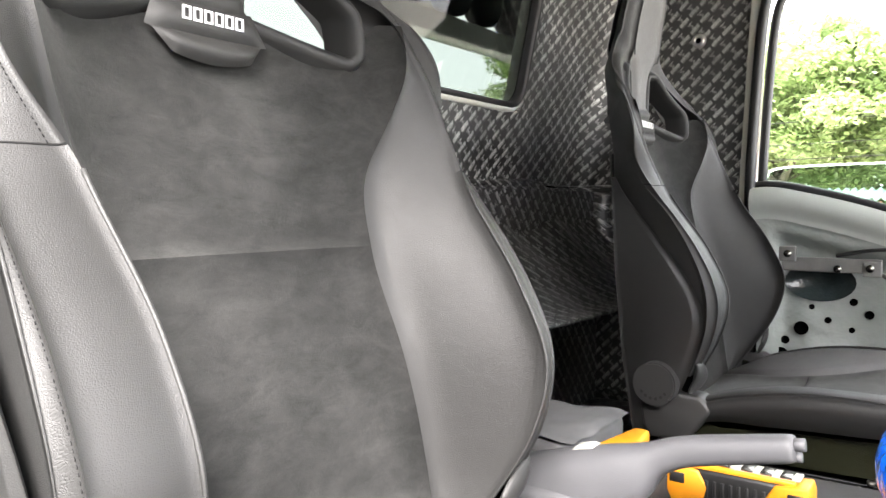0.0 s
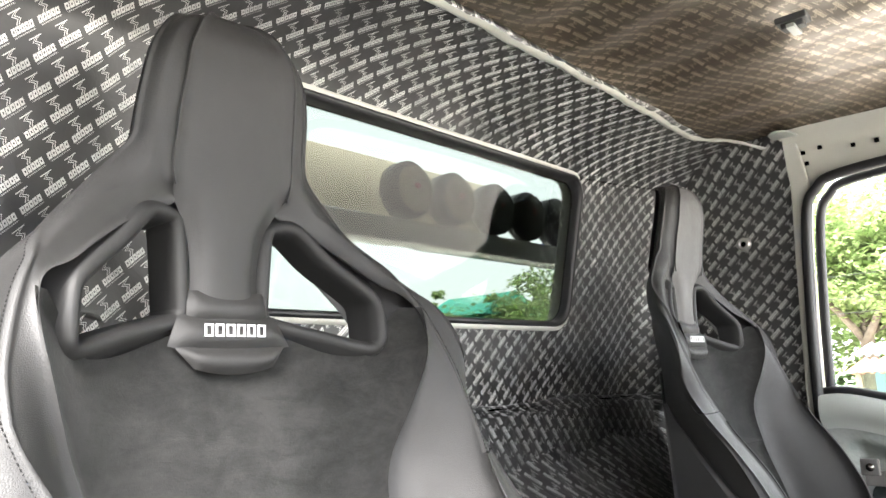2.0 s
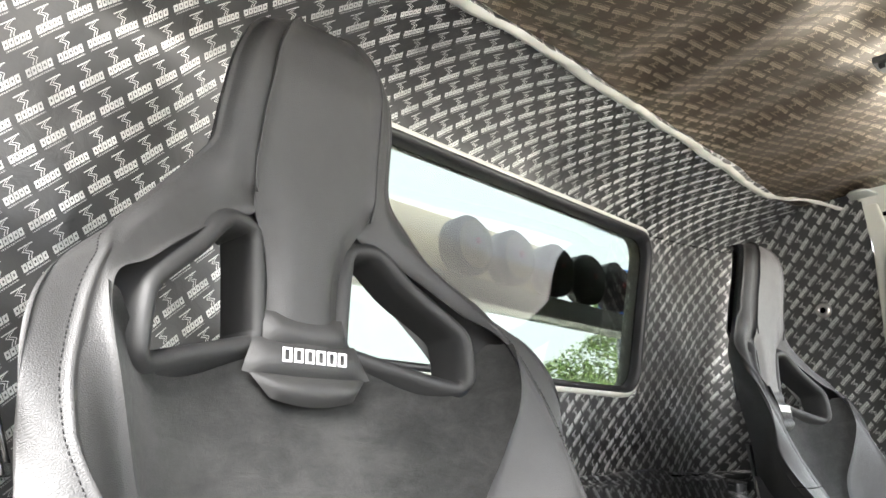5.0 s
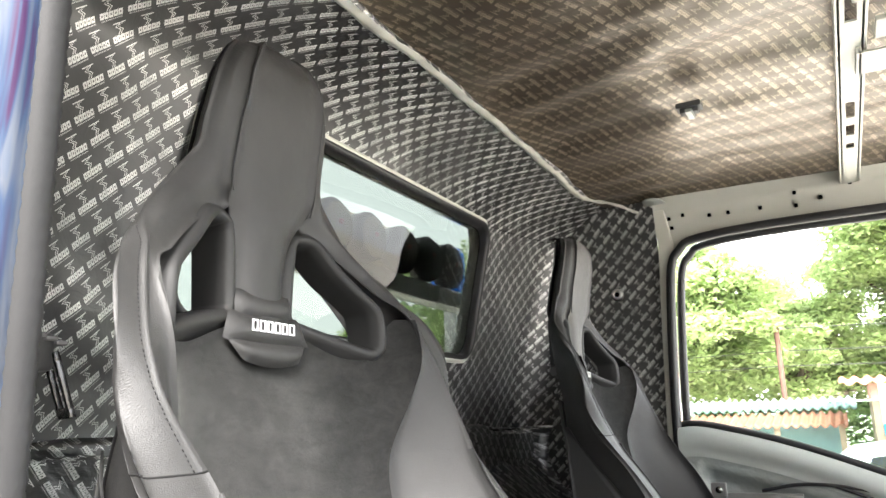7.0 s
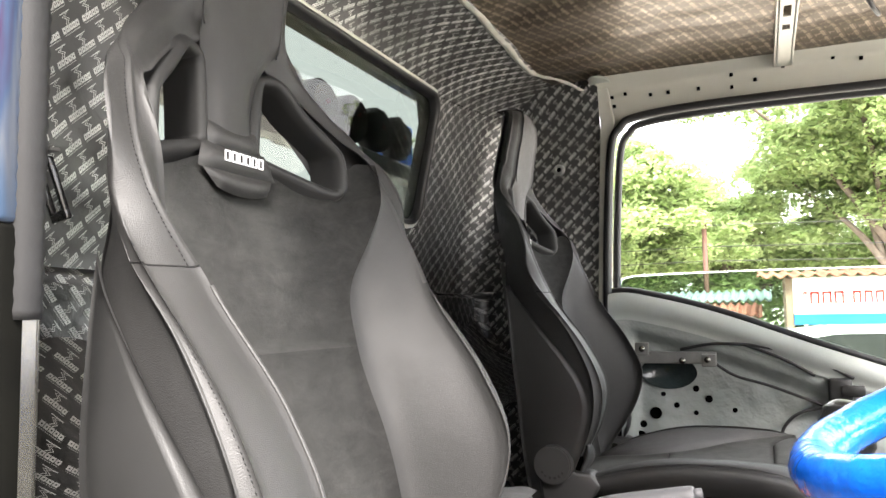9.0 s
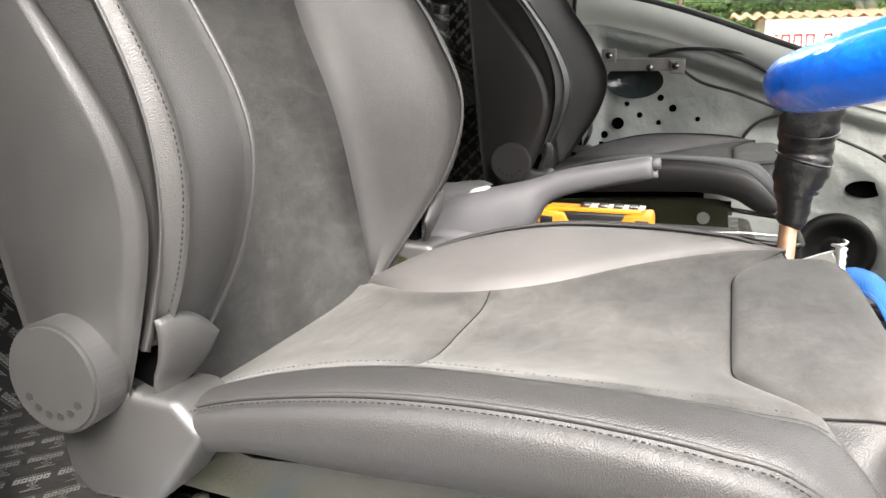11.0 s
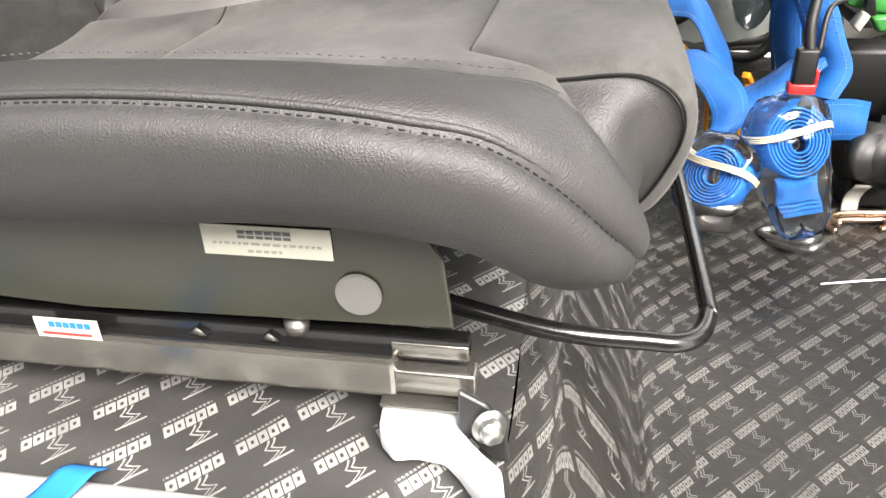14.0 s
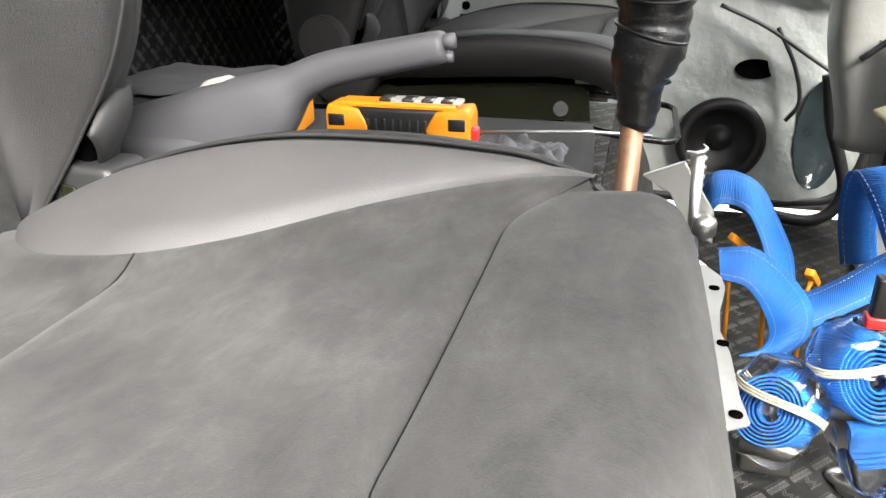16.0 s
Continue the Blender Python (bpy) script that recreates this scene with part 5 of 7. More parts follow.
wire(M_WRAP, bump(M_WRAP, noise_tex(M_WRAP, _m.outputs[0], 22.0, 3.0), 0.25, 0.004), bsdf(M_WRAP).inputs["Normal"])
# near side: pillar, quarter panel, sill
setting(part("wall_quarter_near", grid(lambda a, b: (-0.97 + 0.46 * a, Y0 + dent(a, b, 0.004, 9.0), 0.06 + 1.12 * b), 20, 40, uv=lambda a, b: (0.46 * a, 1.12 * b), flip=True), M_WALLMAT), "near quarter panel with black printed sheet", "wall")
setting(part("pillar_near", prism([(-0.985, 0.05), (-0.985, 0.098), (-0.53, 0.104), (-0.50, 0.118), (-0.482, 0.118), (-0.475, 0.090), (-0.50, 0.058), (-0.56, 0.05)], 0.62, 1.21, "z", 0.004), M_WRAP), "glossy blue painted near door pillar", "pillar")
setting(part("pillar_near_foot", prism([(-0.985, 0.05), (-0.985, 0.098), (-0.53, 0.104), (-0.50, 0.118), (-0.482, 0.118), (-0.475, 0.090), (-0.50, 0.058), (-0.56, 0.05)], -0.10, 0.62, "z", 0.004), worn("black_pillar_paint", (0.003, 0.003, 0.003), (0.006, 0.006, 0.005), 0.6, 9, grain=200, relief=0.0003, spec=0.0)), "glossy black lower part of the near door pillar", "pillar")
ribs = [(-0.486, 0.112 + 0.0, 0.56 + 0.006 * i) for i in range(110)]
setting(part("trim_near_weatherstrip", tube(ribs, [0.013 + 0.0012 * (i % 2) for i in range(110)], 12), M_SEAL), "ribbed grey rubber door seal on the near pillar", "trim")
setting(part("trim_near_flange", merge(pieces(box(-0.490, -0.480, 0.100, 0.122, 0.075, 0.60, 0.002)), pieces(box(-0.505, -0.488, 0.106, 0.130, 0.075, 1.18, 0.002))), M_RAIL, None, "", False), "dull bare steel flange of the near pillar", "trim")
hook = root("seat_belt_tongue", (-0.575, 0.195, 0.690), "grey seat belt end with a black metal tongue", "seat belt")
part("webbing", merge(*[pieces(box(-0.019, 0.019, -0.083 + 0.0085 * i, -0.0735 + 0.0085 * i, 0.010 + 0.0010 * i - 0.00022 * i * i, 0.0135 + 0.0010 * i - 0.00022 * i * i, 0.001)) for i in range(10)]), M_GREYRUB, hook, "grey webbing loop")
part("stop", pieces(box(-0.022, 0.016, -0.030, -0.004, -0.018, 0.010, 0.004)), M_SHELL, hook, "grey plastic stop")
tong = part("tongue", merge(pieces(box(-0.020, -0.014, -0.002, 0.003, -0.048, -0.004, 0.001)), pieces(box(0.014, 0.020, -0.002, 0.003, -0.048, -0.004, 0.001)), pieces(box(-0.020, 0.020, -0.002, 0.003, -0.054, -0.046, 0.001)), pieces(box(-0.020, 0.020, -0.002, 0.003, -0.012, -0.004, 0.001))), M_GLOSS, hook, "black metal tongue with a slot")
tong.rotation_euler = (radians(18), 0, radians(-25))

sill = setting(part("sill", prism([(0.03, -0.12), (0.03, 0.055), (0.05, 0.078), (0.12, 0.083), (0.165, 0.083), (0.183, 0.077), (0.19, 0.070), (0.19, -0.12)], -0.97, 0.02, "x", 0.003), worn("white_sill_paint", (0.30, 0.30, 0.297), (0.38, 0.38, 0.376), 0.35, 6, grain=300, relief=0.0002), None, "", True), "white painted door sill", "sill")
setting(part("sill_front", prism([(0.03, -0.32), (0.03, -0.17), (0.05, -0.145), (0.20, -0.142), (0.21, -0.32)], 0.02, 0.85, "x", 0.003), M_PAINT), "white painted front door sill", "sill")
loom = root("cable_loom", (-0.3, 0.14, 0.088), "black cable loom taped along the white sill", "cable")
for k_ in range(3):
    part("cable", tube([(-0.62 + 0.0055 * i, 0.0022 * math.sin(i * 0.22 + k_ * 2.1) + 0.0008 * math.sin(i * 0.61 + k_) + 0.016 * math.sin(i * 0.065) - 0.004, 0.0016 * math.cos(i * 0.22 + k_ * 2.1)) for i in range(172)], 0.0021, 7), M_RUBBER, loom)
for x0 in (-0.235, -0.405):
    tp = root("tape", (x0, 0.15, 0.084), "strip of blue masking tape over the cable loom", "tape", "tape strips on the sill")
    part("strip", grid(lambda a, b: ((a - 0.5) * 0.020 + 0.012 * (b - 0.5), (b - 0.5) * 0.085, 0.001 + 0.007 * math.exp(-((b - 0.45) / 0.16) ** 2) - (0.0 if b < 0.9 else 0.06 * (b - 0.9))), 6, 24), M_TAPE, tp).modifiers.new("t", "SOLIDIFY").thickness = 0.0006

# floor: seat platform, step down and footwell
def platform(a, b):
    x = -0.82 + 0.80 * a
    y = 0.185 + 1.60 * b
    return (x, y, 0.0745 + 0.0025 * noise.noise(Vector((x * 12, y * 12, 0))))
floor = setting(part("floor", grid(platform, 60, 80, uv=lambda a, b: (0.80 * a, 1.60 * b)), M_FLOORMAT), "seat platform floor with shiny printed sheet", "floor")
slope_prof = [(-0.02, 0.0745), (0.0, 0.070), (0.012, 0.055), (0.055, -0.05), (0.078, -0.125), (0.092, -0.144), (0.13, -0.148)]
def step(a, b):
    pts, L = along(slope_prof, 6)
    t = b * (len(pts) - 1)
    i = min(int(t), len(pts) - 2)
    p = pts[i].lerp(pts[i + 1], t - i)
    y = 0.185 + 1.60 * a
    return (p.x + 0.004 * noise.noise(Vector((y * 9, p.z * 12, 0))), y, p.z)
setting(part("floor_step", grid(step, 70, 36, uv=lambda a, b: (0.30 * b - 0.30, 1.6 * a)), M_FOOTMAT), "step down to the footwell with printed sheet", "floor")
def foot(a, b):
    x = 0.12 + 0.70 * a
    y = 0.185 + 1.60 * b
    return (x, y, -0.148 + 0.003 * noise.noise(Vector((x * 9, y * 9, 0))) + 0.10 * sm(0.55, 1.0, a))
setting(part("floor_footwell", grid(foot, 40, 70, uv=lambda a, b: (0.70 * a, 1.60 * b)), M_FOOTMAT), "worn printed sheet on the footwell floor, darkened for its shade", "floor")
setting(part("floor_underside", merge(pieces(box(-0.97, -0.02, 0.03, 1.84, -0.02, 0.055)), pieces(box(-0.02, 0.85, 0.03, 1.84, -0.30, -0.17))), M_DARK, None, "", False), "underside of the cab floor", "floor")
# engine hump between the seats
hump = setting(part("engine_cover", pieces(prism([(0.72, 0.07), (0.735, 0.165), (0.76, 0.185), (1.14, 0.185), (1.165, 0.165), (1.18, 0.07)], -0.80, -0.03, "x", 0.012)), worn("dark_carpet", (0.010, 0.010, 0.010), (0.025, 0.024, 0.023), 0.8, 25, grain=250, relief=0.003)), "dark carpeted engine cover between the seats", "cover")
M_DARKPAINT = worn("dull_grey_primer", (0.30, 0.29, 0.27), (0.40, 0.39, 0.36), 0.5, 6, relief=0.0002)
# front of the cab: bulkhead, windscreen posts and near roof rail
setting(part("wall_front", merge(pieces(box(0.80, 0.83, 0.06, 1.85, -0.30, 0.50)), pieces(box(0.78, 0.84, 0.06, 1.85, 1.15, 1.24)), pieces(box(0.80, 0.86, 0.06, 0.14, 0.42, 1.24)), pieces(box(0.80, 0.86, 1.77, 1.85, 0.42, 1.24))), M_DARKPAINT, None, "", False), "bare painted front bulkhead with the windscreen opening above", "wall")
setting(part("rail_near_roof", box(-0.50, 0.86, 0.05, 0.12, 1.085, 1.24, 0.01), M_PAINT), "painted header above the near door opening", "rail")


# ---- things in the cab ----
def ellipse_loft(sections, n=18):
    """Sections of (x, z, half height, half width, turn in degrees about y), lofted along at y = 0."""
    V, F = [], []
    for x, z, hh, hw_, turn in sections:
        c, s = math.cos(radians(turn)), math.sin(radians(turn))
        for j in range(n):
            a = 2 * math.pi * j / n
            h = hh * math.copysign(abs(math.sin(a)) ** 0.8, math.sin(a))
            V.append(Vector((x - s * h, hw_ * math.copysign(abs(math.cos(a)) ** 0.8, math.cos(a)), z + c * h)))
    k = len(sections)
    for i in range(k - 1):
        for j in range(n):
            F.append((i * n + j, i * n + (j + 1) % n, (i + 1) * n + (j + 1) % n, (i + 1) * n + j))
    F.append(tuple(range(n))[::-1])
    F.append(tuple((k - 1) * n + j for j in range(n)))
    return V, F, [(0, 0)] * len(V)


def smooth_sections(rows, steps=4):
    A = np.array(rows, float)
    t = np.arange(len(A))
    tt = np.linspace(0, len(A) - 1, (len(A) - 1) * steps + 1)
    fs = [curve1(list(zip(t, A[:, k]))) for k in range(A.shape[1])]
    return [[f(x) for f in fs] for x in tt]


def handbrake():
    r = root("handbrake", (-0.40, 0.785, 0.185), "handbrake lever in a pale grey vinyl cover on the engine cover", "handbrake")
    o = r.location
    rows = [(-0.470, 0.215, 0.040, 0.034, 25), (-0.440, 0.218, 0.046, 0.034, 20), (-0.400, 0.228, 0.047, 0.033, 18), (-0.360, 0.243, 0.044, 0.032, 16), (-0.325, 0.258, 0.038, 0.029, 16), (-0.300, 0.272, 0.030, 0.025, 22), (-0.280, 0.289, 0.019, 0.019, 24), (-0.255, 0.301, 0.0165, 0.017, 17), (-0.220, 0.310, 0.0155, 0.0165, 12), (-0.180, 0.3185, 0.0145, 0.016, 11), (-0.150, 0.3245, 0.014, 0.0155, 10), (-0.143, 0.326, 0.012, 0.013, 10)]
    V, F, T = ellipse_loft(smooth_sections([[a - o.x, b - o.z, c, d, e] for a, b, c, d, e in rows]))
    body = part("cover", (V, F), M_GREYVINYL, r, "pale grey vinyl cover")
    part("boot_skirt", prism([(-0.52 - o.x, 0.0), (-0.50 - o.x, 0.030), (-0.46 - o.x, 0.055), (-0.38 - o.x, 0.055), (-0.31 - o.x, 0.045), (-0.300 - o.x, 0.0)], -0.040, 0.040, "y", 0.012, 3), M_GREYVINYL, r, "grey vinyl skirt")
    part("button", merge(tube([(-0.146 - o.x, 0, 0.329 - o.z), (-0.134 - o.x, 0, 0.331 - o.z)], 0.0065, 10), tube([(-0.146 - o.x, 0.004, 0.316 - o.z), (-0.137 - o.x, 0.004, 0.317 - o.z)], 0.005, 10)), M_GREYVINYL, r, "worn grey release button")
    part("torn_foam", puffed(lambda a, b: (-0.375 - o.x + 0.025 * a, 0.012 * (2 * b - 1), 0.284 - o.z + 0.006 * a), 6, 6, 0.004, 0.006, 1), M_PLASTICWHITE, r, "torn white padding")
    return r


handbrake()


def spirit_level():
    r = root("power_tool_battery_lamp", (-0.234, 0.945, 0.186), "yellow and black plastic work tool lying on the engine cover", "tool")
    body = part("body", pieces(box(-0.076, 0.074, -0.019, 0.019, 0.004, 0.052, 0.005)), M_BEZEL, r, "black ribbed body")
    for x in [-0.036 + 0.0095 * i for i in range(8)]:
        part("rib", pieces(box(x, x + 0.004, -0.0205, -0.018, 0.012, 0.040, 0.001)), M_RUBBER, body)
    for s in (-1, 1):
        c = s * 0.062
        hexa = [(c - s * 0.022, 0.010), (c - s * 0.030, 0.030), (c - s * 0.018, 0.050), (c + s * 0.018, 0.054), (c + s * 0.021, 0.044), (c + s * 0.021, 0.018), (c + s * 0.014, 0.004)]
        if s > 0:
            hexa = hexa[::-1]
        part("end_cap", prism(hexa, -0.0215, 0.0215, "y", 0.003), M_YELLOW, r, "yellow end cap")
    part("top_rail", pieces(box(-0.070, 0.066, -0.016, 0.016, 0.050, 0.057, 0.002)), M_YELLOW, r)
    part("clear_window", pieces(box(-0.010, 0.070, -0.012, 0.012, 0.056, 0.060, 0.001)), M_PLASTICWHITE, r, "milky scale window")
    for x in (-0.022, 0.004, 0.026, 0.048):
        part("scale_block", pieces(box(x, x + 0.014, -0.0125, 0.0125, 0.0575, 0.061, 0.001)), M_RAIL, r)
    for x in (-0.08, 0.058):
        part("latch", pieces(box(x, x + 0.020, -0.0225, 0.0, 0.030, 0.044, 0.002)), M_BEZEL, r)
    part("red_switch", pieces(box(0.080, 0.090, -0.016, 0.0, 0.016, 0.034, 0.003)), M_RED, r, "red switch")
    part("end_knob", pieces(disc((0.082, -0.012, 0.012), (1, 0, 0), 0.009, 0.016, 16, 0.002)), M_BEZEL, r)


spirit_level()
thinrod = root("thin_rod", (-0.06, 0.97, 0.19), "thin pale steel rod on the engine cover", "rod")
part("rod", tube([(-0.09, 0.0, 0.016), (0.03, 0.045, 0.012), (0.10, 0.07, 0.004)], 0.0022, 6), M_STEEL, thinrod)
paper = root("grey_rag", (-0.13, 0.93, 0.186), "crumpled pale grey rag on the engine cover", "rag")
part("cloth", puffed(lambda a, b: (-0.05 + 0.13 * a, -0.05 + 0.10 * b, 0.006 + 0.030 * noise.noise(Vector((a * 4, b * 4, 1))) ** 2 + 0.012 * noise.noise(Vector((a * 9, b * 8, 2)))), 24, 20, 0.004, 0.02, 1), M_GREYVINYL, paper)
tools = root("tool_pouch", (-0.53, 1.03, 0.186), "soft dark grey tool pouch behind the handbrake", "pouch")
part("pouch", pieces(box(-0.10, 0.085, -0.11, 0.075, 0.0, 0.055, 0.014, 3)), worn("dark_grey_fabric", (0.045, 0.046, 0.048), (0.08, 0.08, 0.083), 0.7, 30, grain=600, relief=0.001), tools)
part("flap", puffed(lambda a, b: (-0.095 + 0.185 * a, -0.115 + 0.19 * b, 0.056 + 0.006 * noise.noise(Vector((a * 5, b * 5, 0)))), 16, 16, 0.006, 0.02, 1), worn("dark_grey_fabric_flap", (0.05, 0.051, 0.053), (0.085, 0.085, 0.088), 0.7, 30, grain=600, relief=0.001), tools)
case = root("yellow_case", (-0.40, 0.985, 0.186), "flat yellow plastic case beside the pouch", "case")
part("case_body", prism([(-0.028, -0.062), (0.032, -0.055), (0.014, 0.066), (-0.010, 0.068)], 0.0, 0.052, "z", 0.005), M_YELLOW, case)


def gear_lever():
    r = root("gear_lever", (0.015, 0.835, -0.10), "gear lever wrapped in black tape over a rusty rod", "gear lever")
    part("rod", tube([(-0.004, 0, 0.0), (0.0, 0, 0.20), (0.003, 0, 0.39)], 0.0105, 14), M_COPPER, r, "rusty copper-coloured rod")
    zs = [0.352, 0.358, 0.372, 0.388, 0.398, 0.412, 0.428, 0.440, 0.456, 0.474, 0.490, 0.508, 0.522, 0.536, 0.544]
    rs = [0.013, 0.017, 0.0185, 0.020, 0.024, 0.029, 0.0315, 0.0295, 0.031, 0.034, 0.032, 0.0335, 0.031, 0.024, 0.010]
    pts = [(0.002 + 0.10 * (z - 0.35) + 0.002 * math.sin(z * 90), 0.003 * math.cos(z * 70), z) for z in zs]
    sp = spline(pts, 3)
    rr = [float(np.interp(i / 3, range(len(rs)), rs)) * (1 + 0.04 * math.sin(i * 2.3)) for i in range(len(sp))]
    wrap = part("tape_wrap", tube(sp, rr, 22), M_TAPEBLACK, r, "black tape wrapped grip")
    for z, q in ((0.395, 0.026), (0.436, 0.0325), (0.470, 0.0345), (0.505, 0.034)):
        part("tape_turn", tube([(0.002 + 0.10 * (z - 0.35) + (q - 0.002) * math.cos(t * math.pi / 14), q * math.sin(t * math.pi / 14), z + 0.008 * math.sin(t * math.pi / 14 + z * 40)) for t in range(28)], 0.0014, 6, True), M_TAPEBLACK, wrap)
    part("base_plate", pieces(disc((0, 0, -0.02), (0, 0, 1), 0.05, 0.06, 24, 0.008)), M_RUBBER, r, "rubber boot")


gear_lever()


def steering_wheel():
    c = Vector((0.165, 0.435, 0.508))
    r = root("steering_wheel", c, "steering wheel with its rim wrapped in glossy blue film", "steering wheel")
    n = Vector((-0.36, 0, 0.93)).normalized()
    e1 = Vector((n.z, 0, -n.x))
    e2 = Vector((0, 1, 0))
    R = 0.20
    k = 96
    pts = [R * (math.cos(2 * math.pi * i / k) * e1 + math.sin(2 * math.pi * i / k) * e2) for i in range(k)]
    part("rim", tube(pts, [0.0195 + 0.0012 * noise.noise(Vector((i * 0.4, 0, 0))) for i in range(k)], 16, True), M_BLUEFILM, r, "rim wrapped in blue plastic film")
    part("hub", pieces(disc(-0.03 * n, n, 0.055, 0.04, 28, 0.01)), M_BEZEL, r, "black hub")
    for a in (200, -20, 90):
        d = math.cos(radians(a)) * e2 + math.sin(radians(a)) * e1
        part("spoke", tube([0.05 * d - 0.03 * n, 0.12 * d - 0.02 * n, 0.195 * d], 0.011, 10), M_BEZEL, r, "black spoke")
    part("column", tube([-0.04 * n, -0.55 * n + Vector((0.15, 0, 0))], 0.025, 14), M_RUBBER, r, "steering column")


steering_wheel()


M_STRIP = worn("dull_zinc_strip", (0.20, 0.20, 0.19), (0.28, 0.28, 0.265), 0.45, 25, metal=0.4, grain=400, relief=0.0003)


def linkage():
    r2 = root("selector_linkage", (0.075, 0.82, -0.146), "zinc gear selector linkage with a perforated strip, bolts and spring", "linkage")
    st = part("strip", prism([(-0.030, -0.08), (0.010, -0.08), (0.021, -0.10), (0.022, -0.12), (0.015, -0.16), (0.013, -0.19), (0.017, -0.22), (0.018, -0.27), (0.021, -0.295), (0.008, -0.303), (-0.030, -0.303)], 0.3090, 0.3125, "z", 0.0008, 1), M_STRIP, r2, "grey perforated steel strip", False)
    for x, y in ((0.0135, -0.124), (0.0130, -0.209), (0.0135, -0.290)):
        part("hole", pieces(disc((x, y, 0.3108), (0, 0, 1), 0.004, 0.005, 14)), M_DARK, st)
    part("arm", prism([(-0.045, 0.36), (-0.01, 0.375), (0.02, 0.33), (0.022, 0.30), (0.0, 0.31), (-0.02, 0.345)], -0.003, 0.003, "y", 0.001, 1), M_STEEL, r2, "", False)
    part("rod", tube([(0.0, 0.0, 0.38), (0.004, 0.0, 0.30), (0.016, -0.005, 0.20), (0.016, -0.005, 0.0)], 0.006, 8), M_STEEL, r2)
    part("spring", tube([(0.0 + 0.008 * math.cos(i * 0.9), 0.012 + 0.008 * math.sin(i * 0.9), 0.35 + 0.0012 * i) for i in range(30)], 0.002, 5), M_STEEL, r2, "steel spring")
    for q_, z_ in ((-0.012, 0.32), (-0.014, 0.27)):
        part("nut", pieces(disc((0.012, q_, z_), (0, 1, 0), 0.0115, 0.012, 6)), M_STEEL, r2, "zinc nut")
    part("link_plate", prism([(-0.03, 0.18), (0.012, 0.20), (0.020, 0.28), (0.004, 0.29), (-0.02, 0.25)], -0.010, -0.004, "y", 0.001, 1), M_STEEL, r2, "", False)


linkage()

M_WEB = M_BLUE.copy()
M_WEB.name = "blue_woven_strap"
_w = M_WEB
_uv = coords(_w, "UV")
_wave = node(_w, "TexWave", Scale=140.0, Distortion=0.0)
_wave.bands_direction = "X"
wire(_w, _uv, _wave.inputs["Vector"])
wire(_w, bump(_w, _wave.outputs["Fac"], 0.6, 0.0012), bsdf(_w).inputs["Normal"])


M_PALETHREAD = mat("pale_blue_thread", (0.22, 0.32, 0.48), 0.8)


def ribbon(pts, width, ups, thick=0.0022, steps=8):
    """A strap along points; ups gives the direction across the strap at each point."""
    sp = spline(pts, steps)
    us_ = spline(ups, steps)
    V, F, T = [], [], []
    L = 0.0
    for i, p in enumerate(sp):
        if i:
            L += (p - sp[i - 1]).length
        w = us_[i].normalized() * width / 2
        d = (sp[min(i + 1, len(sp) - 1)] - sp[max(i - 1, 0)]).normalized()
        n = w.cross(d).normalized() * thick / 2
        for k_, q in enumerate((w + n, -w + n, -w - n, w - n)):
            V.append(p + q)
            T.append((L, 0.05 * (k_ in (0, 3))))
        if i:
            o = 4 * (i - 1)
            for k_ in range(4):
                F.append((o + k_, o + (k_ + 1) % 4, o + 4 + (k_ + 1) % 4, o + 4 + k_))
    return V, F, T


def strap(label, place, pts, ups, width=0.056):
    r = root("ratchet_strap", place, label, "strap", "blue ratchet straps")
    rb = part("webbing", ribbon(pts, width, ups), M_WEB, r)
    for s in (-0.36, 0.36):
        sp = spline(pts, 8)
        us_ = spline(ups, 8)
        line = [p + u.normalized() * width * s for p, u in zip(sp, us_)]
        nrm = [(us_[i].normalized()).cross((sp[min(i + 1, len(sp) - 1)] - sp[max(i - 1, 0)]).normalized()) for i in range(len(sp))]
        for sg in (1, -1):
            part("stitching", merge(*[tube([a + sg * n.normalized() * 0.0014, a.lerp(b, 0.6) + sg * n.normalized() * 0.0014], 0.00035, 4) for a, b, n in zip(line, line[1:], nrm)]), M_PALETHREAD, rb)
    return r


strap("arched length of blue woven ratchet strap behind the seat", (0.166, 1.096, -0.146), [(-0.052, 0.039, 0.223), (-0.042, 0.024, 0.255), (-0.020, 0.014, 0.263), (0.003, -0.006, 0.257), (0.023, -0.016, 0.227), (0.041, -0.021, 0.188), (0.050, -0.031, 0.151)], [(-0.19, 0.76, 0.61), (-0.15, 0.89, 0.44), (-0.02, 0.85, 0.52), (0.27, 0.88, 0.39), (0.47, 0.88, 0.11), (0.62, 0.78, -0.00), (0.65, 0.75, -0.15)])
strap("wide bight of blue ratchet strap lying over the packs", (0.183, 0.991, -0.146), [(-0.051, 0.029, 0.197), (-0.019, 0.014, 0.201), (0.010, -0.001, 0.180), (0.028, -0.011, 0.152), (0.025, -0.016, 0.125), (0.006, -0.016, 0.105)], [(-0.01, 0.96, 0.29), (0.15, 0.83, 0.54), (0.51, 0.66, 0.55), (0.77, 0.35, 0.53), (0.92, 0.19, 0.35), (0.97, 0.24, 0.01)])
strap("blue ratchet strap crossing the tangle with white edge stitching", (0.278, 1.028, -0.146), [(-0.054, -0.003, 0.138), (-0.031, -0.003, 0.150), (0.000, -0.003, 0.173), (0.030, 0.002, 0.195), (0.054, 0.007, 0.213)], [(0.08, 0.88, 0.47), (0.10, 0.88, 0.46), (0.03, 0.93, 0.38), (-0.04, 0.90, 0.44), (-0.02, 0.96, 0.29)])
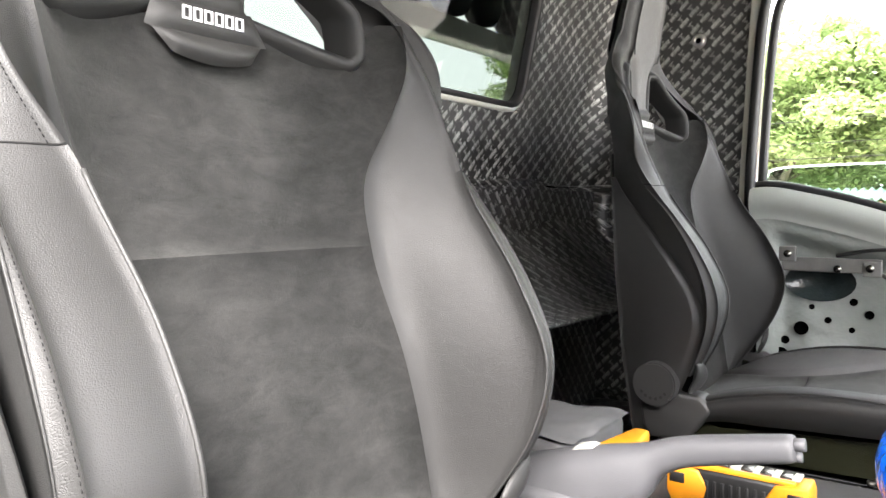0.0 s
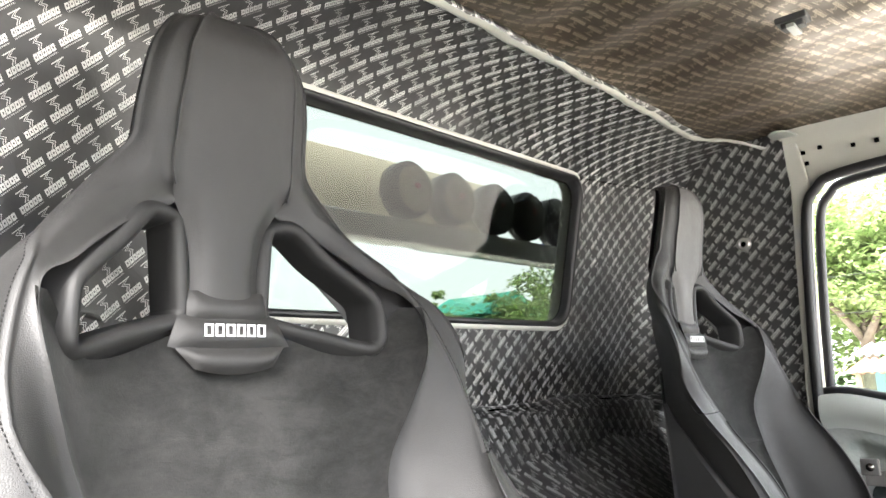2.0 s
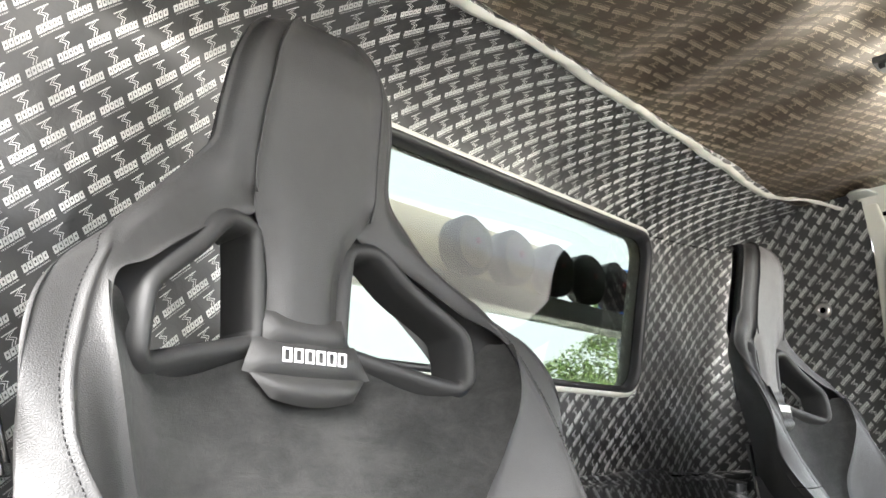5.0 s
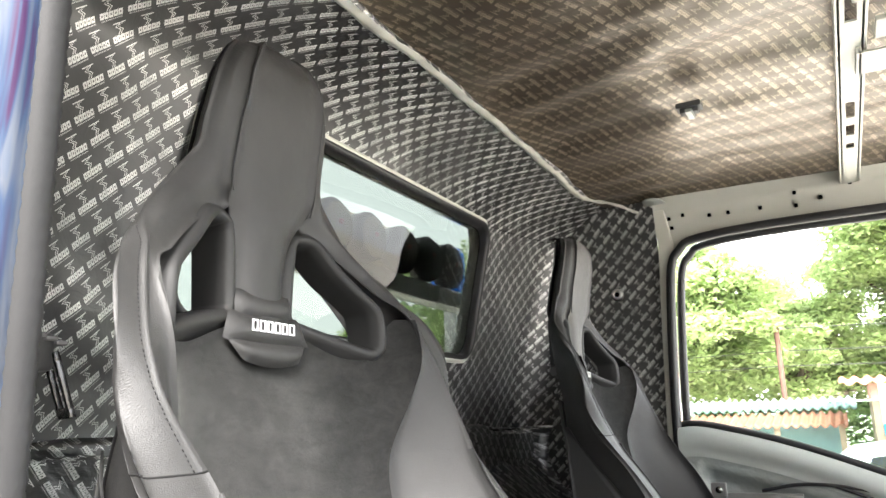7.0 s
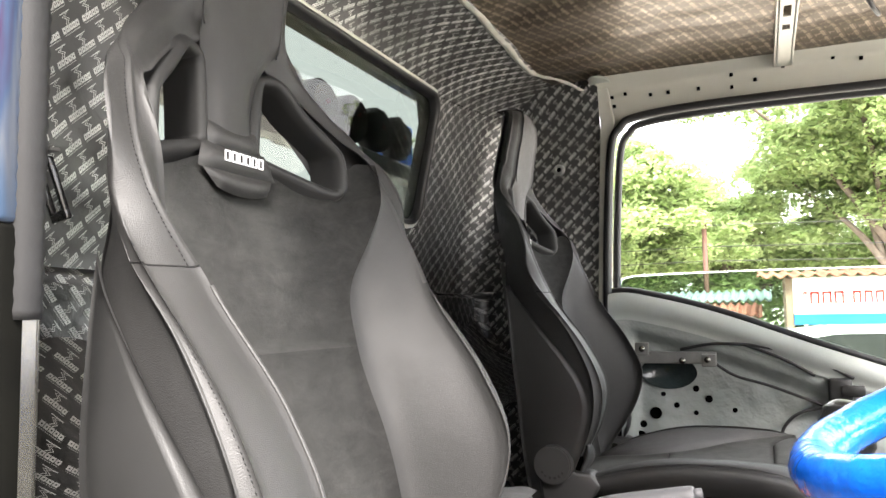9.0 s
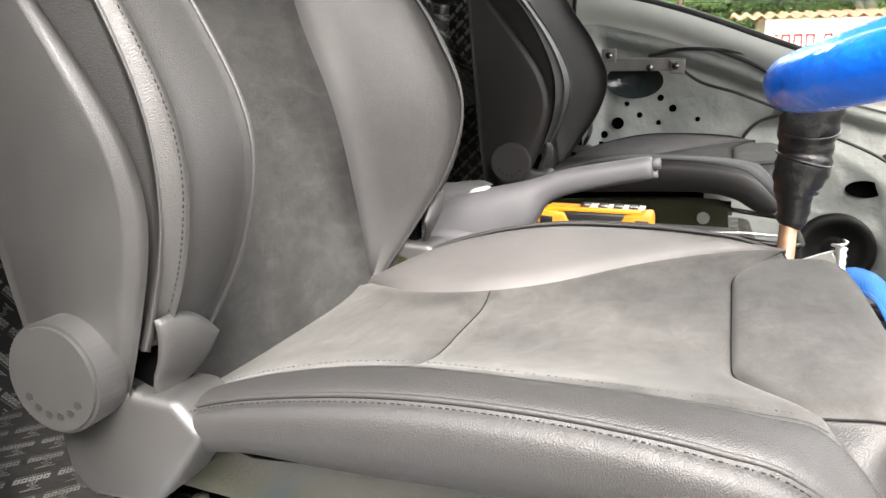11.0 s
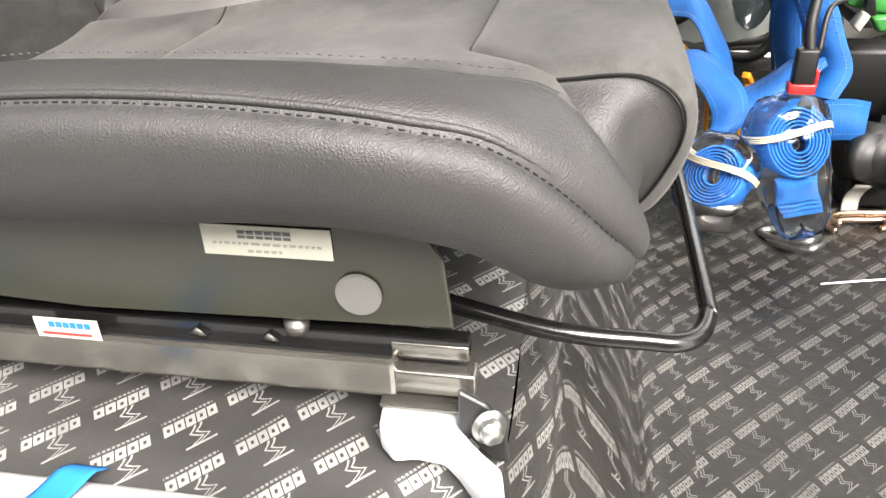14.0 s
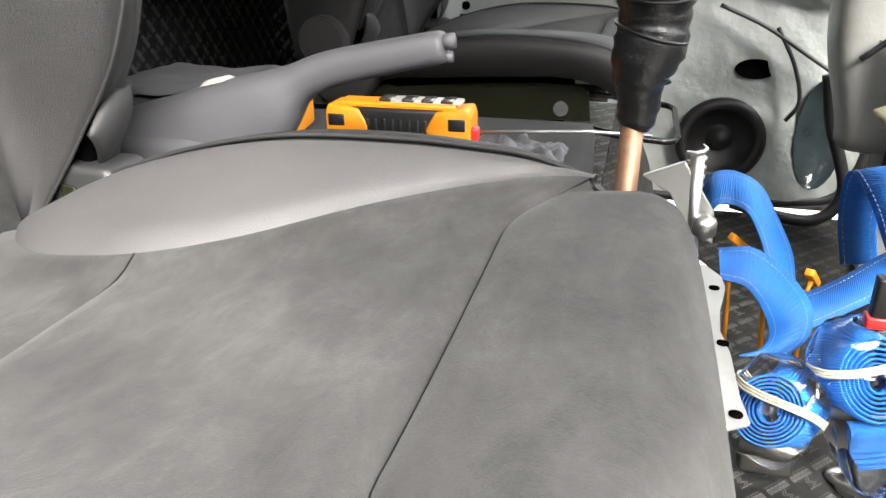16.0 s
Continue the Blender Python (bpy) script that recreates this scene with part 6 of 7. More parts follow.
strap("blue ratchet strap standing in a tall loop", (0.315, 1.066, -0.146), [(-0.000, 0.074, 0.163), (-0.016, 0.064, 0.230), (-0.021, 0.034, 0.301), (-0.005, -0.016, 0.278), (0.012, -0.036, 0.236), (0.025, -0.051, 0.197), (0.008, -0.071, 0.165)], [(-0.52, 0.74, -0.42), (-0.58, 0.79, -0.19), (-0.66, 0.64, -0.38), (-0.79, 0.60, -0.11), (-0.76, 0.65, -0.04), (-0.72, 0.68, -0.10), (-0.67, 0.74, -0.08)])
strap("low length of blue ratchet strap on the footwell floor", (0.350, 1.014, -0.146), [(-0.050, 0.006, 0.119), (-0.014, 0.001, 0.123), (0.016, -0.004, 0.129), (0.049, -0.004, 0.128)], [(0.06, 0.75, 0.66), (-0.09, 0.56, 0.82), (-0.06, 0.44, 0.90), (0.20, 0.66, 0.72)])


M_PINKBEIGE = worn("brown_pink_plastic", (0.30, 0.20, 0.14), (0.36, 0.25, 0.18), 0.5, 30)
M_CREAMTIE = worn("cream_tie", (0.34, 0.32, 0.25), (0.42, 0.40, 0.32), 0.6, 40)


def coil_pack(place, r0, turn, label, tail=0.0):
    r = root("strap_pack", place, label, "strap pack", "packed straps")
    m = pose(0, 0, 0, *turn)
    sp = []
    for i in range(150):
        a = i * 0.30
        q = 0.010 + (r0 - 0.012) * i / 149
        sp.append(m @ Vector((q * math.cos(a), q * math.sin(a) * 1.12, 0)))
    V, F, T = [], [], []
    ax = (m.to_3x3() @ Vector((0, 0, 1))) * 0.026
    for i, p in enumerate(sp):
        V += [p + ax, p - ax]
        T += [(i * 0.01, 0.05), (i * 0.01, 0)]
        if i:
            F.append((2 * i - 2, 2 * i - 1, 2 * i + 1, 2 * i))
    c = part("coil", (V, F, T), M_WEB, r, "rolled blue strap")
    c.modifiers.new("t", "SOLIDIFY").thickness = 0.002
    bag = bmesh.new()
    bmesh.ops.create_uvsphere(bag, u_segments=40, v_segments=24, radius=1.0)
    for v in bag.verts:
        d = v.co.copy()
        s = 1 / max(abs(d.x) ** 3 + abs(d.y) ** 3 + abs(d.z) ** 3, 1e-6) ** (1 / 3)
        d *= s
        d = Vector((d.x * (r0 + 0.008), d.y * (r0 * 1.25 + 0.010), d.z * 0.036))
        d += d.normalized() * 0.006 * noise.noise(Vector((d.x * 40, d.y * 40, d.z * 60)))
        if d.y < 0:
            d = Vector((d.x * (1 - 0.12 * tail), d.y * (1 + tail), d.z * (1 - 0.45 * tail * min(1.0, -d.y / r0))))
        v.co = m @ d
    b = part("bag", bag, M_BAG, r, "clear plastic bag")
    b.visible_shadow = False
    if tail:
        lay = []
        for q in range(4):
            lay.append(grid(lambda a, b, q=q: m @ Vector((-0.024 + 0.048 * a + 0.003 * q - 0.005, -r0 * (0.95 + (0.75 + 0.14 * q) * b), 0.010 - 0.006 * q + 0.005 * math.sin(5 * b + q))), 4, 12))
        part("strap_tail", merge(*lay), M_WEB, r, "folded end of the blue strap").modifiers.new("t", "SOLIDIFY").thickness = 0.0018
    band = [m @ Vector(((r0 + 0.011) * math.cos(t * math.pi / 20), 0.012 + 0.004 * math.sin(t / 3), 0.040 * math.sin(t * math.pi / 20))) for t in range(40)]
    part("tie", merge(*[tube([p + (m.to_3x3() @ Vector((0, k_, 0))) for p in band], 0.0016, 5, True) for k_ in (-0.003, 0, 0.003)]), M_CREAMTIE, r, "cream tie band")
    part("ratchet", merge(pieces(box(-0.028, 0.028, -r0 * 0.4, r0 * 0.2, -0.13 + 0.055, -0.085 + 0.055, 0.004)), tube([(-0.03, -0.02, -0.03), (0.03, -0.02, -0.03)], 0.008, 10)), M_STUD, r, "zinc ratchet")
    return r


coil_pack((0.275, 0.905, -0.014), 0.043, (62, -6, 14), "clear bag with a rolled blue ratchet strap and hooks", 0.9)
coil_pack((0.190, 0.885, -0.055), 0.038, (60, 12, -30), "clear bag with a rolled blue strap lying under the straps")


def hook_pair(place, turn, label, gold=True):
    r = root("strap_hook", place, label, "hook", "strap hooks")
    m = pose(0, 0, 0, *turn)
    pts = [m @ Vector(p) for p in [(-0.03, -0.012, 0.006), (-0.03, 0.012, 0.006), (0.0, 0.014, 0.006), (0.035, 0.006, 0.006), (0.052, -0.002, 0.008), (0.050, -0.018, 0.008), (0.030, -0.020, 0.006)]]
    part("wire", tube(spline(pts, 6), 0.0042, 8), M_GOLD if gold else M_STEEL, r, "", True)
    part("wire", tube(spline([p + (m.to_3x3() @ Vector((0.004, 0.0, 0.010))) for p in pts], 6), 0.0042, 8), M_GOLD if gold else M_STEEL, r)


hook_pair((0.385, 0.935, -0.146), (0, 0, 20), "yellow zinc plated strap hook on the floor sheet")
hook_pair((0.300, 0.862, -0.142), (0, 20, 130), "shiny zinc hook inside the clear bag", False)
for px_, py_, pz_, t_ in ((0.165, 1.10, 0.045, 30), (0.20, 1.02, 0.02, -20), (0.26, 1.12, 0.0, 60)):
    oc = root("orange_clip", (px_, py_, -0.146), "orange plastic clip among the blue straps", "clip", "orange clips")
    m = pose(0, 0, pz_ + 0.146, 0, 40, t_)
    part("jaw", ([m @ v for v in pieces(box(-0.022, 0.022, -0.006, 0.006, -0.005, 0.005, 0.002))[0]], pieces(box(-0.022, 0.022, -0.006, 0.006, -0.005, 0.005, 0.002))[1]), M_YELLOW, oc)
    part("pin", tube([m @ Vector((0, 0, -0.005)), m @ Vector((0.0, 0, -0.02)), Vector((0.0, 0.0, 0.0))], 0.003, 6), M_YELLOW, oc)

buck = root("belt_buckle", (0.262, 0.86, 0.07), "black cable plug with a red clip hanging over the straps", "buckle")
part("plug", pieces(box(-0.012, 0.012, -0.008, 0.008, 0.008, 0.050, 0.003)), M_BEZEL, buck)
part("red_clip", merge(pieces(box(-0.015, 0.015, -0.009, 0.009, -0.002, 0.010, 0.002)), pieces(box(0.012, 0.016, -0.007, 0.007, 0.008, 0.026, 0.001))), M_RED, buck, "red clip")
part("cable", tube(spline([(0.002, 0, 0.046), (0.0, 0.01, 0.08), (0.012, 0.03, 0.12), (0.06, 0.08, 0.17), (0.12, 0.12, 0.195), (0.22, 0.16, 0.21)], 22), [0.0056 + 0.0012 * (i % 2) for i in range(111)], 10), M_RUBBER, buck, "black corrugated cable")
part("thin_cable", tube(spline([(0.012, 0, 0.045), (0.02, 0.02, 0.09), (0.05, 0.05, 0.10), (0.09, 0.10, 0.15), (0.16, 0.14, 0.20)], 8), 0.0032, 6), M_RUBBER, buck)

mod = root("heater_module", (0.42, 1.22, -0.10), "pale yellow plastic control unit with green wiring blocks and steel levers", "control unit")
part("case_body", prism([(-0.095, 0.290), (-0.046, 0.310), (-0.003, 0.306), (0.032, 0.277), (0.046, 0.220), (0.008, 0.210), (-0.018, 0.248), (-0.059, 0.253)], -0.050, 0.05, "y", 0.005, 2), M_CREAM, mod, "pale yellow ribbed casing")
part("case_front", prism([(-0.013, 0.251), (0.009, 0.271), (0.046, 0.246), (0.058, 0.200), (0.015, 0.214)], -0.060, 0.03, "y", 0.004, 2), M_CREAM, mod)
for q_ in range(7):
    part("rib", pieces(box(0.045 + 0.012 * q_, 0.049 + 0.012 * q_, -0.064, -0.055, 0.215, 0.246, 0.001)), M_CREAM, mod)
part("end_face", prism([(-0.094, 0.287), (-0.065, 0.270), (-0.060, 0.255), (-0.090, 0.272)], -0.0545, -0.049, "y", 0.001, 1), M_PINKBEIGE, mod, "brown-pink connector face")
part("green_block", prism([(-0.081, 0.244), (-0.065, 0.250), (-0.019, 0.237), (0.008, 0.227), (0.051, 0.207), (0.056, 0.190), (0.012, 0.194), (-0.033, 0.204), (-0.068, 0.229)], -0.072, -0.045, "y", 0.006, 3), M_GREEN, mod, "green plastic housing")
part("green_cap", prism([(-0.003, 0.190), (0.023, 0.194), (0.032, 0.174), (0.012, 0.167)], -0.080, -0.050, "y", 0.006, 3), M_GREEN, mod, "green plastic cap")
part("steel_arm", tube(spline([(-0.085, 0.000, 0.344), (-0.056, -0.010, 0.329), (-0.020, -0.020, 0.317), (0.011, -0.030, 0.307)], 6), 0.009, 8), M_STEEL, mod, "steel lever arm")
part("steel_link", tube(spline([(-0.094, -0.010, 0.332), (-0.070, -0.020, 0.316), (-0.042, -0.020, 0.320), (-0.031, 0.000, 0.332)], 6), 0.007, 8), M_STEEL, mod, "steel link")
part("short_hose", tube([(-0.023, -0.075, 0.268), (-0.016, -0.080, 0.234), (-0.007, -0.085, 0.195)], 0.0075, 10), M_RUBBER, mod, "short black hose")
part("lead", tube(spline([(-0.084, -0.120, 0.214), (-0.068, -0.120, 0.223), (-0.057, -0.110, 0.244), (-0.051, -0.100, 0.278), (-0.039, -0.090, 0.299)], 6), 0.0055, 8), M_RUBBER, mod, "black cable")
part("white_plug", prism([(-0.030, 0.181), (-0.019, 0.202), (-0.008, 0.195), (-0.019, 0.171)], -0.095, -0.07, "y", 0.003, 2), M_PLASTICWHITE, mod, "white plug")
part("dark_frame", merge(pieces(box(-0.01, 0.16, -0.02, 0.05, 0.02, 0.13, 0.01)), pieces(box(0.02, 0.08, 0.0, 0.06, -0.046, 0.06, 0.006))), M_BEZEL, mod, "black mounting frame")
# black plate added for the dark gap between tank and unit
part("bulkhead", merge(pieces(box(-0.026, 0.20, 0.172, 0.184, 0.14, 0.40, 0.004)), pieces(box(0.02, 0.06, 0.045, 0.175, 0.145, 0.165, 0.002))), M_BEZEL, mod, "black plate added for the dark gap behind the unit")
part("grey_post", pieces(box(0.085, 0.110, -0.075, -0.045, -0.046, 0.10, 0.004)), M_STRIP, mod, "grey steel post")
tank = root("washer_tank", (0.375, 1.52, -0.13), "milky white plastic tank beside the far door", "tank")
def tank_f(a, b):
    ang = 2 * math.pi * a
    w = 0.062 + 0.030 * sm(0.0, 0.6, b)
    d = 0.06
    c, s = math.cos(ang), math.sin(ang)
    return (0.02 * (1 - b) * 1.0 + w * math.copysign(abs(c) ** 0.5, c) + 0.02, d * math.copysign(abs(s) ** 0.5, s), 0.21 + 0.31 * b)
V, F, T = grid(tank_f, 32, 20, close_u=True)
part("vessel", (V, F + [tuple(range(32))[::-1], tuple(20 * 32 + i for i in range(32))]), worn("milky_tank_plastic", (0.20, 0.203, 0.19), (0.29, 0.29, 0.27), 0.3, 9, grain=60, relief=0.002), tank)
part("stand", pieces(box(0.045, 0.12, -0.03, 0.05, -0.017, 0.24, 0.01)), M_DOORPAINT, tank)
for i in range(5):
    part("linkage", tube(spline([(-0.03 + 0.02 * i, -0.075, 0.36 + 0.03 * math.sin(i)), (0.02 + 0.01 * i, -0.085, 0.40 - 0.02 * i), (0.06, -0.08, 0.37 + 0.012 * i)], 5), 0.005, 7), M_STEEL if i % 2 else M_RUBBER, tank)
hous = root("dark_housing", (0.42, 1.02, -0.146), "black plastic housing on the footwell floor", "housing")
part("drum", pieces(disc((0.0, 0.0, 0.075), (0.5, -0.8, 0.2), 0.045, 0.07, 26, 0.008)), M_BEZEL, hous)
part("base_box", pieces(box(-0.03, 0.09, -0.02, 0.05, 0.0, 0.06, 0.008)), M_BEZEL, hous)
part("grey_lid", pieces(disc((-0.015, -0.028, 0.082), (0.5, -0.8, 0.2), 0.034, 0.03, 22, 0.004)), M_SHELL, hous, "grey lid")
tag = root("white_tag", (0.398, 0.985, -0.146), "crumpled white tag on the floor", "tag")
part("sheet", grid(lambda a, b: (-0.012 + 0.022 * a + 0.008 * b, 0.010 * math.sin(4 * b), 0.0 + 0.046 * b), 5, 8), M_PLASTICWHITE, tag).modifiers.new("t", "SOLIDIFY").thickness = 0.001
zip_ = root("cable_tie", (0.36, 0.79, -0.143), "thin white cable tie on the footwell floor", "cable tie")
part("tie", tube([(-0.05, -0.01, 0.0), (0.0, 0.0, 0.002), (0.07, 0.02, 0.0)], 0.0014, 5), M_WHITE_INK, zip_)

setting(part("trim_far_weatherstrip", tube(spline([(0.361, 1.70, 0.163), (0.381, 1.70, 0.076), (0.412, 1.70, -0.004), (0.426, 1.70, -0.057), (0.414, 1.70, -0.101), (0.378, 1.70, -0.125), (0.321, 1.70, -0.122), (0.224, 1.70, -0.100)], 8), 0.012, 10), M_RUBBER), "black rubber seal round the foot of the far door", "trim")

# white seat foot bracket at the front of the platform
br = root("seat_bracket", (-0.06, 0.255, 0.072), "white painted steel seat bracket bolted at the platform edge", "bracket")
part("arm", prism([(-0.029, 0.010), (0.011, 0.016), (0.0165, -0.024), (0.028, -0.038), (0.041, -0.050), (0.044, -0.066), (0.044, -0.120), (0.034, -0.120), (0.034, -0.066), (0.020, -0.047), (0.011, -0.038), (-0.004, -0.036), (-0.015, -0.039), (-0.0245, -0.029)], 0.006, 0.023, "z", 0.003, 3), worn("white_bracket_paint", (0.42, 0.44, 0.46), (0.54, 0.55, 0.56), 0.3, 14, relief=0.0002), br)
part("plate", pieces(box(-0.026, 0.022, -0.020, 0.016, 0.0255, 0.0285, 0.001)), M_RAIL, br, "black rail end plate", False)
part("lug", prism([(0.017, 0.026), (0.0175, 0.050), (0.0316, 0.0421), (0.0409, 0.0272), (0.0424, 0.006), (0.0370, 0.0055), (0.030, 0.012)], -0.030, -0.026, "y", 0.001, 1), M_BEZEL, br, "black steel lug", False)
part("bolt", merge(pieces(disc((0.0330, -0.032, 0.0310), (0.45, -0.87, 0.2), 0.0090, 0.003, 24, 0.001)), pieces(disc((0.0345, -0.036, 0.0318), (0.45, -0.87, 0.2), 0.0066, 0.007, 6, 0.0006))), M_STEEL, br, "zinc plated bolt")
wirebit = root("thin_wire", (-0.54, 0.235, 0.078), "thin white wire on the floor sheet", "wire")
part("wire", tube(spline([(-0.05, -0.03, 0.0), (0.0, -0.01, 0.003), (0.04, 0.0, 0.012), (0.06, 0.01, 0.03)], 6), 0.0012, 5), M_WHITE_INK, wirebit)


# ---- outside ----
GZ = -1.0
M_GROUND = worn("grey_concrete_ground", (0.40, 0.37, 0.32), (0.50, 0.47, 0.41), 0.85, 0.6, grain=20, relief=0.004)
setting(part("ground", ([(-400, -400, GZ), (400, -400, GZ), (400, 400, GZ), (-400, 400, GZ)], [(0, 1, 2, 3)]), M_GROUND, None, "", False), "grey concrete yard", "ground")


def leaf_material(name, a, b):
    m = mat(name, a, 0.55, 0, 0.3)
    info = m.node_tree.nodes.new("ShaderNodeNewGeometry")
    wire(m, ramp(m, info.outputs["Random Per Island"], [(0.0, a), (0.6, b), (1.0, tuple(min(1, c * 1.25) for c in b))]), bsdf(m).inputs["Base Color"])
    bsdf(m).inputs["Transmission Weight"].default_value = 0.0
    out = m.node_tree.nodes["Material Output"]
    tr = node(m, "BsdfTranslucent", Color=(*[min(1, c * 2.2) for c in b], 1))
    mx = node(m, "MixShader", Fac=0.45)
    wire(m, bsdf(m).outputs[0], mx.inputs[1])
    wire(m, tr.outputs[0], mx.inputs[2])
    wire(m, mx.outputs[0], out.inputs["Surface"])
    return m


# leaf greens paled: haze over the trees put into the colour
M_LEAF = leaf_material("green_leaves", (0.13, 0.18, 0.075), (0.225, 0.285, 0.13))
M_BARK = worn("grey_bark", (0.10, 0.08, 0.06), (0.18, 0.15, 0.12), 0.9, 4, grain=60, relief=0.02)


def tree(place, height, spread, seed, leaves=9000, size=0.22):
    rn = random.Random(seed)
    r = root("tree", place, "broad leafy green tree beyond the yard", "tree", "trees beyond the yard")
    limbs = [tube(spline([(0, 0, 0), (0.1, 0.05, height * 0.2), (0.0, 0.1, height * 0.42)], 4), [0.28 - 0.018 * i for i in range(9)], 10)]
    ends = []
    for i in range(11):
        a = i * 2.4 + rn.uniform(-0.3, 0.3)
        L = spread * rn.uniform(0.45, 0.95)
        z0 = height * rn.uniform(0.22, 0.42)
        z1 = height * rn.uniform(0.40, 0.92)
        p = [(0, 0.05, z0), (0.4 * L * math.cos(a), 0.4 * L * math.sin(a), z0 + 0.5 * (z1 - z0)), (L * math.cos(a), L * math.sin(a), z1)]
        limbs.append(tube(spline(p, 4), [0.13 - 0.012 * k_ for k_ in range(9)], 7))
        ends.append(Vector(p[2]))
        ends.append(Vector(p[1]) + Vector((0, 0, 0.5)))
    part("trunk", merge(*limbs), M_BARK, r)
    clumps = []
    for e in ends:
        for _ in range(7):
            clumps.append((e + Vector((rn.gauss(0, 0.18), rn.gauss(0, 0.18), rn.gauss(0, 0.12))) * spread * 0.9, spread * rn.uniform(0.10, 0.24)))
    V, F = [], []
    for _ in range(leaves):
        c, q = rn.choice(clumps)
        d = Vector((rn.gauss(0, 1), rn.gauss(0, 1), rn.gauss(0, 1)))
        d = d.normalized() * q * rn.uniform(0.45, 1.1)
        d.z *= 0.55
        p = c + d
        s = size * rn.uniform(0.6, 1.3)
        n = Vector((rn.gauss(0, 0.6), rn.gauss(0, 0.6), 1)).normalized()
        t1 = n.orthogonal().normalized()
        t1.rotate(Matrix.Rotation(rn.uniform(0, 6.28), 3, n))
        t2 = n.cross(t1)
        o = len(V)
        V += [p - t1 * s, p - t2 * s * 0.5 + n * s * 0.1, p + t1 * s, p + t2 * s * 0.5 + n * s * 0.1]
        F.append((o, o + 1, o + 2, o + 3))
    part("crown", (V, F), M_LEAF, r, "", False)


tree((-5.2, 24.5, GZ), 8.3, 4.2, 1, 75000, 0.10)
tree((-1.4, 27.0, GZ), 7.0, 4.4, 2, 65000, 0.10)
tree((3.4, 25.0, GZ), 10.6, 5.0, 3, 100000, 0.10)
tree((-11.5, 26.0, GZ), 9.0, 5.2, 4, 45000, 0.12)
tree((-22.0, 33.5, GZ), 6.0, 3.6, 6, 9000, 0.2)
tree((-24.0, 25.0, GZ), 5.0, 3.2, 8, 7000, 0.2)
tree((11.0, 27.0, GZ), 9.0, 5.5, 7, 25000, 0.14)
hedge_v, hedge_f = [], []
rn = random.Random(11)
for _ in range(45000):
    p = Vector((rn.uniform(-26, 16), rn.uniform(29, 33), GZ + rn.uniform(0, 1) ** 0.7 * rn.uniform(3.0, 6.0)))
    s = rn.uniform(0.10, 0.2)
    n = Vector((rn.gauss(0, 0.6), rn.gauss(0, 0.6), 1)).normalized()
    t1 = n.orthogonal().normalized()
    t2 = n.cross(t1)
    o = len(hedge_v)
    hedge_v += [p - t1 * s, p - t2 * s * 0.6, p + t1 * s, p + t2 * s * 0.6]
    hedge_f.append((o, o + 1, o + 2, o + 3))
tagged(part("far_thicket", (hedge_v, hedge_f), M_LEAF, None, "", False), "dense green thicket behind the trees", "thicket", kind="stuff")

# unseen wall added to cut the low light from the near side
setting(part("wall_yard", box(-9.0, 3.0, -2.6, -2.4, GZ, 2.0, 0.02), worn("dark_grey_render", (0.030, 0.029, 0.027), (0.050, 0.048, 0.045), 0.85, 1.2, grain=30, relief=0.004), None, "", False), "plain dark grey wall added out of view to block low light", "wall")

# sheds with corrugated roofs
M_REDROOF = worn("rusty_red_sheet", (0.30, 0.09, 0.06), (0.42, 0.18, 0.12), 0.6, 2, grain=30, relief=0.002)
M_TEALROOF = worn("grey_green_sheet", (0.10, 0.16, 0.15), (0.20, 0.25, 0.24), 0.6, 2, grain=30, relief=0.002)
M_WOOD = worn("weathered_wood", (0.16, 0.11, 0.08), (0.28, 0.2, 0.15), 0.85, 3, grain=40, relief=0.003)
M_BLUEWALL = worn("pale_blue_wall", (0.22, 0.36, 0.42), (0.32, 0.46, 0.52), 0.7, 2, grain=30)
def corrugated(x0, x1, y0, y1, z0, z1, waves):
    return grid(lambda a, b: (x0 + (x1 - x0) * a, y0 + (y1 - y0) * b, z0 + (z1 - z0) * b + 0.035 * math.sin(2 * math.pi * waves * a)), waves * 6, 4)
shed = root("shed", (-1.5, 17.0, GZ), "low open shed with red and grey corrugated roof", "shed")
for nm, m, args in (("roof", M_REDROOF, (-2.2, 1.4, -1.3, 0.3, 1.42, 1.66, 22)), ("upper_roof", M_TEALROOF, (-2.4, 1.6, 0.25, 1.9, 1.74, 1.98, 24))):
    part(nm, corrugated(*args), m, shed).modifiers.new("t", "SOLIDIFY").thickness = 0.02
part("wall", pieces(box(-2.0, 1.3, 0.1, 0.2, 0.0, 1.55)), M_BLUEWALL, shed, "", False)
for x in (-2.0, -0.9, 0.2, 1.3):
    part("post", pieces(box(x - 0.05, x + 0.05, -1.25, -1.15, 0, 1.44)), M_WOOD, shed, "", False)
stall = root("roadside_stall", (2.2, 15.5, GZ), "roadside stall with a white sign board and a blue band", "stall")
part("roof", corrugated(-2.35, 2.6, -0.95, 1.6, 2.13, 2.32, 22), M_REDROOF, stall).modifiers.new("t", "SOLIDIFY").thickness = 0.02
part("side_wall", pieces(box(-1.88, -1.76, -0.7, 1.4, 0, 2.12)), M_WOOD, stall, "brown wooden side", False)
sg = part("sign", pieces(box(-1.76, 2.6, -0.72, -0.68, 1.40, 2.10, 0.005)), worn("white_sign_board", (0.70, 0.72, 0.74), (0.8, 0.8, 0.8), 0.5, 2, relief=0), stall, "white sign board with red lettering bars", False)
part("blue_band", pieces(box(-1.76, 2.6, -0.735, -0.70, 1.25, 1.44, 0.004)), M_TAPE, stall, "blue band", False)
x = -1.60
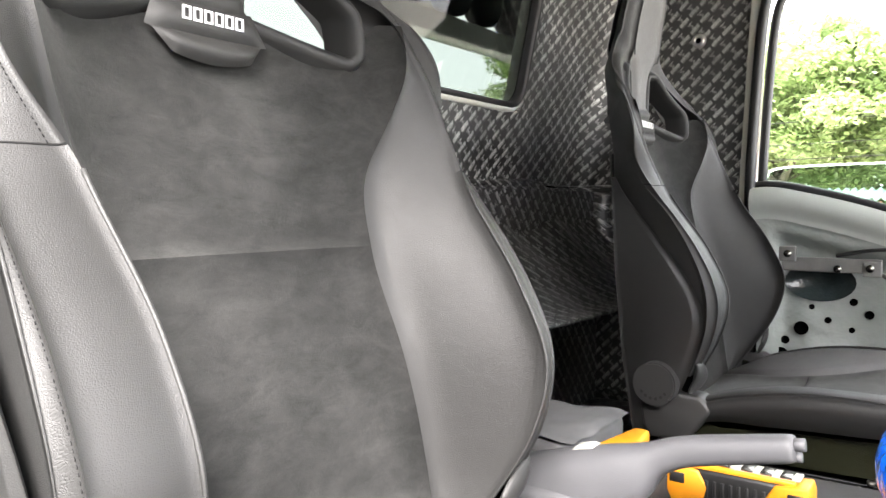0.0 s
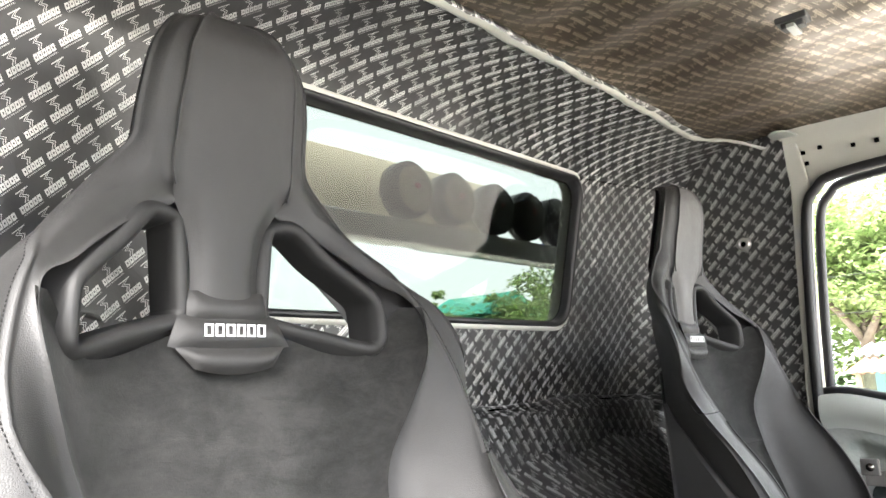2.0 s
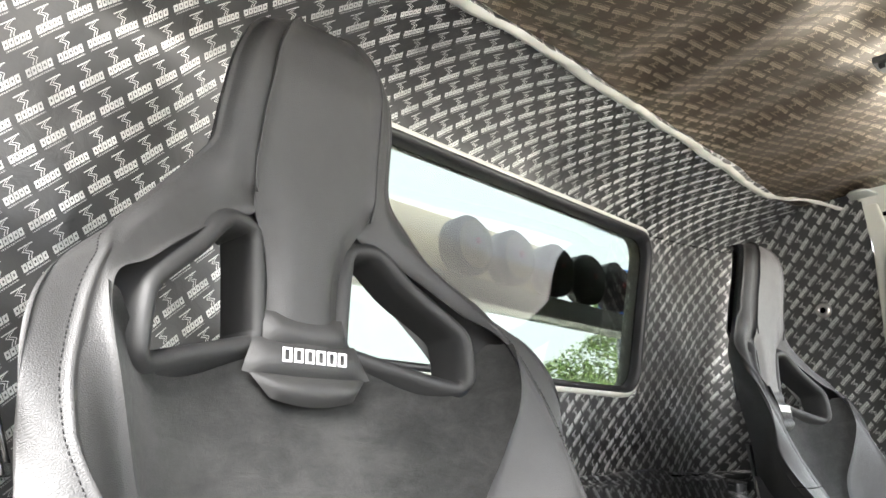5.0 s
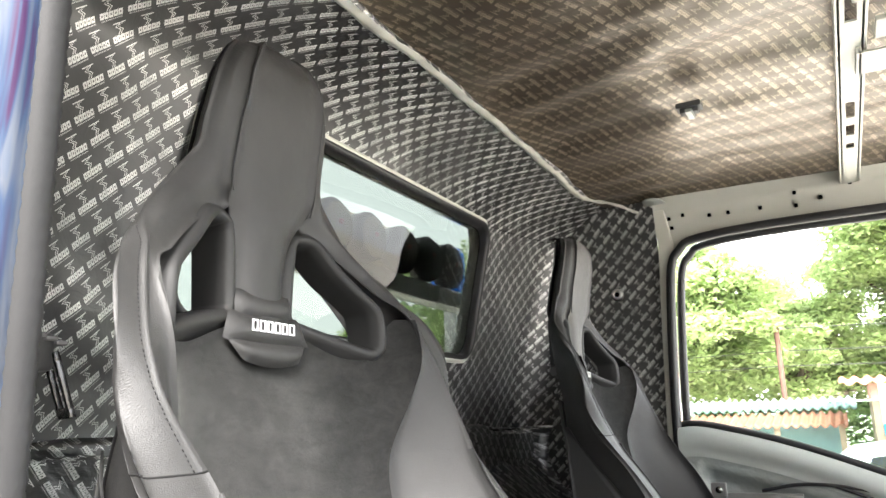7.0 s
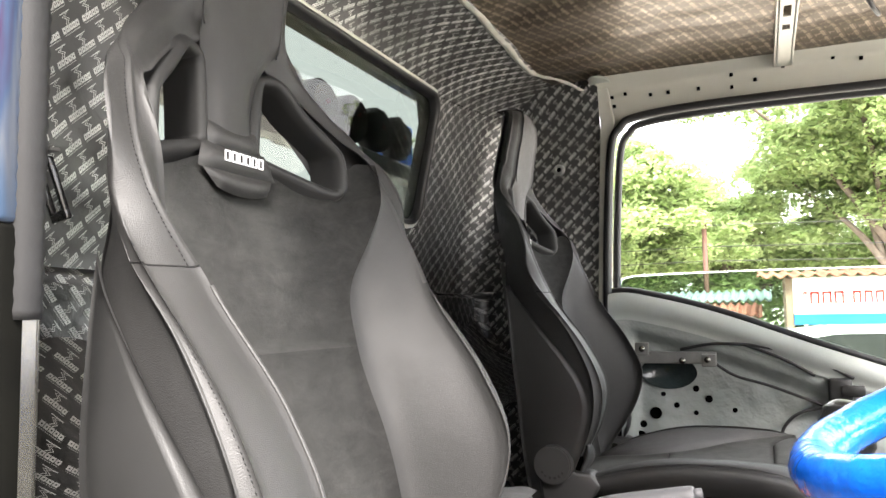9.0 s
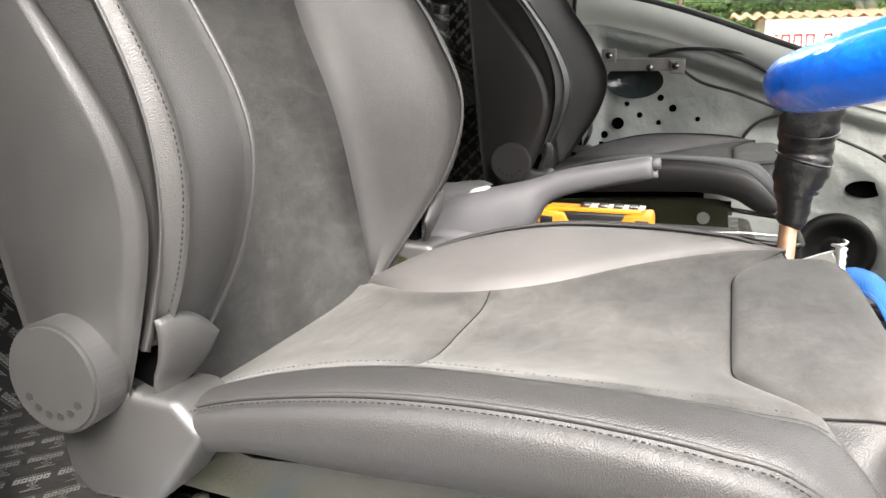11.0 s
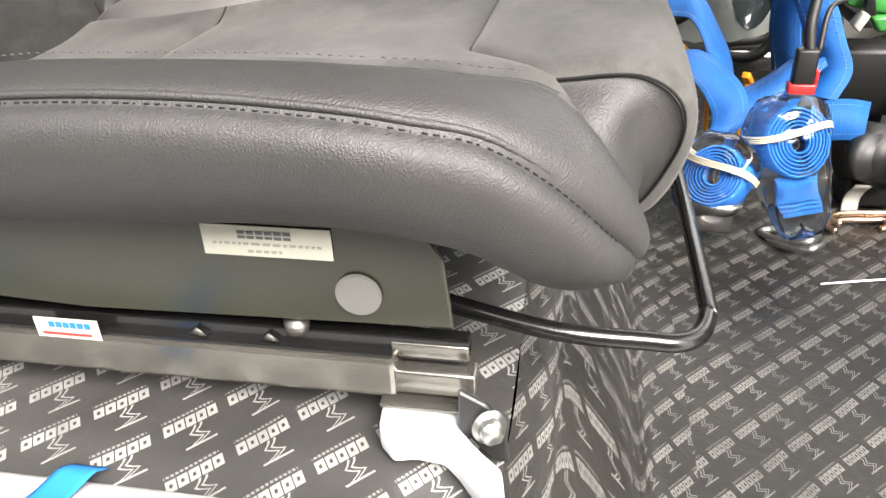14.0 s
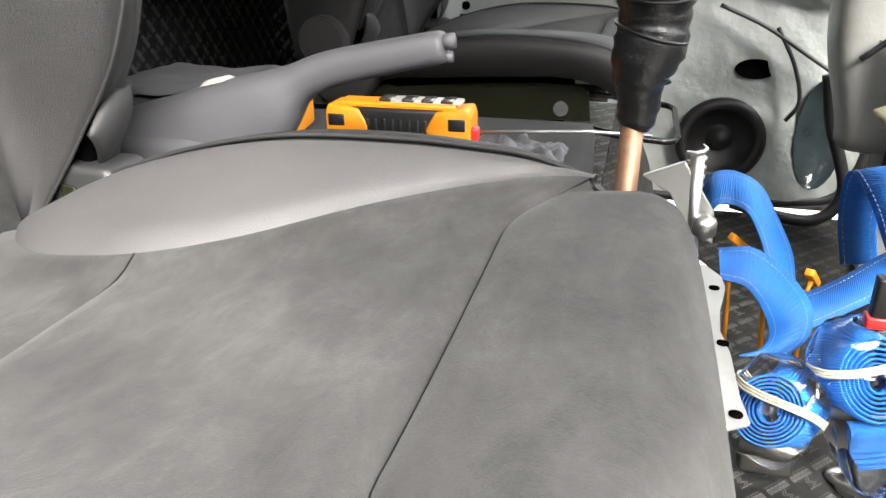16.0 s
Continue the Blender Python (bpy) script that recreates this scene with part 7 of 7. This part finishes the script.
for w in (0.07, 0.15, 0.15, 0.15, 0.0, 0.13, 0.13, 0.13, 0.0, 0.15, 0.15, 0.14, 0.0, 0.15, 0.13, 0.13, 0.15):
    if w:
        part("lettering_bar", merge(pieces(box(x, x + w * 0.22, -0.727, -0.722, 1.62, 1.84)), pieces(box(x + w * 0.78, x + w, -0.727, -0.722, 1.62, 1.84)), pieces(box(x, x + w, -0.727, -0.722, 1.80, 1.84))), M_RED, sg, "", False)
    x += (w or 0.05) + 0.045
pole = root("utility_pole", (-1.50, 22.0, GZ), "thin reddish pole with wires among the trees", "pole")
part("post", tube([(0, 0, 0), (0, 0, 3.95)], 0.07, 8), worn("dark_red_pole", (0.05, 0.024, 0.016), (0.09, 0.045, 0.03), 0.8, 6, grain=60, relief=0.004), pole)
for dz in (3.9, 3.3, 2.9):
    part("wire", tube([(-25, 1, dz + 0.4), (-8, 0.3, dz - 0.1), (0, 0, dz), (8, 0, dz - 0.2), (25, 0.5, dz + 0.3)], 0.012, 4), M_RUBBER, pole)


def parked_car(place, turn, paint, label, size=1.0):
    r = root("parked_car", place, label, "car", "parked cars")
    r.rotation_euler = (0, 0, radians(turn))
    r.scale = (size, size, size)
    prof = [(-2.05, 0.35), (-2.1, 0.6), (-2.0, 0.85), (-1.35, 0.92), (-0.75, 1.38), (-0.2, 1.48), (0.7, 1.47), (1.45, 1.38), (1.92, 1.02), (2.08, 0.9), (2.1, 0.5), (2.0, 0.3), (1.6, 0.25), (-1.6, 0.25)]
    part("body", prism(prof, -0.82, 0.82, "y", 0.09, 3), paint, r)
    dark = glass("car_window", (0.12, 0.15, 0.16), 0.02)
    for s in (-1, 1):
        part("side_window", prism([(-1.1, 0.95), (-0.68, 1.32), (-0.15, 1.40), (0.0, 1.40), (0.0, 0.97)], s * 0.825 - 0.004, s * 0.825 + 0.004, "y", 0.002, 1), M_BEZEL, r, "", False)
        part("side_window", prism([(0.08, 0.97), (0.08, 1.40), (0.65, 1.39), (1.30, 1.28), (1.45, 1.0)], s * 0.825 - 0.004, s * 0.825 + 0.004, "y", 0.002, 1), M_BEZEL, r, "", False)
        for x in (-1.3, 1.3):
            w = part("wheel", pieces(disc((x, s * 0.78, 0.31), (0, 1, 0), 0.31, 0.2, 28, 0.03)), M_RUBBER, r)
            part("rim", pieces(disc((x, s * 0.885, 0.31), (0, 1, 0), 0.19, 0.02, 18)), M_STEEL, w)


M_CARWHITE = worn("white_car_paint", (0.72, 0.72, 0.72), (0.78, 0.78, 0.78), 0.15, 1, relief=0)
parked_car((1.25, 10.2, GZ), 182, M_CARWHITE, "white hatchback parked across the yard", 0.9)

# behind the cab: lamp bar, far houses
# beige lamp faces: a reflection in the rear window put into their colour
M_REFLECTED = worn("dusty_amber_lens", (0.40, 0.29, 0.19), (0.48, 0.37, 0.26), 0.35, 12, relief=0)
bar_ = root("lamp_bar", (-1.03, 1.15, 0.97), "white lamp bar with round work lamps behind the rear window", "lamp bar")
part("beam", pieces(box(-0.03, 0.03, -0.95, 0.95, -0.02, 0.03, 0.006)), M_CARWHITE, bar_)
for s in (-0.9, 0.9):
    part("post", pieces(box(-0.025, 0.025, s - 0.025, s + 0.025, -0.97, 0.0, 0.004)), M_CARWHITE, bar_)
for y in (0.01, 0.155, 0.31, 0.445, 0.58):
    lamp = part("lamp", pieces(disc((0.0, y, 0.10), (1, 0, 0), 0.062, 0.055, 30, 0.010)), M_BEZEL, bar_, "round black work lamp")
    part("lamp_back", pieces(disc((0.028, y, 0.10), (1, 0, 0), 0.050, 0.010, 26, 0.003)), M_LAMPFACE if y > 0.3 else M_REFLECTED, lamp, "grey lamp face")
    part("red_spot", pieces(disc((0.035, y, 0.105), (1, 0, 0), 0.007, 0.004, 14)), M_RED, lamp)
    part("stem", tube([(0, y, 0.02), (0, y, 0.05)], 0.010, 8), M_BEZEL, lamp)
# added board for the same beige reflection behind the lamps
part("backboard", merge(pieces(box(-0.075, -0.060, -0.60, 0.365, 0.028, 0.185, 0.006)), pieces(box(-0.060, -0.030, 0.02, 0.05, 0.028, 0.034)), pieces(box(-0.060, -0.030, 0.28, 0.31, 0.028, 0.034))), worn("beige_board", (0.60, 0.51, 0.38), (0.68, 0.60, 0.47), 0.6, 5), bar_, "beige board standing for the reflection in the rear window")
bb = root("blue_toolbox", (-1.10, 1.90, 0.98), "blue box on the lamp bar", "box")
part("box_body", pieces(box(-0.05, 0.05, -0.055, 0.0, 0.02, 0.17, 0.01)), M_BLUEFILM, bb)
part("mount", pieces(box(-0.02, 0.02, -0.02, 0.02, -1.98, 0.03)), M_CARWHITE, bb, "", False)
for i, (x, y, col) in enumerate(((-25, 32.0, (0.05, 0.36, 0.28)), (-34, 36, (0.42, 0.40, 0.37)), (-30, 46, (0.5, 0.2, 0.1)))):
    hs = root("house", (x, y, GZ), ("green" if i == 0 else "beige" if i == 1 else "brick red") + " painted house far behind the truck", "house", "far houses")
    wm = worn("house_paint_" + ("green", "beige", "red")[i], col, tuple(c * 0.8 for c in col), 0.7, 1, relief=0)
    part("wall", pieces(box(-2, 2, -2.5, 2.5, 0, 4.8)), wm, hs, "", False)
    part("roof", prism([(-2.9, 4.7), (2.9, 4.7), (0, 6.0)], -2.3, 2.3, "x"), wm if i == 0 else M_REDROOF, hs, "", False)
    for yy in (-1.3, 1.2):
        w = part("window", pieces(box(1.98, 2.03, yy - 0.5, yy + 0.5, 3.2, 4.3)), M_WOOD, hs, "", False)
        part("pane", pieces(box(2.02, 2.04, yy - 0.42, yy + 0.42, 3.28, 4.22)), M_BEZEL, w, "", False)
